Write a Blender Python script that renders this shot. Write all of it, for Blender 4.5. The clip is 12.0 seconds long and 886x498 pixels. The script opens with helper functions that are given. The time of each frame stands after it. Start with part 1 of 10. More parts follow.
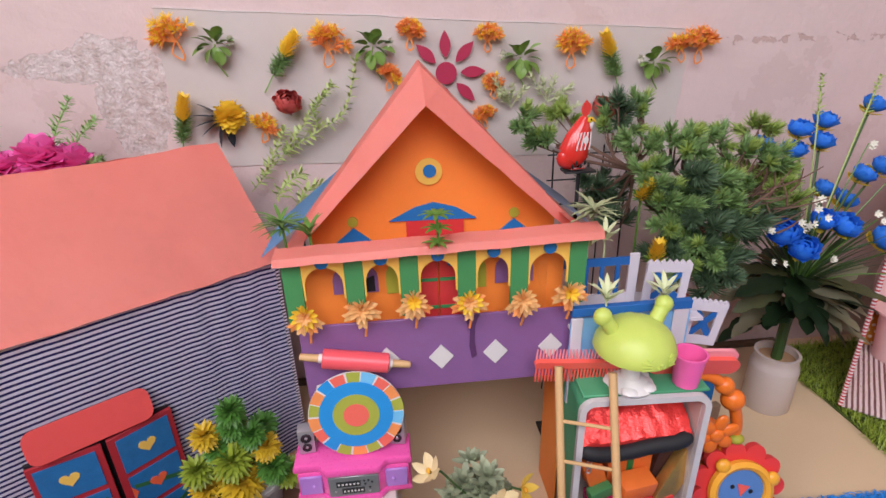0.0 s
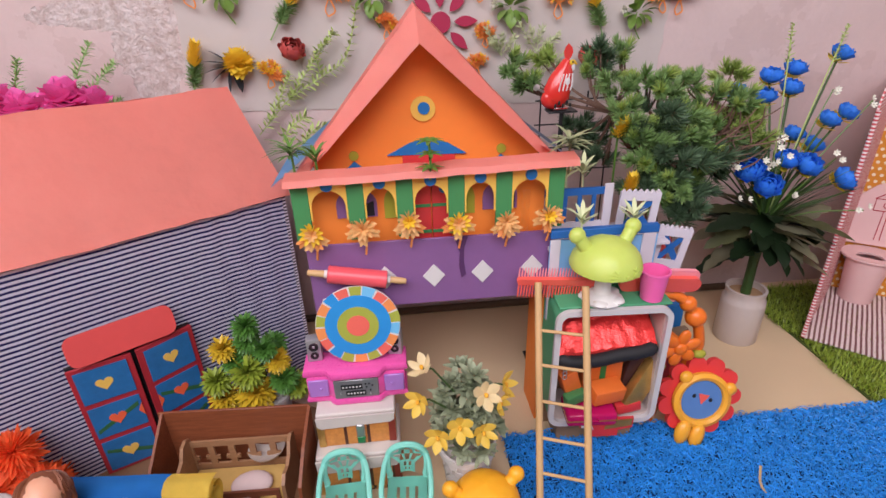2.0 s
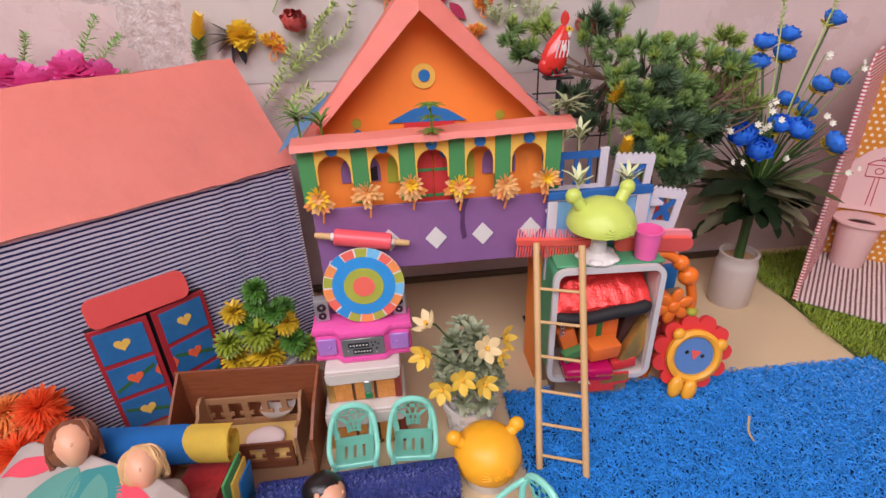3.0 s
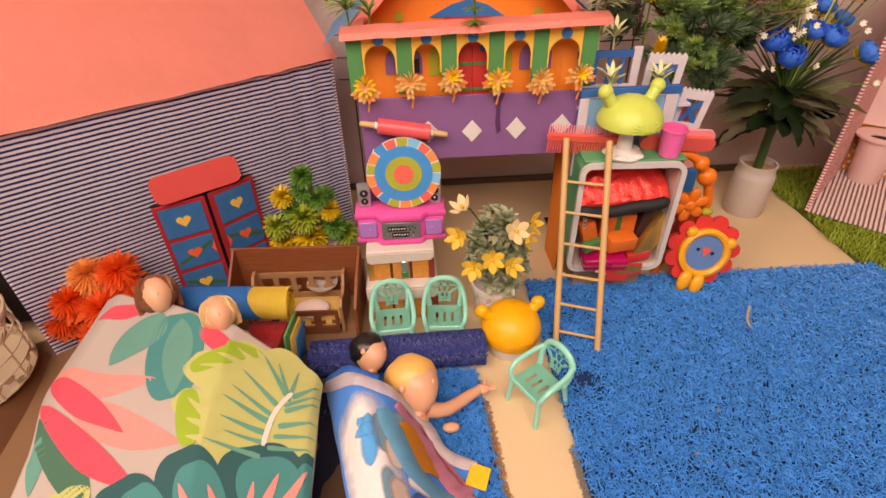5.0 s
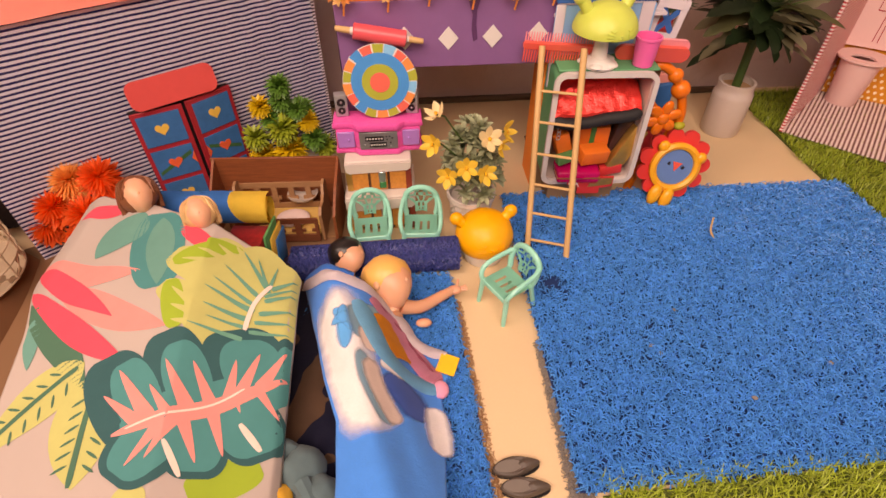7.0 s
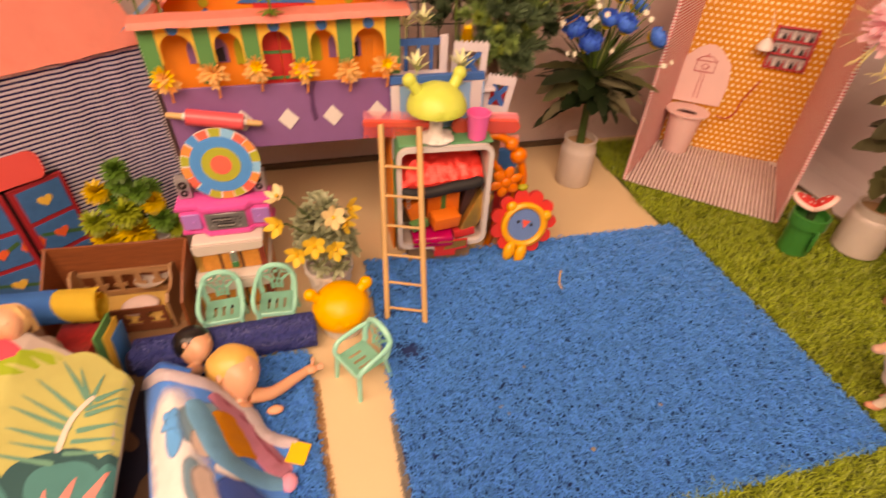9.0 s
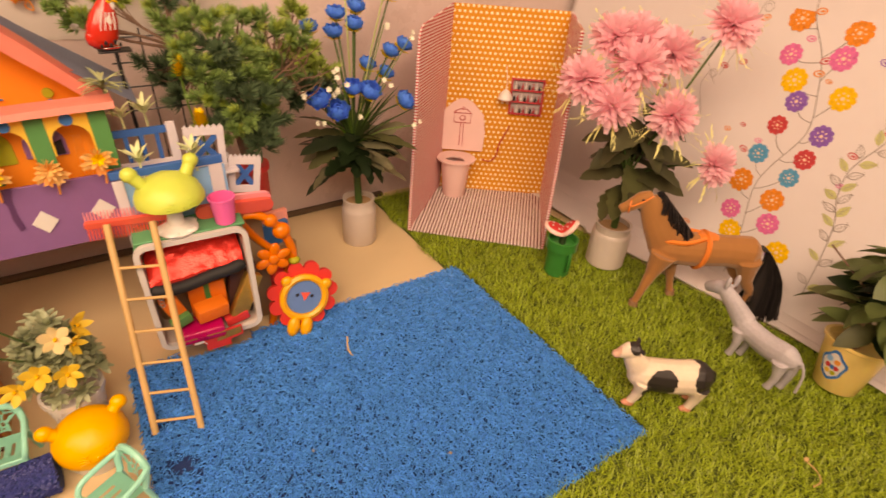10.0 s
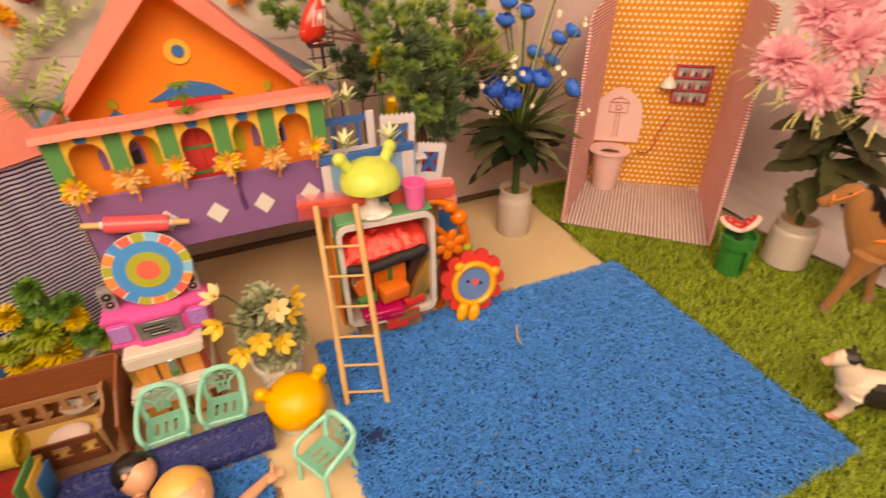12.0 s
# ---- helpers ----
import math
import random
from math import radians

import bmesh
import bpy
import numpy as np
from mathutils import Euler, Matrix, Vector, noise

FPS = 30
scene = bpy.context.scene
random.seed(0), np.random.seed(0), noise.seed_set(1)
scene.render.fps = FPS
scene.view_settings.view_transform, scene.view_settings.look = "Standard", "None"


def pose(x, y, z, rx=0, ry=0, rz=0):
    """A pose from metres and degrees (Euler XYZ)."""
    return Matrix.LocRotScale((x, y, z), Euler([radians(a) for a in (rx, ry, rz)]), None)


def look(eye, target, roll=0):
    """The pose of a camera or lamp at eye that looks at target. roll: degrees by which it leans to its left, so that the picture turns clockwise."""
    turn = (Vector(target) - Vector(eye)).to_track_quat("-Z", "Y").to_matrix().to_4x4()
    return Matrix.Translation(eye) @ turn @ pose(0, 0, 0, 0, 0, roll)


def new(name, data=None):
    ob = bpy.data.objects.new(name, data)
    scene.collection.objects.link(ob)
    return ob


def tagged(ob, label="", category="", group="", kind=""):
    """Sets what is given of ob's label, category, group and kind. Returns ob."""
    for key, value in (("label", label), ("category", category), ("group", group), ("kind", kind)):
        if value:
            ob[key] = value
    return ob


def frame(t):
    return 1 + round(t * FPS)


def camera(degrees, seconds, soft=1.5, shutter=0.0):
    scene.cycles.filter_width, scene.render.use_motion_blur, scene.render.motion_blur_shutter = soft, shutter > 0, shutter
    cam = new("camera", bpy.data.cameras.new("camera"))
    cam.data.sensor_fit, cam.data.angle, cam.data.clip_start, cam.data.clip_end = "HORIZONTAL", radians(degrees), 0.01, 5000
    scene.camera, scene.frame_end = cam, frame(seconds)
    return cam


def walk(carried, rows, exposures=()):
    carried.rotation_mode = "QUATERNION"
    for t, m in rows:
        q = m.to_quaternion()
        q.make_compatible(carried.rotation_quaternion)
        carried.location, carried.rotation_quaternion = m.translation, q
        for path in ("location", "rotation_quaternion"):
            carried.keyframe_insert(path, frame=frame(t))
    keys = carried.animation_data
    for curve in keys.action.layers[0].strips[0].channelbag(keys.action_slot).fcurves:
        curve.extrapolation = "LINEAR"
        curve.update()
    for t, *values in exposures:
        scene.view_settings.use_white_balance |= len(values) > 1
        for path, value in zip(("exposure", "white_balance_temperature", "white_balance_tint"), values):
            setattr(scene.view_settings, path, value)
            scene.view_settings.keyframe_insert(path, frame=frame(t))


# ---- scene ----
cam = camera(81.0, 12.0, shutter=0.3)
PATH = [
    (0, (0.331, 0.358, 0.632), (0.503, 2.182, -0.168), -1.7),
    (0.5, (0.333, 0.331, 0.631), (0.506, 2.148, -0.185), -1.4),
    (1, (0.333, 0.308, 0.617), (0.508, 2.114, -0.225), -0.9),
    (1.5, (0.334, 0.292, 0.608), (0.504, 2.087, -0.255), -1.2),
    (2, (0.331, 0.272, 0.606), (0.496, 2.055, -0.284), -1.6),
    (2.5, (0.325, 0.253, 0.601), (0.489, 2.023, -0.317), -2.1),
    (3, (0.325, 0.237, 0.594), (0.484, 1.991, -0.355), -2.3),
    (3.2, (0.323, 0.229, 0.591), (0.475, 1.977, -0.37), -2.2),
    (5, (0.287, 0.163, 0.584), (0.379, 1.767, -0.607), -1.3),
    (5.5, (0.285, 0.146, 0.586), (0.368, 1.701, -0.669), -1.0),
    (6, (0.291, 0.129, 0.581), (0.374, 1.657, -0.707), -1.0),
    (6.5, (0.3, 0.119, 0.57), (0.401, 1.617, -0.752), -0.6),
    (6.7, (0.304, 0.115, 0.568), (0.417, 1.592, -0.775), -0.3),
    (8.3, (0.311, 0.112, 0.559), (0.41, 1.516, -0.861), -0.0),
    (8.5, (0.334, 0.121, 0.578), (0.502, 1.547, -0.814), 0.8),
    (9, (0.411, 0.128, 0.62), (0.825, 1.611, -0.657), 2.8),
    (9.1, (0.423, 0.126, 0.622), (0.908, 1.618, -0.618), 3.4),
    (9.5, (0.492, 0.119, 0.649), (1.211, 1.579, -0.514), 4.1),
    (9.7, (0.52, 0.109, 0.654), (1.337, 1.542, -0.477), 3.8),
    (10, (0.537, 0.103, 0.653), (1.498, 1.462, -0.456), 4.2),
    (10.5, (0.551, 0.091, 0.648), (1.597, 1.382, -0.464), 3.5),
    (11, (0.528, 0.107, 0.649), (1.539, 1.422, -0.468), 2.4),
    (11.5, (0.483, 0.132, 0.647), (1.36, 1.544, -0.466), 1.1),
    (11.8, (0.439, 0.157, 0.64), (1.202, 1.633, -0.473), 0.4),
    (12, (0.42, 0.159, 0.636), (1.056, 1.685, -0.49), -0.9),
]
walk(cam, [(t, look(eye, target, roll)) for t, eye, target, roll in PATH],
     exposures=((0, -0.07, 6050, 21), (3.2, -0.04, 6400, 26), (5.0, -0.02, 8800, 31), (8.5, -0.01, 10200, 41), (9.0, 0.08, 12700, 41), (9.5, 0.10, 13000, 38), (10.5, 0.11, 12000, 26), (12.0, 0.12, 11500, 27)))

# ---- light ----
world = bpy.data.worlds.new("world")
scene.world = world
world.use_nodes = True
wn = world.node_tree.nodes
sky = wn.new("ShaderNodeTexSky")
sky.sky_type, sky.sun_disc = "NISHITA", False
sky.sun_elevation, sky.sun_rotation = radians(40), radians(250)
world.node_tree.links.new(sky.outputs[0], wn["Background"].inputs[0])
wn["Background"].inputs[1].default_value = 0.10

ROOM = (-1.05, 1.80, -0.78, 1.205, 2.45)  # x west, x east, y south, y north, ceiling


def window_light(name, where, toward, wide, high, power, colour):
    lamp = bpy.data.lights.new(name, "AREA")
    lamp.shape, lamp.size, lamp.size_y, lamp.energy, lamp.color = "RECTANGLE", wide, high, power, colour
    ob = new(name, lamp)
    ob.matrix_world = look(where, toward)
    return ob


window_light("south_window_light", (0.20, -0.74, 1.78), (0.45, 0.6, 0.0), 1.6, 1.2, 50.0, (1.0, 0.97, 0.93))
window_light("west_window_light", (-1.01, -0.10, 1.78), (0.45, 0.55, 0.0), 1.1, 1.1, 20.5, (1.0, 0.95, 0.88))

# ---- helpers of this place ----
MATS = {}


def tree(name):
    m = bpy.data.materials.new(name)
    m.use_nodes = True
    nt = m.node_tree
    return m, nt, nt.nodes["Principled BSDF"]


def node(nt, kind, **inputs):
    n = nt.nodes.new(kind)
    for k, v in inputs.items():
        n.inputs[k.replace("_", " ")].default_value = v
    return n


def mixed(nt, fac, a, b):
    """Blend of two colours or sockets by a socket or number."""
    n = nt.nodes.new("ShaderNodeMix")
    n.data_type = "RGBA"
    for i, v in ((0, fac), (6, a), (7, b)):
        if hasattr(v, "is_linked"):
            nt.links.new(v, n.inputs[i])
        else:
            n.inputs[i].default_value = v if i == 0 else (*v[:3], 1)
    return n.outputs[2]


def math_node(nt, op, a, b=0.0, c=0.0):
    n = nt.nodes.new("ShaderNodeMath")
    n.operation = op
    for i, v in enumerate((a, b, c)):
        if hasattr(v, "is_linked"):
            nt.links.new(v, n.inputs[i])
        else:
            n.inputs[i].default_value = v
    return n.outputs[0]


def coords(nt):
    tc = nt.nodes.new("ShaderNodeTexCoord")
    sep = nt.nodes.new("ShaderNodeSeparateXYZ")
    nt.links.new(tc.outputs["Object"], sep.inputs[0])
    return tc.outputs["Object"], sep.outputs[0], sep.outputs[1], sep.outputs[2]


def noise_tex(nt, vec, scale, detail=3.0, rough=0.55):
    n = node(nt, "ShaderNodeTexNoise", Scale=scale, Detail=detail, Roughness=rough)
    nt.links.new(vec, n.inputs["Vector"])
    return n.outputs["Fac"]


def finish(nt, bsdf, colour, vec, rough=0.5, scale=40.0, var=0.12, bump=0.15, depth=0.0006, fine=None, island=0.0):
    """Two scales of tone, roughness change and fine relief over a colour socket or triple."""
    big, small = noise_tex(nt, vec, scale), noise_tex(nt, vec, fine or scale * 9, 2.0)
    tone = math_node(nt, "ADD", math_node(nt, "MULTIPLY", big, 0.65), math_node(nt, "MULTIPLY", small, 0.35))
    if island:
        g = nt.nodes.new("ShaderNodeNewGeometry")
        oi = nt.nodes.new("ShaderNodeObjectInfo")
        r = math_node(nt, "FRACT", math_node(nt, "ADD", g.outputs["Random Per Island"], oi.outputs["Random"]))
        tone = math_node(nt, "ADD", tone, math_node(nt, "MULTIPLY_ADD", r, island, -island / 2))
    hue = nt.nodes.new("ShaderNodeHueSaturation")
    if hasattr(colour, "is_linked"):
        nt.links.new(colour, hue.inputs["Color"])
    else:
        hue.inputs["Color"].default_value = (*colour, 1)
    nt.links.new(math_node(nt, "MULTIPLY_ADD", tone, 2 * var, 1 - var), hue.inputs["Value"])
    nt.links.new(hue.outputs[0], bsdf.inputs["Base Color"])
    swing = 0.24 if rough > 0.42 else 0.05
    nt.links.new(math_node(nt, "MULTIPLY_ADD", small, swing, max(rough - swing / 2, 0.04)), bsdf.inputs["Roughness"])
    if bump:
        b = node(nt, "ShaderNodeBump", Strength=bump, Distance=depth)
        nt.links.new(tone, b.inputs["Height"])
        nt.links.new(b.outputs[0], bsdf.inputs["Normal"])


def plain(name, colour, rough=0.5, scale=40.0, var=0.12, bump=0.15, depth=0.0006, metal=0.0, sheen=0.0, fine=None, island=0.0, sub=0.0, coat=0.0, thin=0.0):
    if name in MATS:
        return MATS[name]
    m, nt, b = tree(name)
    vec = coords(nt)[0]
    finish(nt, b, colour, vec, rough, scale, var, bump, depth, fine, island)
    b.inputs["Metallic"].default_value = metal
    b.inputs["Sheen Weight"].default_value = sheen
    b.inputs["Coat Weight"].default_value = coat
    if sub:
        b.inputs["Subsurface Weight"].default_value = sub
        b.inputs["Subsurface Radius"].default_value = (0.004, 0.002, 0.001)
    if thin:
        # light that passes through a thin petal or leaf
        hue = b.inputs["Base Color"].links[0].from_socket
        tr, mx = nt.nodes.new("ShaderNodeBsdfTranslucent"), nt.nodes.new("ShaderNodeMixShader")
        nt.links.new(hue, tr.inputs["Color"])
        mx.inputs[0].default_value = thin
        nt.links.new(b.outputs[0], mx.inputs[1])
        nt.links.new(tr.outputs[0], mx.inputs[2])
        nt.links.new(mx.outputs[0], nt.nodes["Material Output"].inputs["Surface"])
    MATS[name] = m
    return m


def stripes(name, ca, cb, axis, period, share=0.5, rough=0.8, slant=0.0):
    m, nt, b = tree(name)
    vec, *xyz = coords(nt)
    s = xyz["xyz".index(axis)]
    if slant:
        s = math_node(nt, "MULTIPLY_ADD", xyz[0 if axis != "x" else 2], slant, s)
    wob = math_node(nt, "MULTIPLY", noise_tex(nt, vec, 25), period * 0.25)
    f = math_node(nt, "FRACT", math_node(nt, "DIVIDE", math_node(nt, "ADD", s, wob), period))
    on = math_node(nt, "LESS_THAN", f, share)
    finish(nt, b, mixed(nt, on, ca, cb), vec, rough, 30, 0.10, 0.25, 0.0005, 900)
    return m


def dots(name, ground, spot, period, radius, plane="xz", rough=0.75):
    """Polka dots in staggered rows over a plane of the object."""
    m, nt, b = tree(name)
    vec, x, y, z = coords(nt)
    u, v = {"x": x, "y": y, "z": z}[plane[0]], {"x": x, "y": y, "z": z}[plane[1]]
    v = math_node(nt, "DIVIDE", v, period)
    row = math_node(nt, "FLOOR", v)
    shift = math_node(nt, "MULTIPLY", math_node(nt, "MODULO", math_node(nt, "ABSOLUTE", row), 2.0), 0.5)
    u = math_node(nt, "ADD", math_node(nt, "DIVIDE", u, period), shift)
    du = math_node(nt, "SUBTRACT", math_node(nt, "FRACT", u), 0.5)
    dv = math_node(nt, "SUBTRACT", math_node(nt, "FRACT", v), 0.5)
    d = math_node(nt, "SQRT", math_node(nt, "ADD", math_node(nt, "MULTIPLY", du, du), math_node(nt, "MULTIPLY", dv, dv)))
    on = math_node(nt, "LESS_THAN", d, radius / period)
    finish(nt, b, mixed(nt, on, ground, spot), vec, rough, 18, 0.14, 0.3, 0.0006, 500)
    return m


def thing(name, label, category, at=(0, 0, 0), rz=0.0, group="", kind=""):
    ob = new(name)
    ob.empty_display_size = 0.02
    ob.matrix_basis = pose(*at, 0, 0, rz)
    return tagged(ob, label, category, group, kind)


def mesh_of(name, bm, mats, smooth=True):
    me = bpy.data.meshes.new(name)
    bmesh.ops.recalc_face_normals(bm, faces=bm.faces)
    bm.to_mesh(me)
    bm.free()
    for m in mats if isinstance(mats, (list, tuple)) else [mats]:
        me.materials.append(m)
    if smooth:
        me.polygons.foreach_set("use_smooth", [True] * len(me.polygons))
        me.set_sharp_from_angle(angle=radians(38))
    return me


def part(name, bm, material, parent=None, label="", at=None, smooth=True):
    ob = new(name, bm if isinstance(bm, bpy.types.Mesh) else mesh_of(name, bm, material, smooth))
    ob.parent = parent
    if at is not None:
        ob.matrix_basis = at if isinstance(at, Matrix) else Matrix.Translation(at)
    return tagged(ob, label)


def solo(name, bm, material, label, category, at=None, group="", kind="", smooth=True):
    return tagged(part(name, bm, material, None, "", at, smooth), label, category, group, kind)


def B():
    return bmesh.new()


def slab(bm, x0, x1, y0, y1, z0, z1, bev=0.0, m=None, mi=0, seg=1):
    r = bmesh.ops.create_cube(bm, size=1.0)
    vs = r["verts"]
    for v in vs:
        v.co = Vector((x0 if v.co.x < 0 else x1, y0 if v.co.y < 0 else y1, z0 if v.co.z < 0 else z1))
    faces = {f for v in vs for f in v.link_faces}
    if bev:
        e = list({e for v in vs for e in v.link_edges})
        g = bmesh.ops.bevel(bm, geom=e, offset=bev, segments=seg, affect="EDGES", profile=0.5)
        faces = set(g["faces"]) | {f for f in faces if f.is_valid}
        vs = list({v for f in faces for v in f.verts})
    for f in faces:
        f.material_index = mi
    if m is not None:
        bmesh.ops.transform(bm, matrix=m, verts=list(vs))
    return bm


def lathe(bm, profile, seg=20, at=(0, 0, 0), m=None, mi=0):
    """Turned form from (radius, height) pairs, closed at both ends where the radius is above nought."""
    rings = []
    M = Matrix.Translation(at) @ (m or Matrix())
    for rad, h in profile:
        rings.append([bm.verts.new(M @ Vector((rad * math.cos(2 * math.pi * i / seg), rad * math.sin(2 * math.pi * i / seg), h))) for i in range(seg)])
    for a, b in zip(rings, rings[1:]):
        for i in range(seg):
            f = bm.faces.new((a[i], a[(i + 1) % seg], b[(i + 1) % seg], b[i]))
            f.material_index = mi
    for ring in (rings[0], rings[-1]):
        f = bm.faces.new(ring)
        f.material_index = mi
    return bm


def tube(bm, pts, rad, seg=6, mi=0, taper=1.0):
    """Round bar along points; rad may be a list; taper scales the far end."""
    pts = [Vector(p) for p in pts]
    n = len(pts)
    rings = []
    side = None
    for i, p in enumerate(pts):
        d = (pts[min(i + 1, n - 1)] - pts[max(i - 1, 0)]).normalized()
        if side is None:
            side = d.orthogonal().normalized()
        side = (side - d * side.dot(d)).normalized()
        up = d.cross(side)
        r = float(rad[i]) if isinstance(rad, (list, tuple)) else rad * (1 + (taper - 1) * i / max(n - 1, 1))
        rings.append([bm.verts.new(p + r * (math.cos(2 * math.pi * k / seg) * side + math.sin(2 * math.pi * k / seg) * up)) for k in range(seg)])
    for a, b in zip(rings, rings[1:]):
        for k in range(seg):
            f = bm.faces.new((a[k], a[(k + 1) % seg], b[(k + 1) % seg], b[k]))
            f.material_index = mi
    for ring in (rings[0], rings[-1]):
        f = bm.faces.new(ring)
        f.material_index = mi
    return bm


def blob(bm, at, size, sub=2, m=None, mi=0, rough=0.0):
    """Rounded lump with half-axes size."""
    r = bmesh.ops.create_icosphere(bm, subdivisions=sub, radius=1.0)
    vs = r["verts"]
    for v in vs:
        k = 1 + rough * noise.noise(v.co * 2.1 + Vector(at) * 37)
        v.co = Vector((v.co.x * size[0] * k, v.co.y * size[1] * k, v.co.z * size[2] * k))
        if m is not None:
            v.co = m @ v.co
        v.co += Vector(at)
    for f in {f for v in vs for f in v.link_faces}:
        f.material_index = mi
    return bm


def sheet(bm, outline, y0, y1, axis="y", mi=0, m=None):
    """Plate with the given outline, between two depths along an axis."""
    def place(a, b, d):
        v = Vector((a, d, b)) if axis == "y" else Vector((d, a, b)) if axis == "x" else Vector((a, b, d))
        return m @ v if m is not None else v
    lo = [bm.verts.new(place(a, b, y0)) for a, b in outline]
    hi = [bm.verts.new(place(a, b, y1)) for a, b in outline]
    n = len(outline)
    fs = [bm.faces.new(lo), bm.faces.new(hi[::-1])]
    fs += [bm.faces.new((lo[i], hi[i], hi[(i + 1) % n], lo[(i + 1) % n])) for i in range(n)]
    for f in fs:
        f.material_index = mi
    return bm


def circle(r, n=24, cx=0.0, cy=0.0, squash=1.0, a0=0.0):
    return [(cx + r * math.cos(a0 + 2 * math.pi * i / n), cy + r * squash * math.sin(a0 + 2 * math.pi * i / n)) for i in range(n)]


def rounded(w, h, r, n=5, cx=0.0, cy=0.0):
    out = []
    for sx, sy, a in ((1, 1, 0), (-1, 1, 90), (-1, -1, 180), (1, -1, 270)):
        for i in range(n + 1):
            t = radians(a + 90 * i / n)
            out.append((cx + sx * (w / 2 - r) + r * math.cos(t), cy + sy * (h / 2 - r) + r * math.sin(t)))
    return out


def leaf(bm, m, length, width, curl=0.25, fold=0.2, mi=0, seg=4, tip=0.0, teeth=0):
    """A pointed leaf along +y of m with a folded midrib and a drooping tip, 2 mm thin at most."""
    rows = []
    for i in range(seg + 1):
        t = i / seg
        w = width * 0.5 * (math.sin(math.pi * min(1, t * 0.92 + 0.06)) ** 0.8) * (1 if t < 1 else 0.05) + tip * width * 0.3
        if teeth:
            w *= 0.74 + 0.34 * abs(math.sin(math.pi * teeth * t)) ** 0.7
        z = -curl * length * t * t
        rows.append([m @ Vector((-w, t * length, z + fold * w)), m @ Vector((0, t * length, z)), m @ Vector((w, t * length, z + fold * w))])
    vs = [[bm.verts.new(p) for p in r] for r in rows]
    for a, b in zip(vs, vs[1:]):
        for k in (0, 1):
            f = bm.faces.new((a[k], a[k + 1], b[k + 1], b[k]))
            f.material_index = mi
    return bm


def aim(p, d, spin=0.0):
    """Matrix at p whose +y points along d, with its +z kept upward."""
    d = Vector(d).normalized()
    x = d.cross(Vector((0, 0, 1)))
    x = x.normalized() if x.length > 1e-4 else Vector((1, 0, 0))
    z = x.cross(d)
    m = Matrix((x, d, z)).transposed().to_4x4()
    return Matrix.Translation(p) @ m @ Matrix.Rotation(spin, 4, "Y")


def raw(name, verts, faces, material, smooth=False):
    me = bpy.data.meshes.new(name)
    me.from_pydata(np.asarray(verts).tolist(), [], np.asarray(faces).tolist())
    for m in material if isinstance(material, (list, tuple)) else [material]:
        me.materials.append(m)
    if smooth:
        me.polygons.foreach_set("use_smooth", [True] * len(me.polygons))
    me.update()
    return me


rng = np.random.default_rng(7)
rnd = random.Random(5)

# ---- materials ----
CORAL = plain("coral_paper", (1.0, 0.37, 0.295), 0.45, 13, 0.10, 0.6, 0.003, fine=60)
ORANGE = plain("orange_paper", (0.90, 0.25, 0.032), 0.6, 20, 0.10, 0.3, 0.001, fine=70)
PURPLE = plain("purple_paper", (0.24, 0.11, 0.28), 0.5, 26, 0.14, 0.4, 0.0012, fine=80)
YELLOW = plain("yellow_paper", (0.80, 0.50, 0.08), 0.6, 30, 0.08)
GREEN = plain("green_paper", (0.05, 0.25, 0.08), 0.6, 30, 0.12)
OLIVE = plain("olive_paper", (0.38, 0.38, 0.03), 0.6, 30, 0.1)
BLUE = plain("blue_paper", (0.01, 0.16, 0.45), 0.55, 30, 0.12)
SKYBLUE = plain("pale_blue_paper", (0.20, 0.45, 0.75), 0.5, 25, 0.1)
GREYBLUE = plain("grey_blue_paper", (0.28, 0.33, 0.45), 0.55, 25, 0.14)
RED = plain("red_paper", (0.62, 0.04, 0.04), 0.5, 30, 0.12)
WHITE = plain("white_paper", (0.68, 0.66, 0.64), 0.6, 30, 0.06)
# near-black for plates that stand in for shade in door and window openings
DARK = plain("opening_shade", (0.02, 0.015, 0.02), 0.8, 30, 0.1)
BLACK = plain("black_plastic", (0.015, 0.015, 0.017), 0.35, 40, 0.2)
CARD = plain("brown_card", (0.30, 0.19, 0.11), 0.8, 40, 0.15)


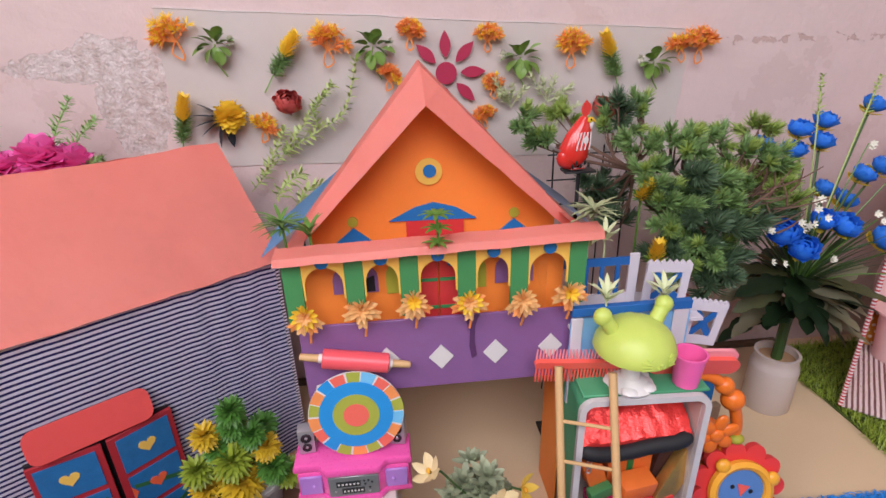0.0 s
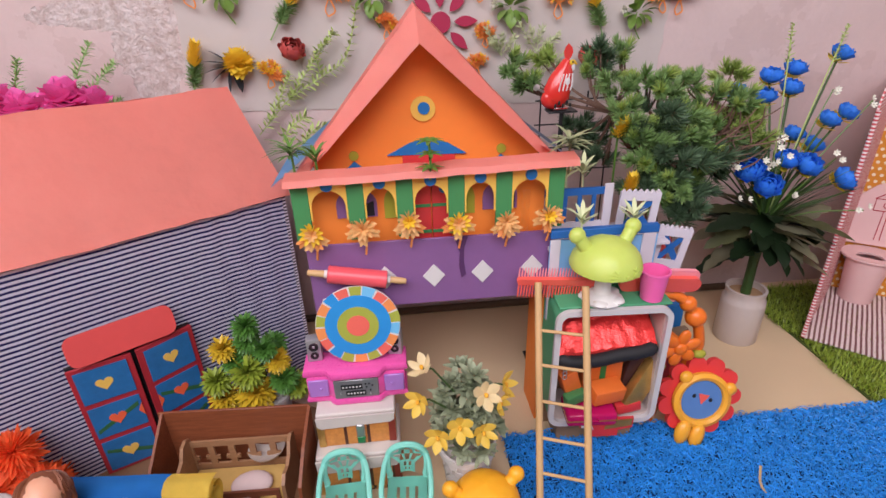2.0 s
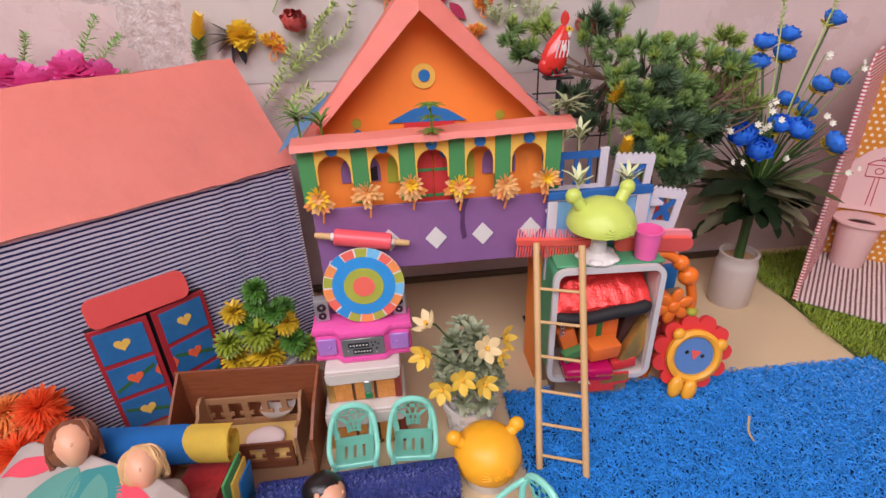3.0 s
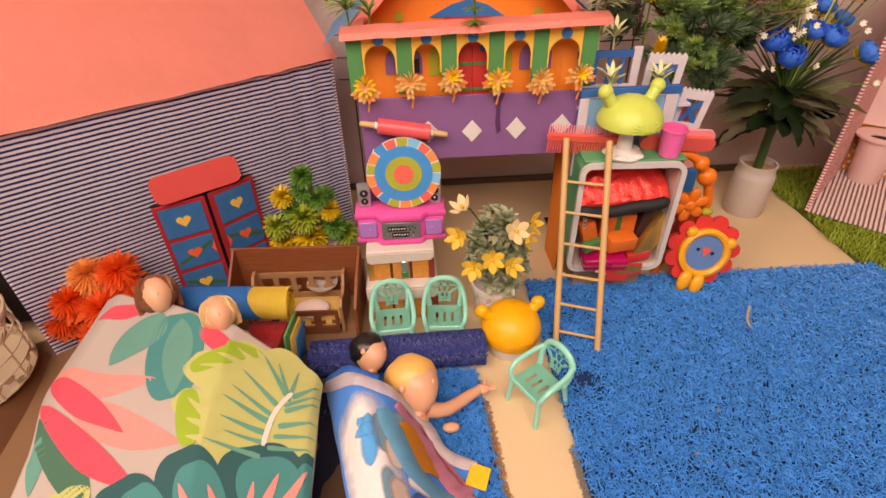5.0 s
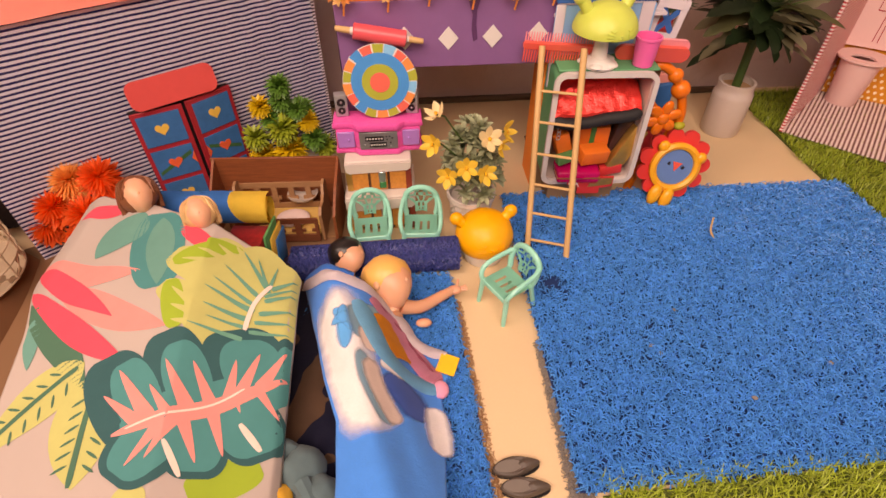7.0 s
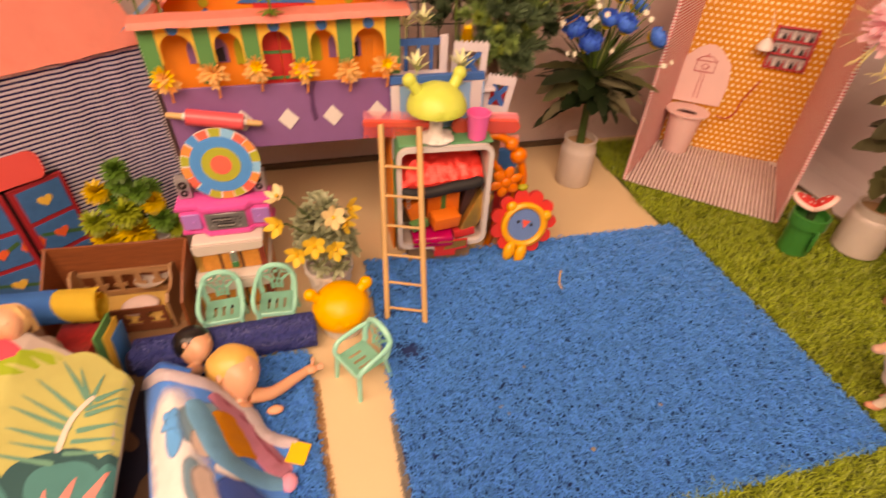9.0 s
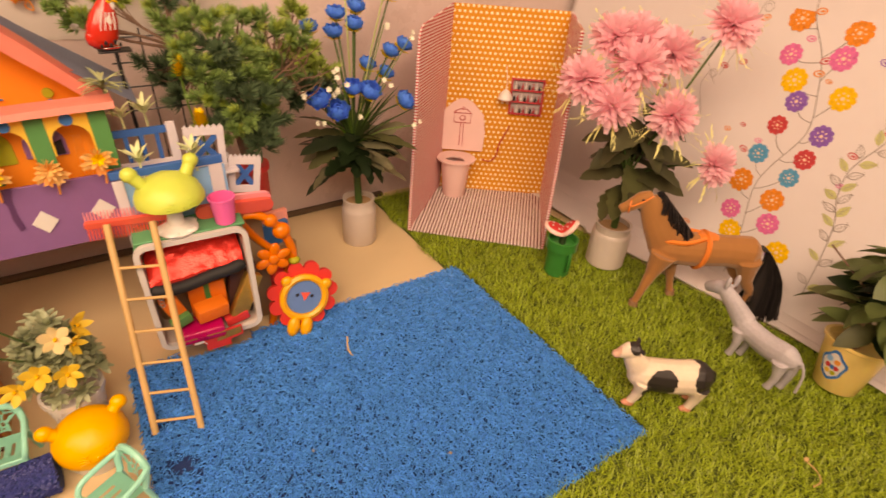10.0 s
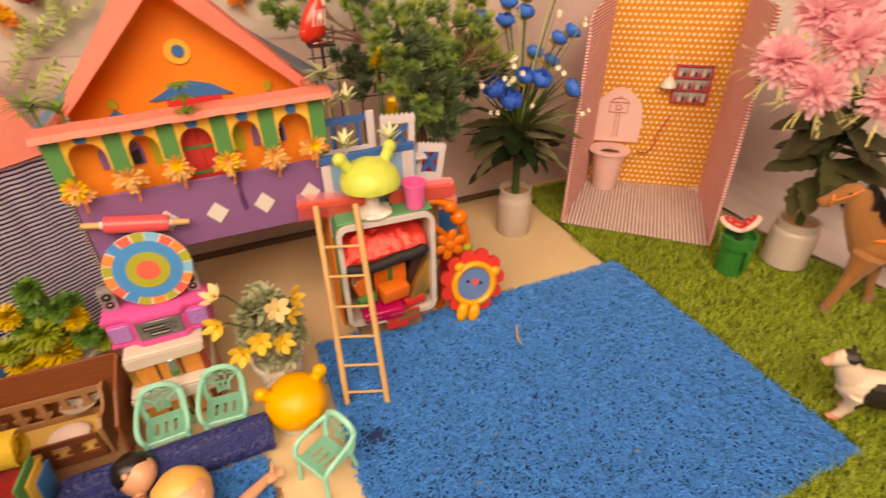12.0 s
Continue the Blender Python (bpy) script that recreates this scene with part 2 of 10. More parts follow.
def plaster_material():
    m, nt, b = tree("pinkish_plaster")
    vec, x, y, z = coords(nt)
    # patch where the paint has come away, left of the pinned sheet, and a thin crack line to the right
    n1, n2 = noise_tex(nt, vec, 9, 6, 0.65), noise_tex(nt, vec, 55, 6, 0.7)
    d = None
    for cx, cz, rx, rz in ((-0.085, 0.588, 0.125, 0.026), (-0.045, 0.535, 0.052, 0.088), (-0.085, 0.605, 0.030, 0.026)):
        dx = math_node(nt, "DIVIDE", math_node(nt, "SUBTRACT", x, cx), rx)
        dz = math_node(nt, "DIVIDE", math_node(nt, "SUBTRACT", z, cz), rz)
        e = math_node(nt, "SQRT", math_node(nt, "ADD", math_node(nt, "MULTIPLY", dx, dx), math_node(nt, "MULTIPLY", dz, dz)))
        d = e if d is None else math_node(nt, "MINIMUM", d, e)
    d = math_node(nt, "ADD", d, math_node(nt, "MULTIPLY_ADD", n1, 1.2, -0.62))
    d = math_node(nt, "ADD", d, math_node(nt, "MULTIPLY_ADD", n2, 0.9, -0.45))
    patch = math_node(nt, "LESS_THAN", d, 0.95)
    line = math_node(nt, "ABSOLUTE", math_node(nt, "SUBTRACT", z, math_node(nt, "MULTIPLY_ADD", n2, 0.035, 0.575)))
    crack = math_node(nt, "MULTIPLY", math_node(nt, "LESS_THAN", line, 0.0042), math_node(nt, "GREATER_THAN", noise_tex(nt, vec, 42, 4), 0.50))
    crack = math_node(nt, "MULTIPLY", crack, math_node(nt, "GREATER_THAN", x, 0.70))
    damp = math_node(nt, "MULTIPLY", math_node(nt, "GREATER_THAN", noise_tex(nt, vec, 5, 5, 0.7), 0.58), 0.35)
    col = mixed(nt, damp, (0.63, 0.495, 0.465), (0.53, 0.395, 0.36))
    rubble = mixed(nt, math_node(nt, "MULTIPLY_ADD", noise_tex(nt, vec, 75, 6, 0.8), 3.2, -1.1), (0.55, 0.43, 0.38), (0.86, 0.77, 0.74))
    col = mixed(nt, patch, col, rubble)
    col = mixed(nt, crack, col, (0.50, 0.36, 0.32))
    finish(nt, b, col, vec, 0.8, 14, 0.10, 0, 0)
    h = math_node(nt, "MULTIPLY", patch, math_node(nt, "MULTIPLY_ADD", noise_tex(nt, vec, 85, 5, 0.75), 1.5, -1.0))
    h = math_node(nt, "ADD", h, math_node(nt, "MULTIPLY", noise_tex(nt, vec, 30, 6, 0.6), 0.5))
    h = math_node(nt, "SUBTRACT", h, math_node(nt, "MULTIPLY", crack, 0.4))
    bp = node(nt, "ShaderNodeBump", Strength=1.0, Distance=0.0055)
    nt.links.new(h, bp.inputs["Height"])
    nt.links.new(bp.outputs[0], b.inputs["Normal"])
    return m


PLASTER = plaster_material()
FLOORMAT = plain("beige_board", (0.70, 0.530, 0.325), 0.55, 5, 0.10, 0.15, 0.0006, fine=300)
BOARD = plain("brown_board", (0.25, 0.135, 0.070), 0.6, 6, 0.16, 0.2, 0.0006, fine=250)
# walls, trim and unseen ceiling kept dark brown to cut bounced fill and deepen shade
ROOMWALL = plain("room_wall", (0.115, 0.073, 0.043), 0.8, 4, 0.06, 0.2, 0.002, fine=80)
CEIL = plain("ceiling_paint", (0.17, 0.13, 0.09), 0.85, 4, 0.05, 0.1, 0.002, fine=60)

# ---- the room ----
X0, X1, Y0, Y1, H = ROOM
T = 0.12


def structure(name, bm, material, label):
    return solo(name, bm, material, label, name.split("_")[0], kind="structure")


structure("floor", slab(B(), X0 - T, X1 + T, Y0 - T, Y1 + T, -0.10, 0.0), FLOORMAT, "smooth beige board floor of the play corner")
structure("wall_north", slab(B(), X0 - T, X1 + T, Y1, Y1 + T, 0.0, H), PLASTER, "pinkish plaster wall with a peeled patch")
structure("wall_east", slab(B(), X1, X1 + T, Y0, Y1, 0.0, H), ROOMWALL, "plain dark brown side wall that cuts fill light")
bm = B()
for a in ((X0 - T, -0.62, 0, H), (1.02, X1 + T, 0, H), (-0.62, 1.02, 0, 1.16), (-0.62, 1.02, 2.38, H)):
    slab(bm, a[0], a[1], Y0 - T, Y0, a[2], a[3])
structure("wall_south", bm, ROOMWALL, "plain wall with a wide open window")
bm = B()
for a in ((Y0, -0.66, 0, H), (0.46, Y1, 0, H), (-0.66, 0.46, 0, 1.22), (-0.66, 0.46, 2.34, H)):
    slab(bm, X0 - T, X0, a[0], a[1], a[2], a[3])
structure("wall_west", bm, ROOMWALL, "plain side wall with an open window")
structure("ceiling", slab(B(), X0 - T, X1 + T, Y0 - T, Y1 + T, H, H + 0.1), CEIL, "plain dark brown ceiling, unseen, that cuts fill light")
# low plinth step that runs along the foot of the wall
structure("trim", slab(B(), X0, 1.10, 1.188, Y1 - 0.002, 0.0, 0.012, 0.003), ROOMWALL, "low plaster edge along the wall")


# ---- mats and turf ----
COIL = plain("blue_coil_plastic", (0.024, 0.275, 0.74), 0.34, 60, 0.25, 0.0, island=0.9)
COILBASE = plain("dark_blue_backing", (0.003, 0.030, 0.130), 0.7, 60, 0.2)
NAVY = plain("navy_coil_plastic", (0.012, 0.016, 0.075), 0.5, 60, 0.25, 0.0, island=0.4)


def curls(corners, count, height, reach, seed, thick=0.0009, patchy=()):
    """Loose plastic loops strewn over a four-cornered mat, as one mesh; patchy spots (x, y, radius) hold fewer loops.
    """
    g = np.random.default_rng(seed)
    c = np.array(corners, float)
    u, v = g.random(count), g.random(count)
    p = ((1 - u) * (1 - v))[:, None] * c[0] + (u * (1 - v))[:, None] * c[1] + (u * v)[:, None] * c[2] + ((1 - u) * v)[:, None] * c[3]
    keep = g.random(count)
    ok = np.ones(count, bool)
    for wx, wy, wr in patchy:
        ok &= keep > 0.92 * np.exp(-((p[:, 0] - wx) ** 2 + (p[:, 1] - wy) ** 2) / wr ** 2)
    p = p[ok]
    count = len(p)
    a, turn = g.random(count) * 2 * np.pi, (g.random(count) - 0.5) * 3.8
    L = reach * (0.5 + g.random(count))
    rise = height * (0.15 + 0.85 * g.random(count))
    rings = []
    for k in range(4):
        t = k / 3
        ang = a + turn * t
        q = np.stack([p[:, 0] + L * (t - 0.5) * np.cos(ang), p[:, 1] + L * (t - 0.5) * np.sin(ang), 0.006 + rise * np.sin(np.pi * (0.10 + 0.80 * t))], 1)
        nx = np.stack([-np.sin(ang), np.cos(ang), 0 * ang], 1)
        rings.append(np.stack([q + thick * nx, q - thick * nx, q + np.array([0, 0, 1.6 * thick])], 1))
    V = np.stack(rings, 1).reshape(-1, 3)
    base = (np.arange(count) * 12)[:, None]
    quads = []
    for k in range(3):
        for s in range(3):
            quads.append(np.array([3 * k + s, 3 * k + (s + 1) % 3, 3 * k + 3 + (s + 1) % 3, 3 * k + 3 + s]))
    F = (base[:, :, None] + np.array(quads)[None]).reshape(-1, 4)
    return V, F


def coil_mat(name, corners, count, loop, backing, label, seed, thick=0.006, height=0.0105):
    mat_thing = thing(name, label, "mat", (0, 0, 0), kind="")
    bm = B()
    n = 24
    edge = []
    for (ax, ay), (bx, by) in zip(corners, corners[1:] + corners[:1]):
        for i in range(n):
            t = i / n
            w = 0.0025 * noise.noise(Vector((ax + t * bx, ay * 3 + t * 9, seed)))
            edge.append((ax + (bx - ax) * t + w, ay + (by - ay) * t + w))
    sheet(bm, edge, 0.0005, thick, "z")
    part("backing", bm, backing, mat_thing, smooth=False)
    V, F = curls(corners, count, height, 0.0112, seed, 0.00074, ((0.503, 0.617, 0.026), (0.482, 0.70, 0.016)))
    pile = part("mat_surface", raw("mat_surface", V, F, loop), None, mat_thing)
    tagged(pile, "springy tangled plastic loops", kind="stuff")
    return mat_thing


coil_mat("floor_mat", [(0.466, 0.322), (1.098, 0.333), (1.080, 0.822), (0.466, 0.832)], 35000, COIL, COILBASE, "bright blue coiled-loop plastic mat on the board", 3)
coil_mat("sleeping_mat", [(0.145, 0.30), (0.375, 0.305), (0.357, 0.648), (0.150, 0.655)], 10500, COIL, COILBASE, "blue coiled-loop mat used as a bed", 4)
# worn grey fringe along the long edge of the mat
GREYFLUFF = plain("grey_fluff", (0.23, 0.21, 0.19), 0.9, 80, 0.3, 0.3, island=0.4)
V, F = curls([(0.455, 0.300), (0.482, 0.300), (0.470, 0.52), (0.461, 0.52)], 2600, 0.004, 0.008, 9, 0.0004)
V[:, 2] -= 0.005
tagged(part("fringe", raw("fringe", V, F, GREYFLUFF), None), "frayed grey fluff along the mat edge", "fluff", kind="stuff")

# brown fluff and glue left along the edge of the sleeping mat
BROWNFLUFF = plain("brown_fluff", (0.40, 0.22, 0.11), 0.9, 80, 0.3, 0.3, island=0.4)
V, F = curls([(0.368, 0.300), (0.386, 0.300), (0.368, 0.60), (0.357, 0.60)], 1500, 0.002, 0.006, 12, 0.0004)
V[:, 2] -= 0.0055
tagged(part("glue_edge", raw("glue_edge", V, F, BROWNFLUFF), None), "brown fuzzy glue line beside the blue mat", "fluff", kind="stuff")

TURF = plain("artificial_grass", (0.275, 0.385, 0.038), 0.45, 9, 0.30, 0.0, island=0.95)
TURFBASE = plain("turf_backing", (0.065, 0.095, 0.014), 0.85, 40, 0.3, 0.3)


def in_turf(x, y):
    east = 1.452 + (0.69 - y) * 0.17
    return (y < 0.335 and 0.49 < x < 1.52 + 0.1 * (0.3 - y)) or (1.06 + 0.006 * math.sin(y * 40) < x < min(east, 1.60) and y < 1.175)


lawn = thing("artificial_lawn", "green artificial turf sheets round the blue mat", "artificial grass")
bm = B()
sheet(bm, [(0.49, -0.40), (1.59, -0.40), (1.53, 0.30), (1.458, 0.70), (1.40, 1.175), (1.063, 1.175), (1.063, 0.335), (0.49, 0.318)], 0.0006, 0.0032, "z")
part("backing", bm, TURFBASE, lawn, smooth=False)
pts = []
while len(pts) < 95000:
    x, y = rnd.uniform(0.49, 1.60), rnd.uniform(-0.30, 1.18)
    if in_turf(x, y) and not (y > 0.332 and x < 1.104 - 0.037 * (y - 0.333) and y < 0.826):
        if x < 1.0 and y < 0.1 and rnd.random() < 0.6:
            continue
        pts.append((x, y))
p = np.array(pts)
k = len(p)
a, lean, h = rng.random(k) * 6.283, rng.random(k) * 0.015 + 0.003, 0.006 + 0.010 * rng.random(k)
w = 0.00070
nx = np.stack([-np.sin(a), np.cos(a)], 1) * w
tip = np.stack([np.cos(a), np.sin(a)], 1) * lean[:, None]
z0, z1 = np.full(k, 0.003), 0.003 + h * 0.6
V = np.stack([np.c_[p - nx, z0], np.c_[p + nx, z0], np.c_[p + tip * 0.4 + nx, z1], np.c_[p + tip * 0.4 - nx, z1], np.c_[p + tip, 0.003 + h]], 1).reshape(-1, 3)
i = (np.arange(k) * 5)[:, None]
me = bpy.data.meshes.new("blades")
me.from_pydata(V.tolist(), [], (i + np.array([0, 1, 2, 3])).tolist() + (i + np.array([3, 2, 4])).tolist())
me.materials.append(TURF)
tagged(part("blades", me, None, lawn), "short upright green plastic blades", kind="stuff")

# bare brown card under the doll beds and the crib
bm = B()
sheet(bm, [(-0.60, 0.10), (0.148, 0.20), (0.165, 0.60), (0.205, 0.735), (0.185, 0.93), (0.05, 1.00), (-0.24, 0.80), (-0.60, 0.60)], 0.0006, 0.003, "z")
solo("card_sheet", bm, BOARD, "worn brown cardboard sheet lying on the floor", "cardboard", smooth=False)

# ---- floral paper hung on the right, curling out on to the floor ----
SHEETPAPER = plain("floral_sheet_paper", (0.68, 0.63, 0.63), 0.45, 6, 0.06, 0.25, 0.001, fine=40, coat=0.1)
PROFILE = [(1.470, 0.010), (1.53, 0.014), (1.562, 0.022), (1.582, 0.048), (1.600, 0.10), (1.636, 0.24), (1.668, 0.37), (1.705, 0.52), (1.735, 0.70), (1.75, 1.0), (1.755, 1.3)]


def sheet_x(z):
    for (xa, za), (xb, zb) in zip(PROFILE, PROFILE[1:]):
        if z <= zb:
            t = max(0, (z - za)) / (zb - za)
            return xa + (xb - xa) * t
    return PROFILE[-1][0]


hanging = thing("floral_sheet", "pale paper sheet printed with flower vines, hung as a backdrop", "backdrop sheet")
FINE = []
for (xa, za), (xb, zb) in zip(PROFILE, PROFILE[1:]):
    for k in range(7):
        FINE.append((xa + (xb - xa) * k / 7, za + (zb - za) * k / 7))
FINE.append(PROFILE[-1])
bm = B()
ys = [-0.75 + 1.94 * i / 110 for i in range(111)]
grid = [[bm.verts.new(((x if z > 0.0125 else max(1.456 + (0.69 - y) * 0.17, 1.452 if y > 0.80 else 0)) + (0.004 * noise.noise(Vector((y * 3, z * 4, 1))) if z > 0.02 else 0) - 0.03 * max(0, y - 0.75) * min(1, z * 2), y, z + (0.0035 * (1 + noise.noise(Vector((y * 9, 0, 3)))) if z < 0.015 else 0))) for x, z in FINE] for y in ys]
for A, C in zip(grid, grid[1:]):
    for j in range(len(FINE) - 1):
        bm.faces.new((A[j], A[j + 1], C[j + 1], C[j]))
back = part("paper", bm, SHEETPAPER, hanging)
so = back.modifiers.new("thick", "SOLIDIFY")
so.thickness, so.offset = 0.0012, -1


def on_sheet(y, z, lift=0.0016):
    """Frame on the sheet: columns are along y, up the sheet, and out of it."""
    x0 = sheet_x(z) + 0.004 * noise.noise(Vector((y * 3, z * 4, 1))) - 0.03 * max(0, y - 0.75) * min(1, z * 2)
    up = Vector((sheet_x(z + 0.01) - sheet_x(z - 0.01), 0, 0.02)).normalized()
    right = Vector((0, -1, 0))
    out = up.cross(right)
    if out.x > 0:
        out = -out
    m = Matrix((right, up, out)).transposed().to_4x4()
    return Matrix.Translation(Vector((x0, y, z)) + out * lift) @ m


INK = {"o": (0.80, 0.24, 0.03), "p": (0.75, 0.15, 0.36), "y": (0.85, 0.48, 0.02), "v": (0.24, 0.10, 0.42), "r": (0.58, 0.05, 0.06), "b": (0.04, 0.30, 0.50)}
INKM = {k: plain("ink_" + k, v, 0.6, 160, 0.55, 0.0, fine=700) for k, v in INK.items()}
PALE = plain("ink_pale", (0.80, 0.55, 0.40), 0.6, 120, 0.2, 0.0)
LINE = plain("ink_line", (0.30, 0.26, 0.24), 0.6, 60, 0.2, 0.0)
LEAFINK = plain("ink_leaf", (0.52, 0.53, 0.24), 0.6, 200, 0.35, 0.0)


def flat(bm, m, outline, mi=0, lift=0.0):
    f = bm.faces.new([bm.verts.new(m @ Vector((a, b, lift))) for a, b in outline])
    f.material_index = mi


def ribbon(bm, pts, w, lift=0.0018, mi=0):
    q = [Vector((on_sheet(y, z, lift).translation)) for y, z in pts]
    for a, b in zip(q, q[1:]):
        s = (b - a).cross(Vector((1, 0, 0.2))).normalized() * w
        f = bm.faces.new([bm.verts.new(v) for v in (a - s, a + s, b + s, b - s)])
        f.material_index = mi


def smooth_line(ctrl, n=8):
    c = [Vector((*p, 0)) if len(p) == 2 else Vector(p) for p in ctrl]
    out = []
    for i in range(len(c) - 1):
        p0, p1, p2, p3 = c[max(i - 1, 0)], c[i], c[i + 1], c[min(i + 2, len(c) - 1)]
        for k in range(n):
            t = k / n
            out.append(0.5 * ((2 * p1) + (p2 - p0) * t + (2 * p0 - 5 * p1 + 4 * p2 - p3) * t * t + (3 * p1 - p0 - 3 * p2 + p3) * t ** 3))
    out.append(c[-1])
    return out


BLOOMS = [("o", .620, .511), ("o", .516, .505), ("o", .577, .207), ("o", .503, .194), ("p", .608, .449), ("p", .519, .461), ("p", .567, .147), ("p", .487, .150), ("y", .579, .408),
          ("y", .486, .399), ("y", .547, .107), ("y", .445, .108), ("v", .556, .374), ("v", .485, .330), ("r", .566, .325), ("r", .489, .283), ("b", .572, .265), ("b", .497, .243)]
STEM = [(0.61, 0.58), (0.600, 0.521), (0.558, 0.462), (0.530, 0.400), (0.511, 0.327), (0.538, 0.251), (0.546, 0.200), (0.522, 0.10), (0.51, 0.03)]
VINE = [(0.44, 0.62), (0.435, 0.527), (0.410, 0.490), (0.386, 0.435), (0.381, 0.392), (0.390, 0.350), (0.413, 0.295), (0.408, 0.246), (0.388, 0.202), (0.376, 0.145), (0.367, 0.06)]


def printed_pattern(dy):
    bm = B()
    stem = [(v.x + dy, v.y) for v in smooth_line(STEM)]
    ribbon(bm, stem, 0.0009)
    for _, y, z in BLOOMS:
        near = min(stem, key=lambda q: (q[0] - y - dy) ** 2 + (q[1] - z + 0.035) ** 2)
        mid = ((near[0] + y + dy) / 2 + 0.004, (near[1] + z) / 2 - 0.008)
        ribbon(bm, [(v.x, v.y) for v in smooth_line([near, mid, (y + dy, z)], 4)], 0.0008)
    part("printed_stem", bm, LINE, hanging, smooth=False)
    for key, y, z in BLOOMS:
        r = rnd.uniform(0.020, 0.0245) if key in "opy" else rnd.uniform(0.018, 0.0215)
        bm = B()
        m = on_sheet(y + dy, z, 0.0020)
        n = 10
        for i in range(n):
            t = 2 * math.pi * i / n
            flat(bm, m, circle(r * 0.30, 8, r * 0.72 * math.cos(t), r * 0.72 * math.sin(t), 1.0, t))
        flat(bm, m, circle(r * 0.62, 16), 0, 0.0003)
        for i in range(7):
            t = 2 * math.pi * i / 7
            flat(bm, m, circle(r * 0.085, 6, r * 0.42 * math.cos(t), r * 0.42 * math.sin(t)), 1, 0.0006)
        flat(bm, m, circle(r * 0.16, 8), 1, 0.0006)
        part("printed_flower", bm, [INKM[key], PALE], hanging, smooth=False)
    bm = B()
    vine = [(v.x + dy, v.y) for v in smooth_line(VINE)]
    ribbon(bm, vine, 0.0009)
    for n_, i in enumerate(range(2, len(vine) - 2, 4)):
        y, z = vine[i]
        phi = math.atan2(vine[i - 1][1] - vine[i + 1][1], vine[i + 1][0] - vine[i - 1][0])
        for s in (-1, 1):
            L, wd = rnd.uniform(0.025, 0.031), rnd.uniform(0.0060, 0.0078)
            m = on_sheet(y, z + 0.004 * s, 0.0018) @ Matrix.Rotation(phi - math.pi / 2 + s * rnd.uniform(0.75, 1.0), 4, "Z")
            edge_ = np.linspace(0, 1, 9)
            out = [(-wd * math.sin(math.pi * t ** 0.85), 0.003 + L * t) for t in edge_] + [(wd * math.sin(math.pi * t ** 0.85), 0.003 + L * t) for t in edge_[::-1][1:-1]]
            filled = (n_ + (s > 0)) % 2
            flat(bm, m, out, 1 if filled else 0)
            if not filled:
                flat(bm, m, [(a * 0.80, L * 0.1 + 0.003 + (b - 0.003) * 0.82) for a, b in out], 2, 0.0004)
            for k in range(4):
                c = 0.006 + L * (0.15 + 0.2 * k)
                for q in (-1, 1):
                    flat(bm, m, [(0, c), (q * wd * 0.55, c + 0.0040), (q * wd * 0.55, c + 0.0046), (0, c + 0.0008)], 0, 0.0008)
            flat(bm, m, [(-0.0003, 0), (0.0003, 0), (0.0003, L), (-0.0003, L)], 0, 0.0009)
    part("printed_vine", bm, [LINE, LEAFINK, SHEETPAPER], hanging, smooth=False)


for shift in (0.0, -0.52):
    printed_pattern(shift)
for i in range(70):
    y, z = rnd.uniform(-0.3, 0.95), rnd.uniform(0.04, 0.62)
    bm = B()
    m = on_sheet(y, z, 0.0019) @ Matrix.Rotation(rnd.uniform(-0.4, 0.4), 4, "Z")
    ra, rb = rnd.uniform(0.006, 0.010), 0.65
    o, q = circle(ra, 14, 0, 0, rb), circle(ra * 0.72, 14, 0, 0, rb)
    for k in range(14):
        flat(bm, m, [o[k], o[(k + 1) % 14], q[(k + 1) % 14], q[k]])
    flat(bm, m, circle(ra * 0.45, 10, 0.001, 0, rb * 0.7))
    part("printed_ring", bm, [INKM[rnd.choice("oprv")]], hanging, smooth=False)

# pencil-thin curls with small buds behind the flower jar
bm = B()
for y, z, r in ((0.735, 0.50, 0.012), (0.755, 0.44, 0.010), (0.70, 0.46, 0.011), (0.69, 0.52, 0.012), (0.78, 0.52, 0.010), (0.74, 0.38, 0.010)):
    ribbon(bm, [(y + r * (1 - 0.55 * t / 9) * math.cos(t), z + r * (1 - 0.55 * t / 9) * math.sin(t)) for t in np.linspace(0, 9, 26)], 0.0005)
    ribbon(bm, [(v.x, v.y) for v in smooth_line([(y + r, z), (y + r + 0.004, z - 0.03), (0.725, z - 0.08)], 5)], 0.0005)
part("printed_curl", bm, LINE, hanging, smooth=False)

# ---- striped toy barn ----
NAVYSTRIPE = stripes("navy_striped_cloth", (0.87, 0.87, 1.0), (0.020, 0.024, 0.15), "z", 0.0068, 0.44)
barn = thing("toy_barn", "striped cloth toy barn with a coral paper roof", "toy house", (-0.265, 0.735, 0.0), 35.0)
bm = B()
nu, nz = 70, 20
vs = []
for i in range(nu + 1):
    u = 0.519 * i / nu
    row = []
    for j in range(nz + 1):
        z = 0.003 + 0.337 * j / nz
        ripple = max(0.0, min(1.0, (u - 0.36) / 0.05)) * 0.0018 * math.sin((u - 0.36) * 170 + 2.0 * z) * (0.4 + 0.6 * j / nz)
        row.append(bm.verts.new((u, -ripple + 0.0016 * noise.noise(Vector((u * 14, z * 9, 0))), z)))
    vs.append(row)
for A, C in zip(vs, vs[1:]):
    for j in range(nz):
        bm.faces.new((A[j], C[j], C[j + 1], A[j + 1]))
bmesh.ops.solidify(bm, geom=bm.faces[:], thickness=0.003)
part("front_wall", bm, NAVYSTRIPE, barn, "navy and white striped cloth")
bm = B()
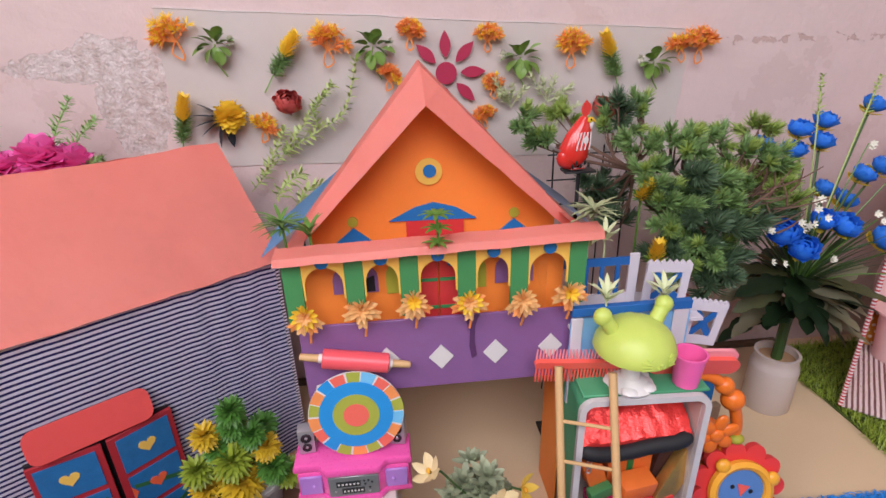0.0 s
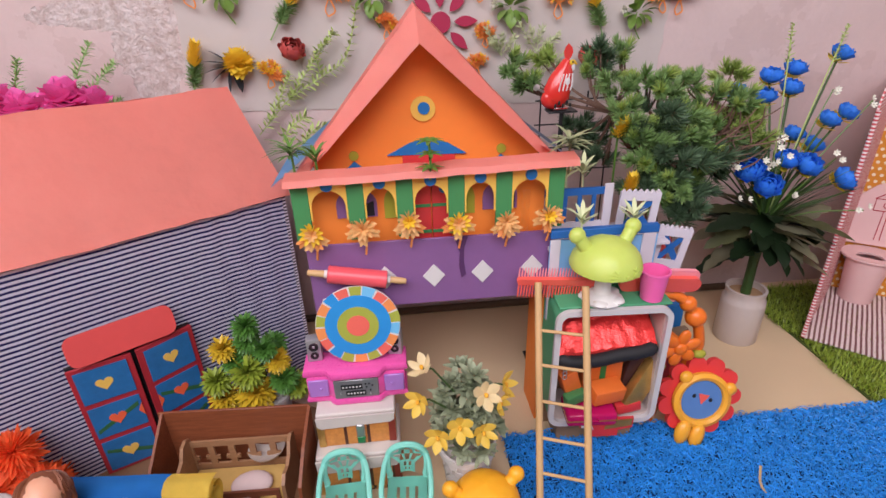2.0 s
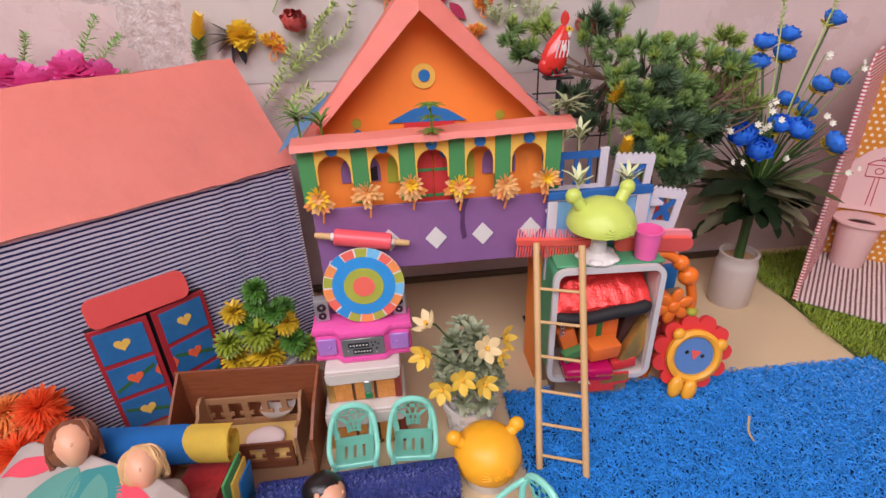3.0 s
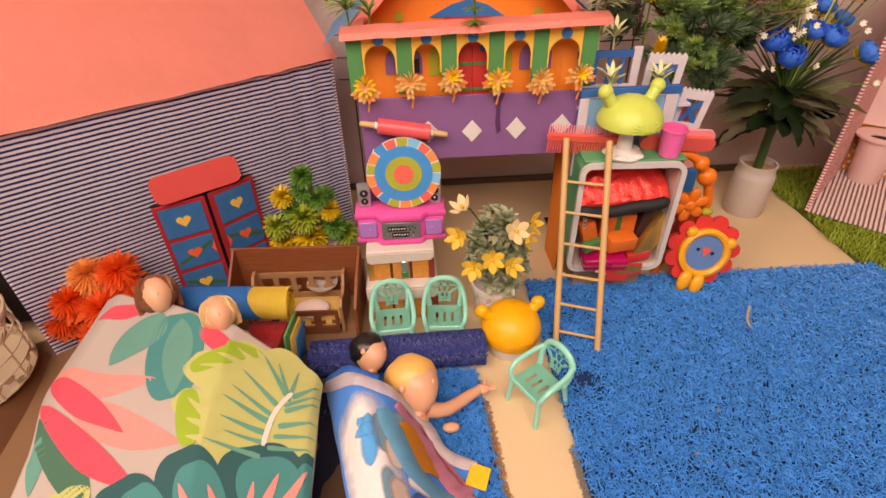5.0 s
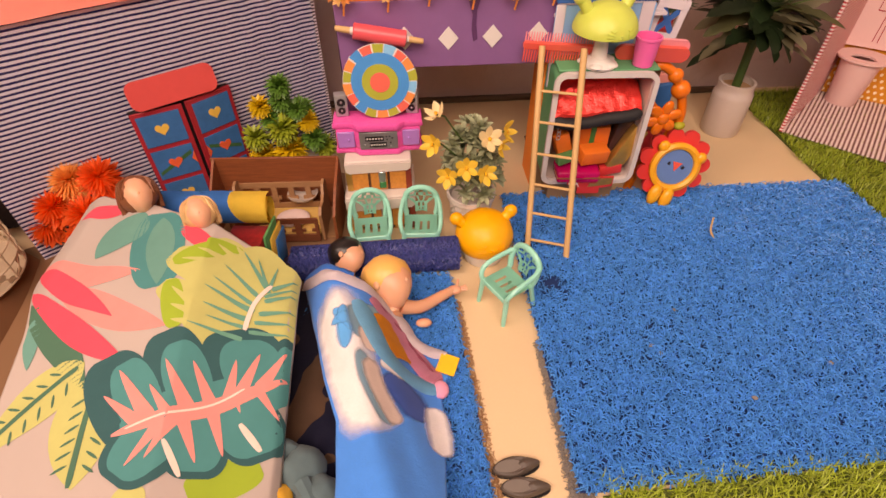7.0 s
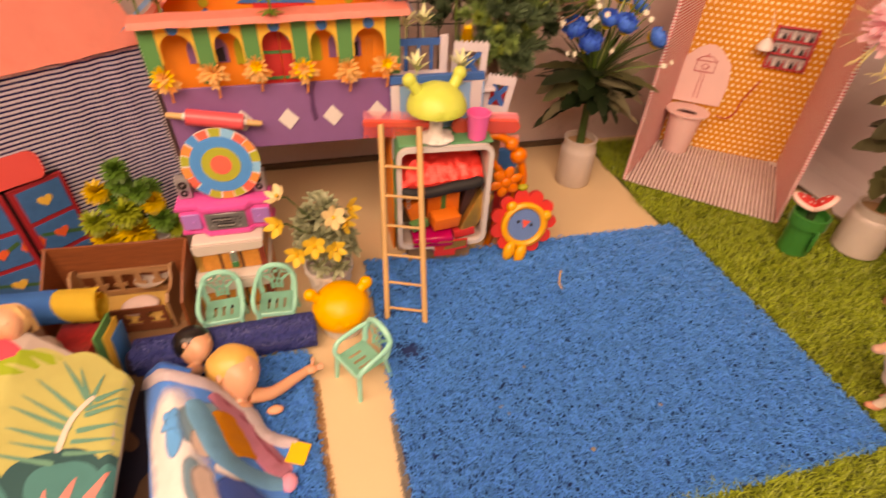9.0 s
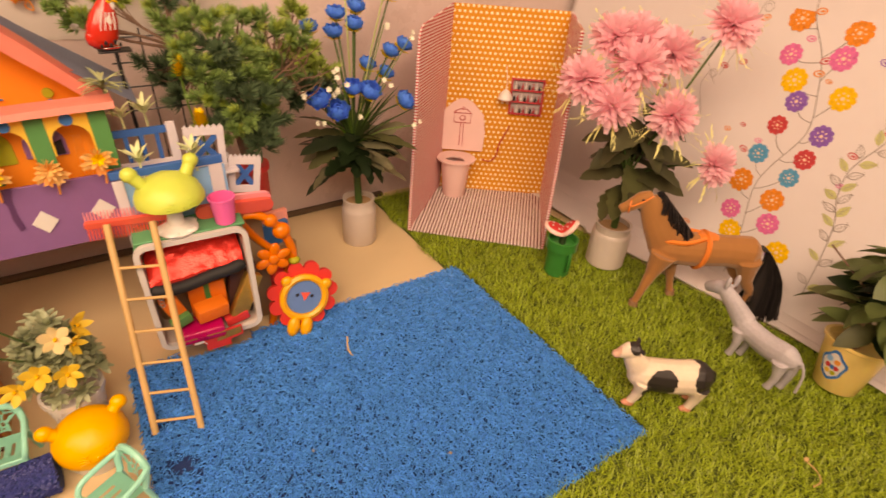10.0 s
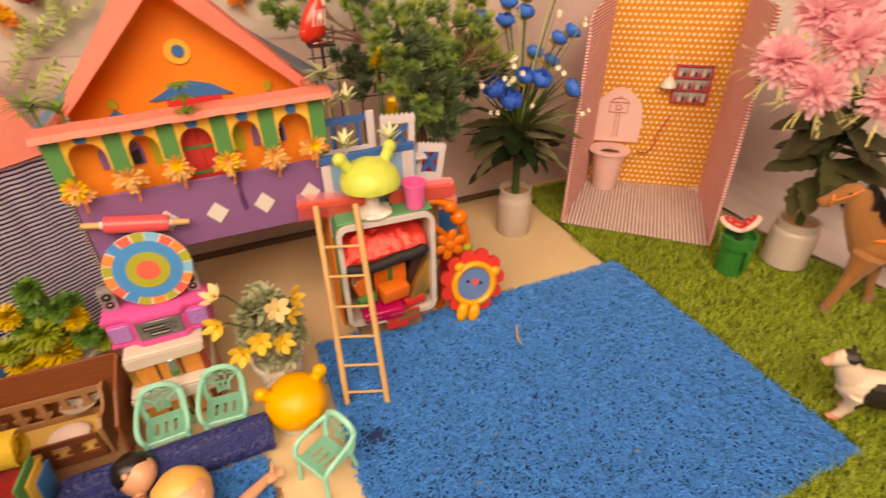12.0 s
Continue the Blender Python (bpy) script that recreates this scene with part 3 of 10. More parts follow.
sheet(bm, [(0.0, 0.003), (0.175, 0.003), (0.175, 0.40), (0.136, 0.455), (0.0, 0.34)], 0.516, 0.519, "x")
part("gable_wall", bm, NAVYSTRIPE, barn, smooth=False)
bm = B()
sheet(bm, [(0.0, 0.003), (0.175, 0.003), (0.175, 0.40), (0.136, 0.455), (0.0, 0.34)], 0.0, 0.003, "x")
part("gable_wall", bm, NAVYSTRIPE, barn, smooth=False)
EDGETAPE = stripes("dark_dotted_tape", (0.78, 0.72, 0.76), (0.05, 0.02, 0.04), "z", 0.0052, 0.5)
part("edge_tape", slab(B(), 0.5155, 0.5205, -0.0045, -0.0030, 0.004, 0.338), EDGETAPE, barn, "narrow dotted edging tape", smooth=False)
bm = B()
sheet(bm, [(-0.05, 0.003), (0.519, 0.003), (0.519, 0.40), (-0.05, 0.40)], 0.172, 0.175)
part("back_wall", bm, CARD, barn, smooth=False)


def roof_panel(y0, z0, y1, z1, u0, u1, name):
    bm = B()
    nu, nv = 90, 14
    rows = []
    for i in range(nu + 1):
        t = i / nu
        r = []
        for j in range(nv + 1):
            s = j / nv
            u = u0 + (u1 - u0) * t
            d = 0.0030 * noise.noise(Vector((u * 9, s * 2.0, 5))) + 0.0014 * noise.noise(Vector((u * 32, s * 1.1, 8)))
            r.append(bm.verts.new((u - 0.012 * s * (1 if t > 0.5 else 0), y0 + (y1 - y0) * s, z0 + (z1 - z0) * s + d)))
        rows.append(r)
    for A, C in zip(rows, rows[1:]):
        for j in range(nv):
            bm.faces.new((A[j], C[j], C[j + 1], A[j + 1]))
    bmesh.ops.solidify(bm, geom=bm.faces[:], thickness=0.004)
    return part(name, bm, CORAL, barn)


roof_panel(-0.010, 0.336, 0.136, 0.480, -0.10, 0.528, "front_roof")
roof_panel(0.1365, 0.4795, 0.183, 0.415, -0.10, 0.512, "back_roof")

BARNBLUE = plain("painted_blue_panel", (0.02, 0.15, 0.38), 0.45, 60, 0.35, 0.2, fine=300)
BARNRED = plain("painted_red_frame", (0.40, 0.025, 0.035), 0.45, 60, 0.2, 0.2)
HEARTRED = plain("heart_red", (0.82, 0.13, 0.05), 0.5, 60, 0.15)
HEARTYEL = plain("heart_yellow", (0.80, 0.52, 0.10), 0.5, 60, 0.15)
BRUSHGREEN = plain("brushed_green", (0.03, 0.13, 0.05), 0.5, 60, 0.3)
BLIND = plain("red_card_awning", (0.68, 0.075, 0.068), 0.5, 30, 0.12, 0.3, fine=90)


def heart(s):
    out = []
    for i in range(20):
        t = 2 * math.pi * i / 20
        out.append((s * 0.0625 * 16 * math.sin(t) ** 3, s * 0.0625 * (13 * math.cos(t) - 5 * math.cos(2 * t) - 2 * math.cos(3 * t) - math.cos(4 * t))))
    return out


def moved(outline, dx, dy):
    return [(a + dx, b + dy) for a, b in outline]


part("doorway", sheet(B(), [(0.193, 0.004), (0.345, 0.004), (0.345, 0.188), (0.193, 0.188)], -0.0058, -0.0018), DARK, barn, "near-black plate standing in for shade behind the doors", smooth=False)
for side, hinge, turn in ((1, 0.193, 17.0), (-1, 0.345, -17.0)):
    door = part("door", slab(B(), 0, side * 0.074, -0.004, 0.0, 0.004, 0.186, 0.0008), BARNRED, barn, "red framed door with painted blue panels", at=pose(hinge, -0.0075, 0, 0, 0, turn * 0.0 - side * 9.0))
    for k in range(3):
        z0 = 0.010 + k * 0.0595
        part("panel", sheet(B(), [(side * 0.006, z0), (side * 0.067, z0), (side * 0.067, z0 + 0.051), (side * 0.006, z0 + 0.051)], -0.0056, -0.0040), BARNBLUE, door, smooth=False)
        bm = B()
        mid = (side * 0.036, z0 + 0.026)
        sheet(bm, moved(heart(0.0105), *mid), -0.0064, -0.0056)
        part("heart", bm, HEARTRED if k == 1 else HEARTYEL, door, smooth=False)
        if k != 2:
            bm = B()
            s = side if k == 1 else -side
            sheet(bm, [(mid[0] - 0.027, mid[1] - 0.012 * s), (mid[0] - 0.027, mid[1] - 0.012 * s - 0.006), (mid[0] + 0.027, mid[1] + 0.012 * s - 0.004), (mid[0] + 0.027, mid[1] + 0.012 * s + 0.003)], -0.0059, -0.0056)
            part("brush_stroke", bm, BRUSHGREEN, door, smooth=False)
    bm = B()
    sheet(bm, [(side * 0.067, 0.085), (side * 0.061, 0.095), (side * 0.067, 0.107)], -0.0064, -0.0040)
    part("half_heart", bm, HEARTRED, door, smooth=False)
AM = Matrix.Translation((0.264, -0.0165, 0.212)) @ Matrix.Rotation(radians(-14), 4, "X")
part("awning", sheet(B(), rounded(0.128, 0.042, 0.0125, 6), -0.002, 0.002, m=AM), BLIND, barn, "rounded red card awning over the doors", smooth=False)
for sx in (-0.045, 0.045):
    part("awning_strut", slab(B(), 0.264 + sx - 0.003, 0.264 + sx + 0.003, -0.0145, -0.001, 0.205, 0.208), CARD, barn)


# ---- orange toy house on a purple skirt ----
house = thing("toy_house", "painted cardboard toy house with arches and a coral gable roof", "toy house", (0.372, 0.863, 0.0))
part("skirt", slab(B(), -0.157, 0.156, 0.0, 0.004, 0.232, 0.327, 0.001), PURPLE, house, "glossy purple paper skirt")
part("side_panel", slab(B(), -0.157, -0.153, 0.0045, 0.22, 0.232, 0.327, 0.0008), PURPLE, house)
part("side_panel", slab(B(), 0.152, 0.156, 0.0045, 0.22, 0.232, 0.327, 0.0008), ORANGE, house)
part("support_wall", slab(B(), 0.150, 0.154, 0.004, 0.070, 0.0, 0.2315, 0.001), ORANGE, house, "orange card support under the house")
part("support_wall", slab(B(), -0.157, -0.145, 0.004, 0.20, 0.0, 0.2315, 0.001), PURPLE, house, "purple card support under the house")
part("porch_floor", slab(B(), -0.1525, 0.1515, 0.0045, 0.24, 0.291, 0.295, 0.0008), ORANGE, house)
part("porch_wall", slab(B(), -0.1525, 0.1515, 0.030, 0.033, 0.2955, 0.404), ORANGE, house, "orange porch wall with a red door")
part("front_wall", sheet(B(), [(-0.150, 0.332), (0.163, 0.332), (0.163, 0.405), (0.0, 0.560), (-0.150, 0.405)], 0.109, 0.112), ORANGE, house, "orange gabled front wall", smooth=False)
part("side_wall", slab(B(), -0.150, -0.147, 0.1125, 0.24, 0.332, 0.405), SKYBLUE, house)
part("side_wall", slab(B(), 0.160, 0.163, 0.1125, 0.24, 0.332, 0.405), ORANGE, house)
part("back_wall", sheet(B(), [(-0.147, 0.332), (0.160, 0.332), (0.160, 0.405), (0.0, 0.555), (-0.147, 0.405)], 0.237, 0.240), CARD, house, smooth=False)


def slope(name, x0, z0, x1, z1, ya, yb, mat_, th=0.0035, flare=0.0):
    bm = B()
    n = 8
    rows = []
    for i in range(n + 1):
        t = i / n
        rows.append([bm.verts.new((x0 + (x1 - x0) * t + flare * max(0.0, t - 0.5) * 2, y, z0 + (z1 - z0) * t + 0.0015 * noise.noise(Vector((t * 6, y * 30, x1))))) for y in (ya, ya + 0.5 * (yb - ya), yb)])
    for A, C in zip(rows, rows[1:]):
        for j in range(2):
            bm.faces.new((A[j], C[j], C[j + 1], A[j + 1]))
    bmesh.ops.solidify(bm, geom=bm.faces[:], thickness=th)
    return part(name, bm, mat_, house)


slope("roof_slope", -0.004, 0.560, -0.172, 0.378, 0.082, 0.22, SKYBLUE, flare=-0.034)
slope("roof_slope", -0.004, 0.560, 0.194, 0.388, 0.082, 0.22, GREYBLUE, flare=0.016)
bm = B()
for sgn, inner, outer in ((-1, (-0.150, 0.404), (-0.170, 0.396)), (1, (0.160, 0.404), (0.181, 0.398))):
    a, b, c, d = (-0.006, 0.592), (-0.002, 0.552), inner, outer
    n = 10
    lo, hi = [], []
    for i in range(n + 1):
        t = i / n
        w = 0.0012 * noise.noise(Vector((t * 7, sgn, 2)))
        o = (a[0] + (d[0] - a[0]) * t, a[1] + (d[1] - a[1]) * t + w)
        q = (b[0] + (c[0] - b[0]) * t, b[1] + (c[1] - b[1]) * t - w)
        lo.append([bm.verts.new((o[0], 0.066, o[1])), bm.verts.new((o[0] * 0.99, 0.098, o[1] + 0.004))])
        hi.append(bm.verts.new((q[0], 0.055, q[1])))
    for i in range(n):
        bm.faces.new((hi[i], hi[i + 1], lo[i + 1][0], lo[i][0]))
        bm.faces.new((lo[i][0], lo[i + 1][0], lo[i + 1][1], lo[i][1]))
bmesh.ops.solidify(bm, geom=bm.faces[:], thickness=0.002)
part("bargeboard", bm, CORAL, house, "coral paper gable trim")
# porch eave of folded coral paper
bm = B()
pts = [(-0.170, 0.395), (0.184, 0.405)]
rows = []
for i in range(25):
    t = i / 24
    x, z = -0.170 + 0.349 * t, 0.4085 + 0.008 * t + 0.0012 * noise.noise(Vector((t * 11, 0, 4)))
    rows.append([bm.verts.new((x, -0.016, z)), bm.verts.new((x * 0.998, -0.012, z + 0.0075)), bm.verts.new((x * 0.990, 0.006, z + 0.0125))])
for A, C in zip(rows, rows[1:]):
    for j in range(2):
        bm.faces.new((A[j], C[j], C[j + 1], A[j + 1]))
bmesh.ops.solidify(bm, geom=bm.faces[:], thickness=0.0025)
part("porch_eave", bm, CORAL, house, "folded coral paper eave")
for s, xa, xb in ((-1, -0.170, -0.140), (1, 0.179, 0.150)):
    bm = B()
    q = [(xa, -0.014, 0.4095 if s < 0 else 0.4175), (xb, 0.006, 0.421 if s < 0 else 0.428), (xb * 1.02, 0.105, 0.418), (xa * 1.0, 0.105, 0.394)]
    f = bm.faces.new([bm.verts.new(v) for v in q])
    bmesh.ops.solidify(bm, geom=[f], thickness=0.0025)
    part("eave_return", bm, CORAL, house, smooth=False)
POSTS = [-0.155, -0.090, -0.031, 0.032, 0.091, 0.157]
for px_ in POSTS:
    part("post", slab(B(), px_ - 0.010, px_ + 0.010, -0.001, 0.004, 0.3325, 0.4155, 0.0006), GREEN, house)
for a, b in zip(POSTS, POSTS[1:]):
    x0, x1 = a + 0.0102, b - 0.0102
    c, hw = (x0 + x1) / 2, (x1 - x0) / 2 - 0.002
    spring, top = 0.3775, 0.4155
    arc = [(c + hw * math.cos(t), spring + 0.0205 * math.sin(t)) for t in np.linspace(math.pi, 0, 13)]
    part("arch", sheet(B(), [(x1, 0.360), (x1, top), (x0, top), (x0, 0.360)] + [(x0 + 0.002, 0.360)] + arc + [(x1 - 0.002, 0.360)], 0.0, 0.003), YELLOW, house, smooth=False)
    part("disc", sheet(B(), circle(0.0072, 20, c, 0.4045), -0.0022, -0.0002), BLUE, house, smooth=False)
for x, z in ((-0.062, 0.276), (0.001, 0.274), (0.065, 0.275), (0.131, 0.277)):
    part("diamond", sheet(B(), [(x, z - 0.0165), (x + 0.0145, z), (x, z + 0.0165), (x - 0.0145, z)], -0.0018, -0.0002), WHITE, house, smooth=False)
# shadow a porch flower casts down the skirt, painted as a dark purple strip
part("flower_shadow", sheet(B(), [(0.028, 0.328), (0.046, 0.328), (0.041, 0.312), (0.0405, 0.292), (0.043, 0.272), (0.037, 0.268), (0.034, 0.285), (0.035, 0.306), (0.031, 0.318)], -0.0012, -0.0003), plain("shadowed_purple", (0.10, 0.035, 0.12), 0.35, 60, 0.2), house, smooth=False)
part("eye_disc", sheet(B(), circle(0.0165, 28, 0.002, 0.467), 0.1062, 0.1086), YELLOW, house, smooth=False)
part("eye_pupil", sheet(B(), circle(0.0080, 20, 0.003, 0.468), 0.1042, 0.1060), BLUE, house, smooth=False)
yf = 0.1055
part("door_panel", slab(B(), -0.029, 0.044, yf + 0.0008, yf + 0.0028, 0.372, 0.410), RED, house, smooth=False)
part("door_roof", sheet(B(), [(-0.050, 0.406), (-0.018, 0.422), (0.006, 0.428), (0.034, 0.420), (0.060, 0.404)], yf, yf + 0.003), BLUE, house, smooth=False)
for x, w in ((-0.095, 0.025), (0.109, 0.025)):
    part("window_roof", sheet(B(), [(x - w, 0.379), (x, 0.400), (x + w, 0.379)], yf, yf + 0.003), BLUE, house, smooth=False)
    part("finial", sheet(B(), circle(0.0065, 16, x, 0.408), yf, yf + 0.003), OLIVE, house, smooth=False)
yp = 0.0298
for s in (-1, 1):
    leafdoor = part("door_leaf", slab(B(), 0.0036 if s > 0 else -0.0225, 0.028 if s > 0 else 0.0024, yp - 0.004, yp, 0.297, 0.396, 0.0005), RED, house, "red card door with green bands")
    for z in (0.324, 0.360):
        part("band", slab(B(), 0.0040 if s > 0 else -0.0222, 0.0277 if s > 0 else 0.0020, yp - 0.0052, yp - 0.0042, z, z + 0.0040), GREEN, leafdoor, smooth=False)
part("disc", sheet(B(), circle(0.0055, 18, 0.0185, 0.383), yp - 0.0052, yp - 0.0042), BLUE, house, smooth=False)
for x, hw in ((-0.0915, 0.0255), (0.092, 0.0225)):
    arc = [(x + hw * math.cos(t), 0.368 + 0.020 * math.sin(t)) for t in np.linspace(0, math.pi, 11)]
    w_ = part("window", sheet(B(), [(x + hw, 0.3505)] + arc + [(x - hw, 0.3505)], yp - 0.0022, yp), PURPLE, house, "purple arched window", smooth=False)
    part("shutter_shade", sheet(B(), [(x + hw * 0.25, 0.352), (x + hw * 0.85, 0.352), (x + hw * 0.85, 0.372), (x + hw * 0.25, 0.366)], yp - 0.0030, yp - 0.0024), DARK, w_, smooth=False)
for x, hw in ((-0.041, 0.016), (0.045, 0.014)):
    arc = [(x + hw * math.cos(t), 0.368 + 0.020 * math.sin(t)) for t in np.linspace(0, math.pi, 11)]
    part("painted_arch", sheet(B(), [(x + hw, 0.3465)] + arc + [(x - hw, 0.3465)], yp - 0.0015, yp), OLIVE, house, "olive painted arch", smooth=False)

# ---- bathroom made of a printed card box ----
PINKSTRIPE = stripes("pink_striped_paper", (0.80, 0.66, 0.64), (0.60, 0.14, 0.14), "z", 0.0066, 0.55, slant=0.35)
FLOORSTRIPE = stripes("brown_striped_paper", (0.78, 0.68, 0.66), (0.20, 0.09, 0.09), "x", 0.0078, 0.45)
DOTS = dots("orange_dotted_paper", (0.66, 0.26, 0.02), (0.86, 0.74, 0.52), 0.0125, 0.0032)
TRIM = stripes("red_white_edge_tape", (0.80, 0.70, 0.68), (0.55, 0.06, 0.07), "z", 0.0060, 0.5)
bath = thing("toy_bathroom", "open card box room with dotted back wall and striped floor", "toy room", (1.064, 0.990, 0.0125), -42.5)
LEAN = 0.115
BL, BR, FR = (0.030, 0.2415), (0.300, 0.270), (0.308, 0.0)


def upright(bm, a, b, h0, h1, th=0.003, lean=LEAN, round_first=0.0):
    """Card wall that stands on the line a-b and leans back; one top corner may be rounded."""
    d = Vector((b[0] - a[0], b[1] - a[1], 0))
    L = d.length
    d.normalize()
    nrm = Vector((-d.y, d.x, 0)) * th
    out = [(0.0, 0.0), (L, 0.0), (L, h1)]
    r = round_first
    out += [(r - r * math.sin(t) if r else 0.0, h0 - r + r * math.cos(t) + (h1 - h0) * 0 if r else h0) for t in (np.linspace(0, math.pi / 2, 8) if r else [0])]
    f, g = [], []
    for u, z in out:
        p = Vector((a[0], a[1], 0)) + d * u + Vector((0, lean * z, z))
        f.append(bm.verts.new(p))
        g.append(bm.verts.new(p + nrm))
    n = len(out)
    bm.faces.new(f)
    bm.faces.new(g[::-1])
    for i in range(n):
        bm.faces.new((f[i], g[i], g[(i + 1) % n], f[(i + 1) % n]))
    return bm


part("floor_panel", sheet(B(), [(0, 0), FR, BR, BL], 0.0, 0.003, "z"), FLOORSTRIPE, bath, "striped paper floor", smooth=False)
part("back_panel", upright(B(), BL, BR, 0.447, 0.447), DOTS, bath, "orange paper with pale dots", at=(0, 0, 0.003), smooth=False)
part("side_panel", upright(B(), (0, 0), BL, 0.435, 0.447, round_first=0.03), PINKSTRIPE, bath, "fine red striped paper", at=(0, 0, 0.003), smooth=False)
part("side_panel", upright(B(), FR, BR, 0.455, 0.447, th=-0.003), PINKSTRIPE, bath, "fine red striped paper", at=(0, 0, 0.003), smooth=False)
for x, h in ((0.0, 0.405), (0.308, 0.455)):
    bm = B()
    tube(bm, [(x, -0.0015, 0.0), (x, -0.0015 + LEAN * h, h)], 0.0036, 8)
    part("edge_tape", bm, TRIM, bath, "red and white striped edge tape", at=(0, 0, 0.003))


# ---- small plastic chairs ----
MINT = plain("mint_plastic", (0.24, 0.70, 0.57), 0.32, 50, 0.05, 0.05)


SEATMASK = ["#############", "#############", "###.##.##.###", "###.##.##.###", "###.##.##.###", "###.##.##.###", "#############", "#############", "#############"]
BACKMASK = ["############", "####.##.####", "############", "###..##..###", "###..##..###", "############", "##..#..#..##", "##..#..#..##", "#...#..#...#", "####.##.####", "#..#.##.#..#", "#..##..##..#", "##..#..#..##", "############"]


def pierced_plate(bm, mask, place, th):
    """Plate over a grid of cells, open where the mask has a dot; rows run from low to high."""
    nr, nc = len(mask), len(mask[0])
    vs = [[bm.verts.new(place(2 * j / nc - 1, i / nr)) for j in range(nc + 1)] for i in range(nr + 1)]
    fs = [bm.faces.new((vs[i][j], vs[i][j + 1], vs[i + 1][j + 1], vs[i + 1][j])) for i in range(nr) for j in range(nc) if mask[i][j] == "#"]
    bmesh.ops.solidify(bm, geom=fs, thickness=th)
    bmesh.ops.recalc_face_normals(bm, faces=bm.faces[:])
    bmesh.ops.delete(bm, geom=[v for v in bm.verts if not v.link_faces], context="VERTS")


def chair(at, rz, label):
    c = thing("toy_chair", label, "toy chair", at, rz, "mint chairs round the doll beds")
    w, d, sz = 0.027, 0.024, 0.051
    bm = B()
    pierced_plate(bm, SEATMASK, lambda a, h: (a * w, -d + 2 * d * h, sz - 0.0015 - 0.002 * math.sin(math.pi * h) * (1 - a * a)), 0.0030)
    slab(bm, -w, w, -d - 0.002, -d + 0.001, sz - 0.010, sz - 0.002, 0.0008)
    part("seat", bm, MINT, c, "seat with three slots", smooth=False)
    for sx in (-1, 1):
        part("leg", tube(B(), [(sx * w, -d, sz - 0.001), (sx * (w + 0.003), -d - 0.004, 0.0)], [0.0042, 0.0034], 8), MINT, c)
        part("leg", tube(B(), [(sx * (w - 0.002), d, sz - 0.001), (sx * (w + 0.001), d + 0.010, 0.0)], [0.004, 0.0032], 8), MINT, c)
        arm = [(sx * w * 0.98, d + 0.011, sz + 0.029), (sx * (w + 0.004), d - 0.004, sz + 0.025), (sx * (w + 0.006), -d + 0.010, sz + 0.019), (sx * (w + 0.004), -d - 0.001, sz + 0.008), (sx * (w + 0.001), -d - 0.001, sz - 0.002)]
        part("armrest", tube(B(), smooth_line(arm, 4), 0.0037, 8), MINT, c)
    bm = B()
    hoop = [(sx_ * w * 1.02, d + 0.002 + 0.012 * (z - sz) / 0.06, z) for sx_, z in ((-0.9, sz), (-1, sz + 0.013), (-1, sz + 0.022))]
    top = [(w * 1.0 * math.cos(t), d + 0.011, sz + 0.022 + 0.0255 * math.sin(t) ** 0.85) for t in np.linspace(math.pi, 0, 13)][1:-1]
    right = [(-x, y, z) for x, y, z in hoop[::-1]]
    part("back_hoop", tube(bm, hoop + top + right, 0.0046, 8), MINT, c)
    bm = B()

    def splat(a, h):
        z = sz + 0.002 + 0.0430 * h
        hw = float(np.interp(h, (0, 0.36, 0.66, 1.0), (0.010, 0.0105, 0.025, 0.025)))
        if z > sz + 0.022:
            hw = min(hw, w * math.sqrt(max(0.02, 1 - ((z - sz - 0.022) / 0.0250) ** 2)))
        return (a * hw, d + 0.003 + 0.012 * (z - sz) / 0.06 + 0.003 * (1 - a * a), z)

    pierced_plate(bm, BACKMASK, splat, 0.0026)
    part("backrest", bm, MINT, c, "pierced fan-shaped backrest", smooth=False)
    c.scale = (0.92, 0.92, 0.93)
    return c


chair((0.243, 0.722, 0.0), 3, "mint green plastic toy armchair in front of the chests")
chair((0.3195, 0.723, 0.0), -4, "mint green plastic toy armchair in front of the chests")
chair((0.431, 0.589, 0.0), -60, "mint green toy armchair standing alone beside the mat")

# ---- ladder ----
LADDERWOOD = plain("pale_stick_wood", (0.60, 0.38, 0.17), 0.55, 30, 0.15, 0.2, fine=200)
lad = thing("ladder", "thin wooden stick ladder leaning on the toy cabinet", "ladder", (0.51, 0.679, 0.0))
o = Vector((0.51, 0.679, 0.0))
LT, LB, RT, RB = Vector((0.502, 0.826, 0.273)) - o, Vector((0.482, 0.688, 0.010)) - o, Vector((0.554, 0.800, 0.278)) - o, Vector((0.538, 0.667, 0.010)) - o
for a, b in ((LB, LT), (RB, RT)):
    part("rail", tube(B(), [a, a.lerp(b, 0.5), b], 0.0046, 10), LADDERWOOD, lad)
for t in (0.060, 0.200, 0.347, 0.500, 0.652, 0.798):
    a, b = LB.lerp(LT, t), RB.lerp(RT, t)
    e = (b - a).normalized() * 0.0025
    part("rung", tube(B(), [a - e, b + e], 0.0021, 8), LADDERWOOD, lad)

# ---- stack of chests, pink stereo, speakers, target and rolling pin ----
CHESTWHITE = plain("white_chest_lid", (0.62, 0.57, 0.52), 0.45, 40, 0.08)
STEEL = plain("bare_steel", (0.55, 0.55, 0.56), 0.3, 60, 0.15, 0.1, metal=0.9)


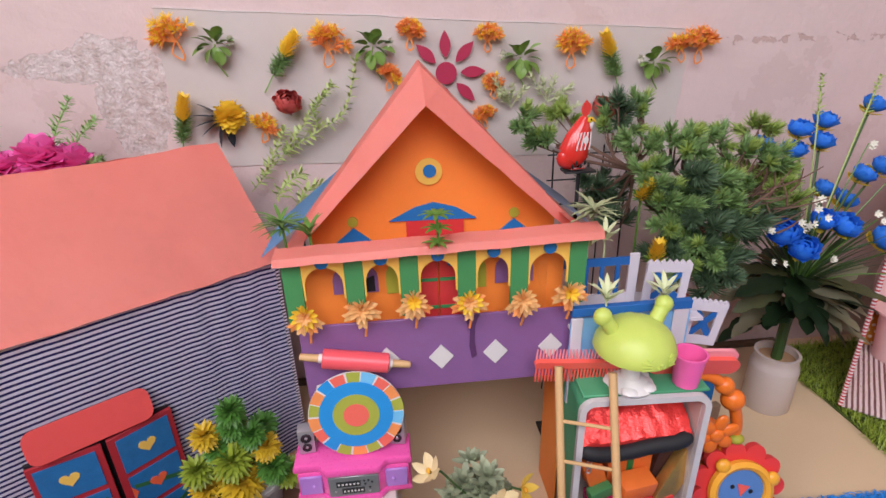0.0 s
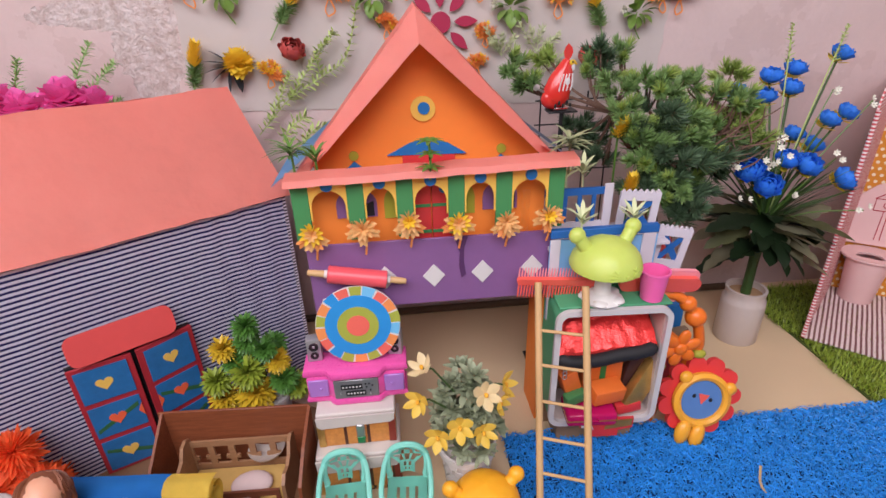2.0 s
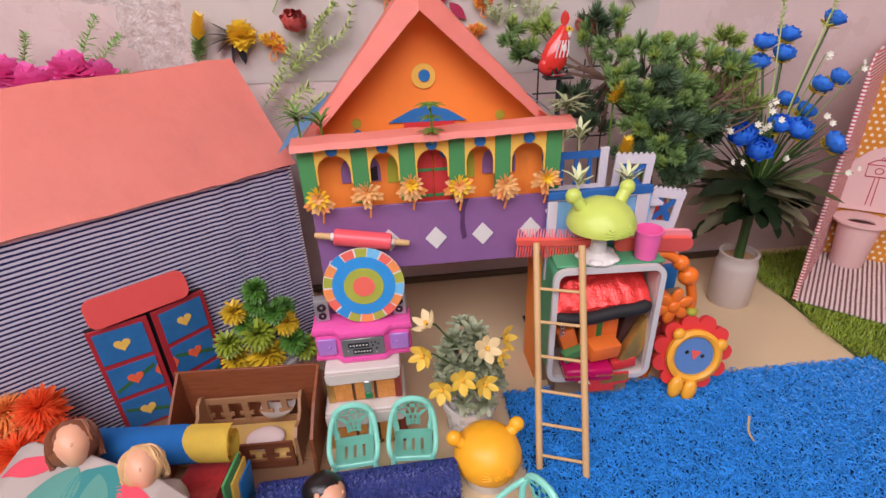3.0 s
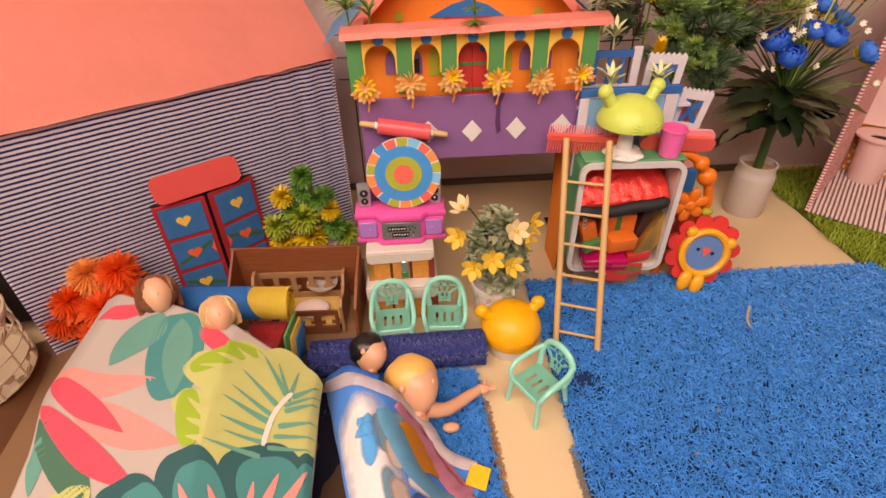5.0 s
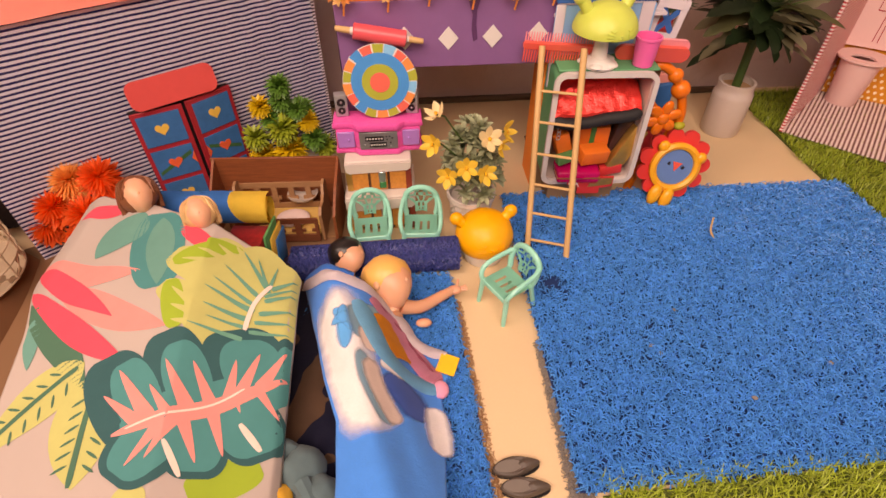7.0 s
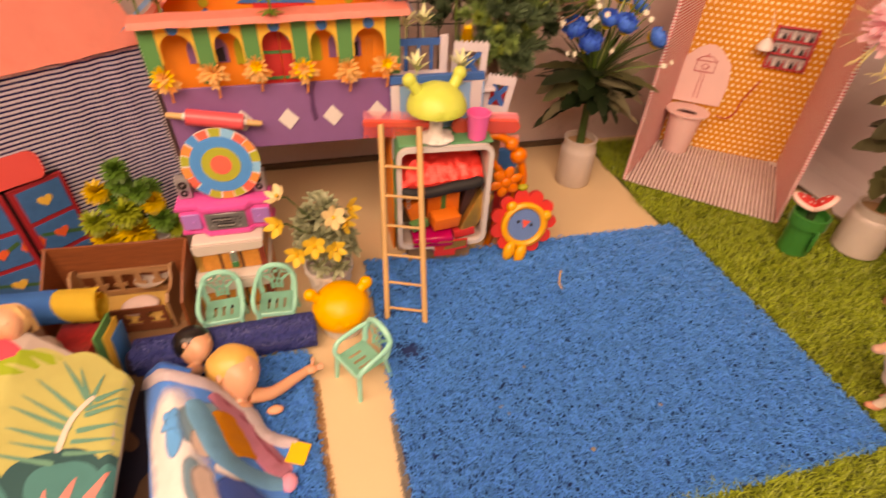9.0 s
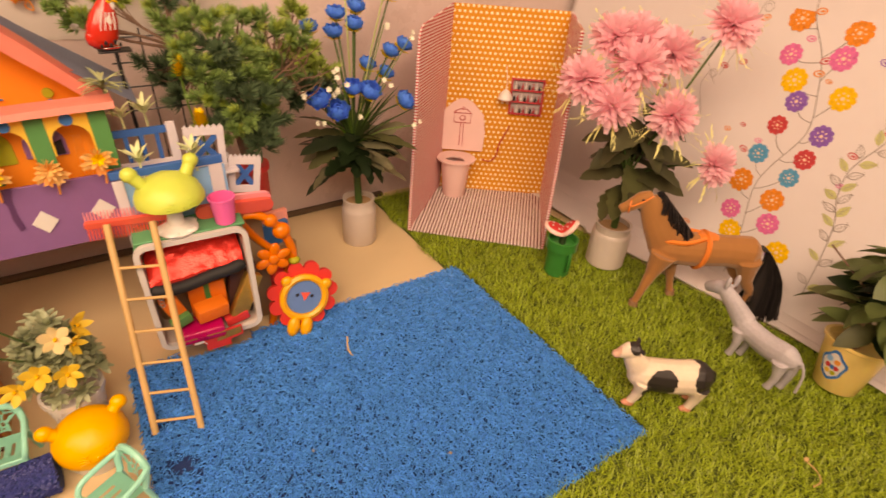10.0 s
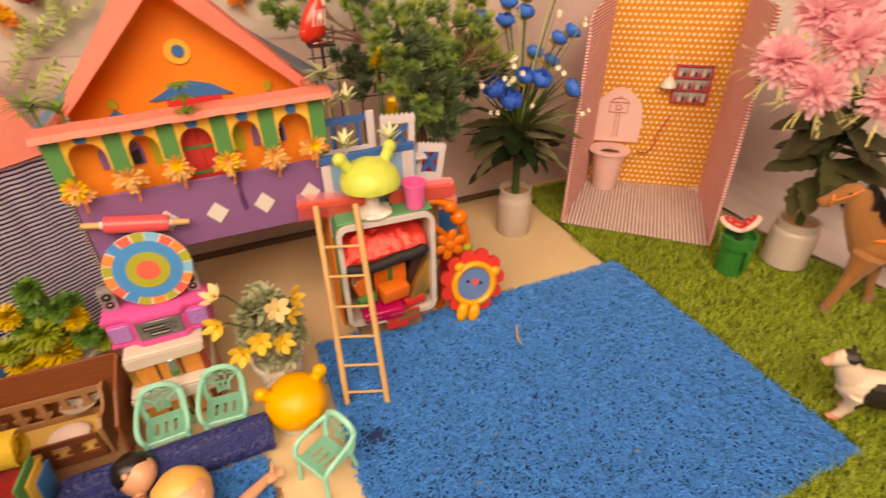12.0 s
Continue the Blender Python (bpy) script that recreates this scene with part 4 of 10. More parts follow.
def chest_print():
    m, nt, b = tree("printed_wood_chest")
    vec, x, y, z = coords(nt)
    plank = math_node(nt, "FRACT", math_node(nt, "DIVIDE", x, 0.030))
    groove = math_node(nt, "LESS_THAN", math_node(nt, "ABSOLUTE", math_node(nt, "SUBTRACT", plank, 0.5)), 0.07)
    grain = noise_tex(nt, vec, 160, 4, 0.6)
    col = mixed(nt, grain, (0.44, 0.14, 0.03), (0.82, 0.36, 0.08))
    col = mixed(nt, groove, col, (0.09, 0.03, 0.015))
    finish(nt, b, col, vec, 0.35, 60, 0.15, 0.2)
    return m


CHEST = chest_print()
CHESTRED = plain("dark_red_card", (0.24, 0.035, 0.02), 0.45, 50, 0.2)
GREENGEM = plain("green_gem", (0.02, 0.20, 0.07), 0.2, 60, 0.2)


def chest(at, w, d, h, label, band):
    c = thing("toy_chest", label, "toy chest", at, 0, "stacked treasure chests")
    part("body", slab(B(), -w / 2, w / 2, 0, d, 0, h * 0.84, 0.0012), CHEST, c)
    part("lid", slab(B(), -w / 2 - 0.001, w / 2 + 0.001, 0.004, d, h * 0.845, h, 0.0030, seg=3), CHESTWHITE, c, "white curved lid")
    part("flap", sheet(B(), [(-w / 2, h * 0.99), (w / 2, h * 0.99), (w / 2 - 0.001, h * 0.80), (w / 2 - 0.006, h * 0.72), (-w / 2 + 0.006, h * 0.66), (-w / 2 + 0.001, h * 0.74)], -0.0032, -0.0008), CHESTWHITE, c, "white front flap", smooth=False)
    clasp = part("clasp", slab(B(), 0.000, 0.011, -0.0068, -0.0034, h * 0.34, h * 0.74, 0.0012), STEEL, c)
    part("gem", slab(B(), 0.0005, 0.0110, -0.0092, -0.0070, h * 0.18, h * 0.40, 0.001), GREENGEM, clasp)
    for s in (-1, 1):
        part("corner_strap", slab(B(), s * w / 2 - (0.009 if s > 0 else 0), s * w / 2 + (0.009 if s < 0 else 0), -0.0012, -0.0002, 0.001, h * 0.82), CHESTRED if s > 0 else GOLDF, c)
    if band:
        for k in range(22):
            bm = slab(B(), -0.0014, 0.0014, -0.0014, -0.0002, -0.0018, 0.0018)
            part("stud", bm, BLACK if k % 2 else GOLDF, c, at=(-w / 2 + 0.012 + k * (w - 0.024) / 21, 0, h * 0.10))
    return c


GOLDF = plain("gold_foil", (0.60, 0.36, 0.10), 0.3, 90, 0.3, 0.6, 0.001, metal=0.7)
chest((0.258, 0.768, 0.0), 0.110, 0.095, 0.064, "printed brown toy treasure chest with a white lid", True)
chest((0.258, 0.790, 0.0645), 0.102, 0.075, 0.052, "printed brown toy chest stacked on another chest", False)

HOTPINK = plain("hot_pink_plastic", (0.80, 0.10, 0.38), 0.28, 40, 0.04, 0.0)
LILAC = plain("lilac_plastic", (0.42, 0.20, 0.58), 0.3, 40, 0.05, 0.05)
stereo = thing("toy_stereo_cabinet", "glossy hot pink toy stereo cabinet with lilac doors", "toy furniture", (0.262, 0.818, 0.117))


def bulged(w, d, z0, z1, bulge, bev=0.004):
    """Slab with a bulging front and rounded upper and lower edges."""
    bm = B()
    rings = []
    steps = [(z0, bev), (z0 + bev * 0.3, bev * 0.3), (z0 + bev, 0.0), (z1 - bev, 0.0), (z1 - bev * 0.3, bev * 0.3), (z1, bev)]
    for z, inset in steps:
        kx = 1 - 2 * inset / w
        ring = []
        for i in range(33):
            a = -1 + 2 * i / 32
            s_ = min(1.0, max(0.0, (0.60 - abs(a)) / 0.16))
            ring.append((a * w / 2 * kx, -bulge * s_ * s_ * (3 - 2 * s_) + inset))
        for a in (1.0, 0.5, 0.0, -0.5, -1.0):
            ring.append((a * w / 2 * kx, d - inset))
        rings.append([bm.verts.new((*p, z)) for p in ring])
    n = len(rings[0])
    for A, C in zip(rings, rings[1:]):
        for i in range(n):
            bm.faces.new((A[i], A[(i + 1) % n], C[(i + 1) % n], C[i]))
    for ring in (rings[0], rings[-1]):
        for i in range(16):
            bm.faces.new((ring[i], ring[i + 1], ring[31 - i], ring[32 - i])) if i < 15 else bm.faces.new((ring[15], ring[16], ring[17]))
        bm.faces.new((ring[0], ring[32], ring[33], ring[34], ring[35], ring[36], ring[37]))
    return bm


part("base", bulged(0.134, 0.040, 0.0, 0.010, 0.010, 0.003), HOTPINK, stereo)
part("body", bulged(0.128, 0.036, 0.0095, 0.042, 0.007, 0.002), HOTPINK, stereo)
part("top", bulged(0.136, 0.040, 0.0415, 0.053, 0.011, 0.0035), HOTPINK, stereo)
for s in (-1, 1):
    d_ = part("cabinet_door", slab(B(), s * 0.0495 - 0.013, s * 0.0495 + 0.013, -0.0035, 0.0, 0.012, 0.039, 0.0012), LILAC, stereo, "lilac door")
    part("knob", blob(B(), (s * 0.046, -0.0045, 0.026), (0.0022, 0.0022, 0.0022), 1), LILAC, d_)
DIAL = plain("grey_dial_panel", (0.22, 0.22, 0.23), 0.3, 60, 0.2, 0.1, metal=0.4)
dial = part("dial_panel", slab(B(), -0.029, 0.029, -0.0095, -0.0065, 0.011, 0.0405, 0.001), DIAL, stereo, "grey printed stereo panel")
for z, w0, w1 in ((0.0300, -0.020, 0.008), (0.0195, -0.014, 0.012)):
    part("display", slab(B(), w0, w1, -0.0101, -0.0096, z - 0.004, z + 0.004), BLACK, dial)
    for i in range(6):
        x = w0 + 0.003 + i * (w1 - w0 - 0.006) / 5
        part("mark", slab(B(), x - 0.0011, x + 0.0011, -0.0104, -0.0102, z - 0.0012, z + 0.0012), WHITE, dial)
for x, z in ((0.012, 0.033), (0.017, 0.033), (0.021, 0.030), (0.013, 0.028), (0.018, 0.0225), (0.018, 0.0165), (-0.021, 0.020)):
    part("button", lathe(B(), [(0.0014, 0), (0.0011, 0.0008)], 8, (x, -0.0096, z), Matrix.Rotation(radians(90), 4, "X")), BLACK if z > 0.02 else STEEL, dial)

SILVER = plain("silver_plastic", (0.42, 0.43, 0.45), 0.35, 60, 0.1, 0.05, metal=0.6)
for x, y, r in ((0.209, 0.845, 6), (0.316, 0.846, -8)):
    sp = thing("toy_speaker", "small silver toy loudspeaker on the pink cabinet", "toy speaker", (x, y, 0.1705), r, "pair of speakers")
    part("case", slab(B(), -0.0095, 0.0095, -0.008, 0.008, 0, 0.034, 0.0015, seg=2), SILVER, sp)
    for z, rr in ((0.0235, 0.0062), (0.010, 0.0055)):
        cone = part("driver", lathe(B(), [(rr, 0), (rr, 0.0012), (rr * 0.8, 0.0006), (rr * 0.3, -0.0004), (0.0002, 0.0004)], 16, (0, -0.0081, z), Matrix.Rotation(radians(90), 4, "X")), BLACK, sp)
        part("dust_cap", blob(B(), (0, -0.0085, z), (rr * 0.35, 0.0012, rr * 0.35), 1), STEEL, cone)

target = thing("paper_target", "round paper target with coloured rings and wedges", "paper wheel", (0.271, 0.834, 0.1710), 0)
TM = Matrix.Translation((0, 0, 0.054)) @ Matrix.Rotation(radians(-7), 4, "X")
part("backing", sheet(B(), circle(0.0540, 48), 0.0, 0.002, m=TM), WHITE, target, smooth=False)
TCOL = [plain("t_coral", (0.80, 0.14, 0.10), 0.6), plain("t_orange", (0.82, 0.28, 0.08), 0.6), plain("t_olive", (0.36, 0.40, 0.05), 0.6), plain("t_sky", (0.16, 0.50, 0.78), 0.6)]
TBLUE = plain("t_blue", (0.015, 0.27, 0.66), 0.6)
order = [2, 1, 0, 3, 2, 0, 3, 1, 2, 1, 0, 3, 2, 1, 2, 0, 1, 3]
for i in range(18):
    a0, a1 = 2 * math.pi * (i + 0.05) / 18, 2 * math.pi * (i + 0.90 + 0.06 * (i % 2)) / 18
    r0, r1 = 0.040, 0.0545 - 0.0006 * (i % 3)
    q = [(r * math.cos(a), r * math.sin(a)) for r, a in ((r0, a0), (r1, a0), (r1, (a0 + a1) / 2), (r1, a1), (r0, a1))]
    part("wedge", sheet(B(), q, -0.0006, -0.0001, m=TM), TCOL[order[i]] if i not in (6, 11) else TBLUE, target, smooth=False)
for r, z, m_ in ((0.0420, -0.0012, TBLUE), (0.0265, -0.0018, TCOL[2]), (0.0145, -0.0024, TCOL[0])):
    part("ring", sheet(B(), circle(r, 40), z, z + 0.0005, m=TM), m_, target, smooth=False)

scrap = thing("paper_scrap", "blue and white paper corner stuck behind the target", "paper scrap", (0.243, 0.8475, 0.2440))
part("white_sheet", sheet(B(), [(-0.022, -0.012), (-0.014, 0.014), (0.004, 0.020), (0.018, 0.018), (0.018, -0.040), (-0.010, -0.040)], 0.001, 0.002), WHITE, scrap, smooth=False)
part("blue_patch", sheet(B(), [(-0.016, -0.010), (-0.010, 0.010), (0.004, 0.014), (0.014, 0.012), (0.014, -0.030), (-0.006, -0.032)], -0.0002, 0.0008), BLUE, scrap, smooth=False)

pin = thing("rolling_pin", "toy rolling pin with a coral roller and wooden handles", "rolling pin", (0.2755, 0.8495, 0.2870), 0)
PM = Matrix.Rotation(radians(10.5), 4, "Y") @ Matrix.Rotation(radians(90), 4, "Y")
part("roller", lathe(B(), [(0.0095, -0.037), (0.0112, -0.036), (0.0112, 0.036), (0.0095, 0.037)], 24, (0, 0, 0), PM), plain("coral_plastic", (0.80, 0.10, 0.12), 0.35, 40, 0.05), pin)
for s in (-1, 1):
    part("handle", lathe(B(), [(0.0045, s * 0.0372), (0.0042, s * 0.055), (0.0036, s * 0.061), (0.002, s * 0.062)], 12, (0, 0, 0), PM), LADDERWOOD, pin)
    part("collar", lathe(B(), [(0.0052, s * 0.0371), (0.0052, s * 0.041)], 12, (0, 0, 0), PM), WHITE, pin)

# ---- lily pot ----
POTWHITE = plain("white_glazed_pot", (0.66, 0.62, 0.58), 0.35, 40, 0.08)
SUCC = plain("grey_green_succulent", (0.30, 0.345, 0.215), 0.55, 60, 0.2, 0.1, island=0.5)
LILYY = plain("yellow_petal", (0.95, 0.66, 0.09), 0.5, 60, 0.12, 0.1, island=0.25, thin=0.35)
LILYW = plain("cream_petal", (0.92, 0.76, 0.42), 0.5, 60, 0.1, 0.1, island=0.2, thin=0.35)
LILYC = plain("lily_throat", (0.82, 0.42, 0.03), 0.5, 60, 0.1)
STEMG = plain("green_stem", (0.05, 0.11, 0.025), 0.55, 60, 0.2)


def bloom_star(bm, at, d, r, petals=6, mi=0, mc=1, cup=0.55, w=0.62):
    """Open flower at a point, facing d."""
    base = aim(at, d)
    for i in range(petals):
        t = 2 * math.pi * i / petals
        m = base @ Matrix.Rotation(t, 4, "Y") @ Matrix.Rotation(radians(-90) + cup, 4, "X")
        m = base @ Matrix.Rotation(t, 4, "Y") @ Matrix.Translation((0, 0, r * 0.10)) @ Matrix.Rotation(radians(90) - cup, 4, "X")
        leaf(bm, m, r, r * w, 0.22, 0.25, mi, 4)
    blob(bm, base @ Vector((0, r * 0.22, 0)), (r * 0.17, r * 0.17, r * 0.17), 1, mi=mc)


lily = thing("lily_pot", "white brick-patterned pot of yellow lilies and grey-green leaves", "potted plant", (0.402, 0.772, 0.0))
part("pot", lathe(B(), [(0.025, 0.0), (0.027, 0.002), (0.0345, 0.056), (0.039, 0.060), (0.039, 0.068), (0.035, 0.068), (0.032, 0.058)], 24), POTWHITE, lily)
for row in range(5):
    for k in range(11):
        z = 0.004 + row * 0.0105
        rad = 0.0272 + 0.0070 * z / 0.056
        t = 2 * math.pi * (k + 0.5 * (row % 2)) / 11
        m = Matrix.Rotation(t, 4, "Z") @ Matrix.Translation((rad, 0, z))
        part("brick", slab(B(), 0, 0.0016, -0.0068, 0.0068, 0, 0.0088, 0.0006), POTWHITE, lily, at=m)
bm = B()
for i in range(46):
    u, t = (i + 0.5) / 46, i * 2.39996
    th = math.acos(1 - 1.0 * u)
    d = Vector((math.sin(th) * math.cos(t), math.sin(th) * math.sin(t), math.cos(th)))
    p0 = Vector((0.0, 0, 0.092)) + Vector((d.x * 0.031, d.y * 0.031, max(0, d.z) * 0.082)) + Vector((rnd.gauss(0, 0.006), rnd.gauss(0, 0.006), rnd.gauss(0, 0.006)))
    a_ = d.orthogonal().normalized()
    b_ = d.cross(a_)
    for tier, n_, L_ in ((0.25, 8, 0.0205), (0.85, 7, 0.0165), (2.0, 5, 0.0115)):
        for k in range(n_):
            s = 2 * math.pi * (k + tier) / n_ + rnd.uniform(-0.2, 0.2)
            leaf(bm, aim(p0, d * tier + a_ * math.cos(s) + b_ * math.sin(s), rnd.uniform(-0.3, 0.3)), L_ * rnd.uniform(0.8, 1.2), 0.0062, -0.12, 0.30, 0, 4, 0.6)
tagged(part("foliage", bm, SUCC, lily, "grey-green fleshy leaf rosettes"), kind="stuff")
LILY_PETALS = {}


def lily_flower(parent, at, d, r, material):
    """Open six-petalled lily: throat with its stalk, and petals round it."""
    x, y, z = at
    bm = B()
    base = aim(at, d)
    blob(bm, base @ Vector((0, r * 0.20, 0)), (r * 0.14, r * 0.20, r * 0.14), 1)
    tube(bm, [(x * 0.3, y * 0.3, z * 0.75), (x * 0.8, y * 0.75, z - 0.006), (x, y, z)], 0.0013, 5, 1)
    head = part("lily", bm, [LILYC, STEMG], parent)
    for i in range(6):
        key = (material.name, round(r, 4), i % 2)
        if key not in LILY_PETALS:
            pb = B()
            leaf(pb, Matrix(), r, r * (0.64 if i % 2 else 0.50), 0.08 if i % 2 else 0.22, 0.30, 0, 6, 0.0)
            LILY_PETALS[key] = mesh_of("petal", pb, material)
        part("petal", LILY_PETALS[key], None, head, at=base @ Matrix.Rotation(math.pi * i / 3, 4, "Y") @ Matrix.Translation((0, 0, r * 0.08)) @ Matrix.Rotation(radians(90) - 0.5, 4, "X"))


for at_, d, m_, r in (((-0.0155, -0.050, 0.145), (0.0, -1, 0.5), LILYY, 0.0195), ((0.012, -0.050, 0.134), (0.3, -1, 0.4), LILYY, 0.0185), ((-0.041, -0.048, 0.131), (-0.35, -1, 0.35), LILYY, 0.019), ((0.0155, -0.046, 0.188), (0.15, -1, 0.7), LILYW, 0.020),
                      ((-0.061, -0.036, 0.178), (-0.6, -0.9, 0.4), LILYY, 0.019), ((0.038, -0.038, 0.194), (0.9, -0.5, 0.3), LILYY, 0.019), ((0.030, -0.052, 0.180), (0.8, -0.6, -0.1), LILYY, 0.017), ((-0.054, -0.024, 0.216), (-0.5, -0.2, 0.9), LILYW, 0.019)):
    lily_flower(lily, Vector(at_), d, r, m_)

# ---- round-eared rubber toys ----
RUBY = plain("yellow_rubber", (0.92, 0.43, 0.015), 0.45, 60, 0.08, 0.25, 0.0008, fine=160, sub=0.1)
RUBG = plain("lime_rubber", (0.52, 0.64, 0.12), 0.45, 60, 0.08, 0.25, 0.0008, fine=160, sub=0.1)
CUPWHITE = plain("white_plastic", (0.74, 0.72, 0.69), 0.35, 30, 0.05)


def eared(name, at, r, sq, material, label, turn, low=-0.45, ears=(0.62, 0.42, 0.95, 0.72)):
    t = thing(name, label, "rubber toy", at, turn, "round-eared rubber toys")
    bm = B()
    prof = [(r * math.cos(a) * (1 if a > 0 else 0.99), r * sq * math.sin(a)) for a in np.linspace(low, math.pi / 2 - 0.02, 14)]
    prof = [(r * 0.80, prof[0][1] - 0.002)] + prof
    lathe(bm, prof, 32)
    for v in bm.verts:
        v.co += v.co.normalized() * 0.0011 * noise.noise(v.co * 90)
    part("cap", bm, material, t)
    for s in (-1, 1):
        bm = B()
        a, b = Vector((s * r * ears[0], 0.004, r * ears[1])), Vector((s * r * ears[2], 0.008, r * ears[3]))
        tube(bm, [a, a.lerp(b, 0.5), b], [r * 0.20, r * 0.18, r * 0.19], 12)
        blob(bm, b, (r * 0.23, r * 0.21, r * 0.23), 3)
        part("ear", bm, material, t)
    bm = B()
    fy = lambda x, z: -math.sqrt(max(0.0, r * r * (1 - (z / (r * sq)) ** 2) - x * x)) - 0.0006
    for s in (-1, 1):
        tube(bm, [(s * r * x, fy(s * r * x, r * z), r * z) for x, z in ((0.20, 0.30), (0.27, 0.25), (0.34, 0.31))], 0.0009, 5)
        for k in (-1, 0, 1):
            tube(bm, [(s * r * 0.22, fy(s * r * 0.22, r * 0.12 + k * 0.002), r * 0.12 + k * 0.002), (s * r * 0.45, fy(s * r * 0.45, r * (0.12 + 0.10 * k)), r * (0.12 + 0.10 * k))], 0.0008, 5)
        tube(bm, [(0, fy(0, r * 0.12), r * 0.12), (s * r * 0.05, fy(s * r * 0.05, r * 0.05), r * 0.05), (s * r * 0.11, fy(s * r * 0.11, r * 0.09), r * 0.09)], 0.0009, 5)
    blob(bm, (0, fy(0, r * 0.14), r * 0.14), (0.0028, 0.0016, 0.002), 1)
    part("relief", bm, material, t, "raised whisker lines")
    return t


green_toy = eared("ear_toy", (0.583, 0.816, 0.2965), 0.0445, 0.84, RUBG, "lime green rubber cat-eared dome on a white pedestal", 12, 0.0, (0.55, 0.50, 0.88, 0.98))
bm = lathe(B(), [(0.026, -0.0480), (0.027, -0.0455), (0.020, -0.042), (0.011, -0.037), (0.0095, -0.018), (0.0105, -0.010), (0.014, -0.0015)], 24)
for a in range(5):
    t = 2 * math.pi * a / 5 + 0.3
    blob(bm, (0.020 * math.cos(t), 0.020 * math.sin(t), -0.0440), (0.010, 0.010, 0.0032), 2)
part("pedestal", bm, CUPWHITE, green_toy, "white plastic pedestal")
yel_toy = eared("ear_toy", (0.4135, 0.694, 0.043), 0.0440, 0.86, RUBY, "yellow rubber cat-eared ball in a white cup on the floor", 8)
part("cup", lathe(B(), [(0.028, -0.043), (0.030, -0.042), (0.036, -0.026), (0.0385, -0.017), (0.034, -0.017)], 28), CUPWHITE, yel_toy, "white plastic cup")

# ---- toy cabinet with its load ----
CABGREEN = plain("green_card_cabinet", (0.07, 0.33, 0.16), 0.55, 40, 0.12, 0.2)
CABRIM = plain("pale_grey_rim", (0.58, 0.56, 0.55), 0.5, 40, 0.1, 0.2)
CABIN = plain("pale_interior", (0.56, 0.47, 0.42), 0.6, 40, 0.15)
cab = thing("toy_cabinet", "green card cabinet with a pale rounded frame, stuffed with packets", "toy cabinet", (0.594, 0.790, 0.0), -3)


def frame_ring(w, h, r, t, n=6):
    """Rounded frame as outline pairs."""
    return rounded(w, h, r, n), rounded(w - 2 * t, h - 2 * t, max(r - t, 0.002), n)


def shell(bm, w, h, r, t, y0, y1, cz, cx=0.0):
    o_, i_ = frame_ring(w, h, r, t)
    n = len(o_)
    q = [[bm.verts.new((a + cx, y, b + cz)) for a, b in ring] for y in (y0, y1) for ring in (o_, i_)]
    for k in range(n):
        j = (k + 1) % n
        bm.faces.new((q[0][k], q[0][j], q[1][j], q[1][k]))
        bm.faces.new((q[2][k], q[3][k], q[3][j], q[2][j]))
        bm.faces.new((q[0][k], q[2][k], q[2][j], q[0][j]))
        bm.faces.new((q[1][k], q[1][j], q[3][j], q[3][k]))
    return bm


part("frame", shell(B(), 0.150, 0.190, 0.018, 0.0075, 0.0, 0.007, 0.151), CABRIM, cab, "pale grey rounded frame")
part("case", shell(B(), 0.146, 0.186, 0.014, 0.004, 0.0072, 0.085, 0.151), CABGREEN, cab)
part("back", slab(B(), -0.070, 0.070, 0.080, 0.084, 0.062, 0.240), CABIN, cab)
part("lining", shell(B(), 0.1376, 0.1776, 0.012, 0.0018, 0.0074, 0.0795, 0.151), CABIN, cab, "pale card lining")
part("shelf", slab(B(), -0.0665, 0.0665, 0.024, 0.079, 0.159, 0.1625), CABIN, cab)
part("base", slab(B(), -0.055, 0.055, 0.022, 0.082, 0.0, 0.0555), CARD, cab)
part("top_fold", slab(B(), -0.070, 0.074, 0.008, 0.072, 0.2445, 0.2480, 0.001), CABGREEN, cab)

FOILRED = plain("red_foil", (0.92, 0.065, 0.055), 0.32, 90, 0.25, 0.8, 0.003, metal=0.5, fine=300)
BLKCLOTH = plain("black_cloth", (0.012, 0.012, 0.014), 0.7, 80, 0.3, 0.3)
pouch = thing("foil_pouch", "crinkled red foil pouch with a black base on the shelf", "pouch", (0.5945, 0.824, 0.1635), -3)
bm = B()
bmesh.ops.create_grid(bm, x_segments=36, y_segments=14, size=0.5)
top = []
for v in list(bm.verts):
    u, w_ = v.co.x * 2, v.co.y * 2
    h = 0.047 * (1 - 0.55 * max(0, -w_) ** 2) * (1 - 0.30 * abs(u) ** 6)
    crk = 0.0042 * noise.noise(Vector((u * 4.5, w_ * 3, 1))) + 0.0020 * noise.noise(Vector((u * 16, w_ * 11, 4)))
    v.co = Vector((u * 0.0645, -0.027 + 0.025 * (w_ + 1), 0.013 + 0.005 * u + h * (0.25 + 0.75 * (w_ + 1) / 2) + crk))
bmesh.ops.solidify(bm, geom=bm.faces[:], thickness=0.008)
part("foil_cover", bm, FOILRED, pouch)
bm = slab(B(), -0.061, 0.060, -0.014, 0.024, 0.0005, 0.014, 0.004, seg=3)
tube(bm, smooth_line([(-0.0645, -0.024, 0.004), (-0.045, -0.029, 0.001), (-0.015, -0.030, 0.003), (0.015, -0.029, 0.009), (0.045, -0.028, 0.012), (0.0645, -0.024, 0.016)], 4), [0.0075] + [0.0095] * 18 + [0.0085, 0.006], 10)
part("base_panel", bm, BLKCLOTH, pouch, "black sagging base")
zipm = B()
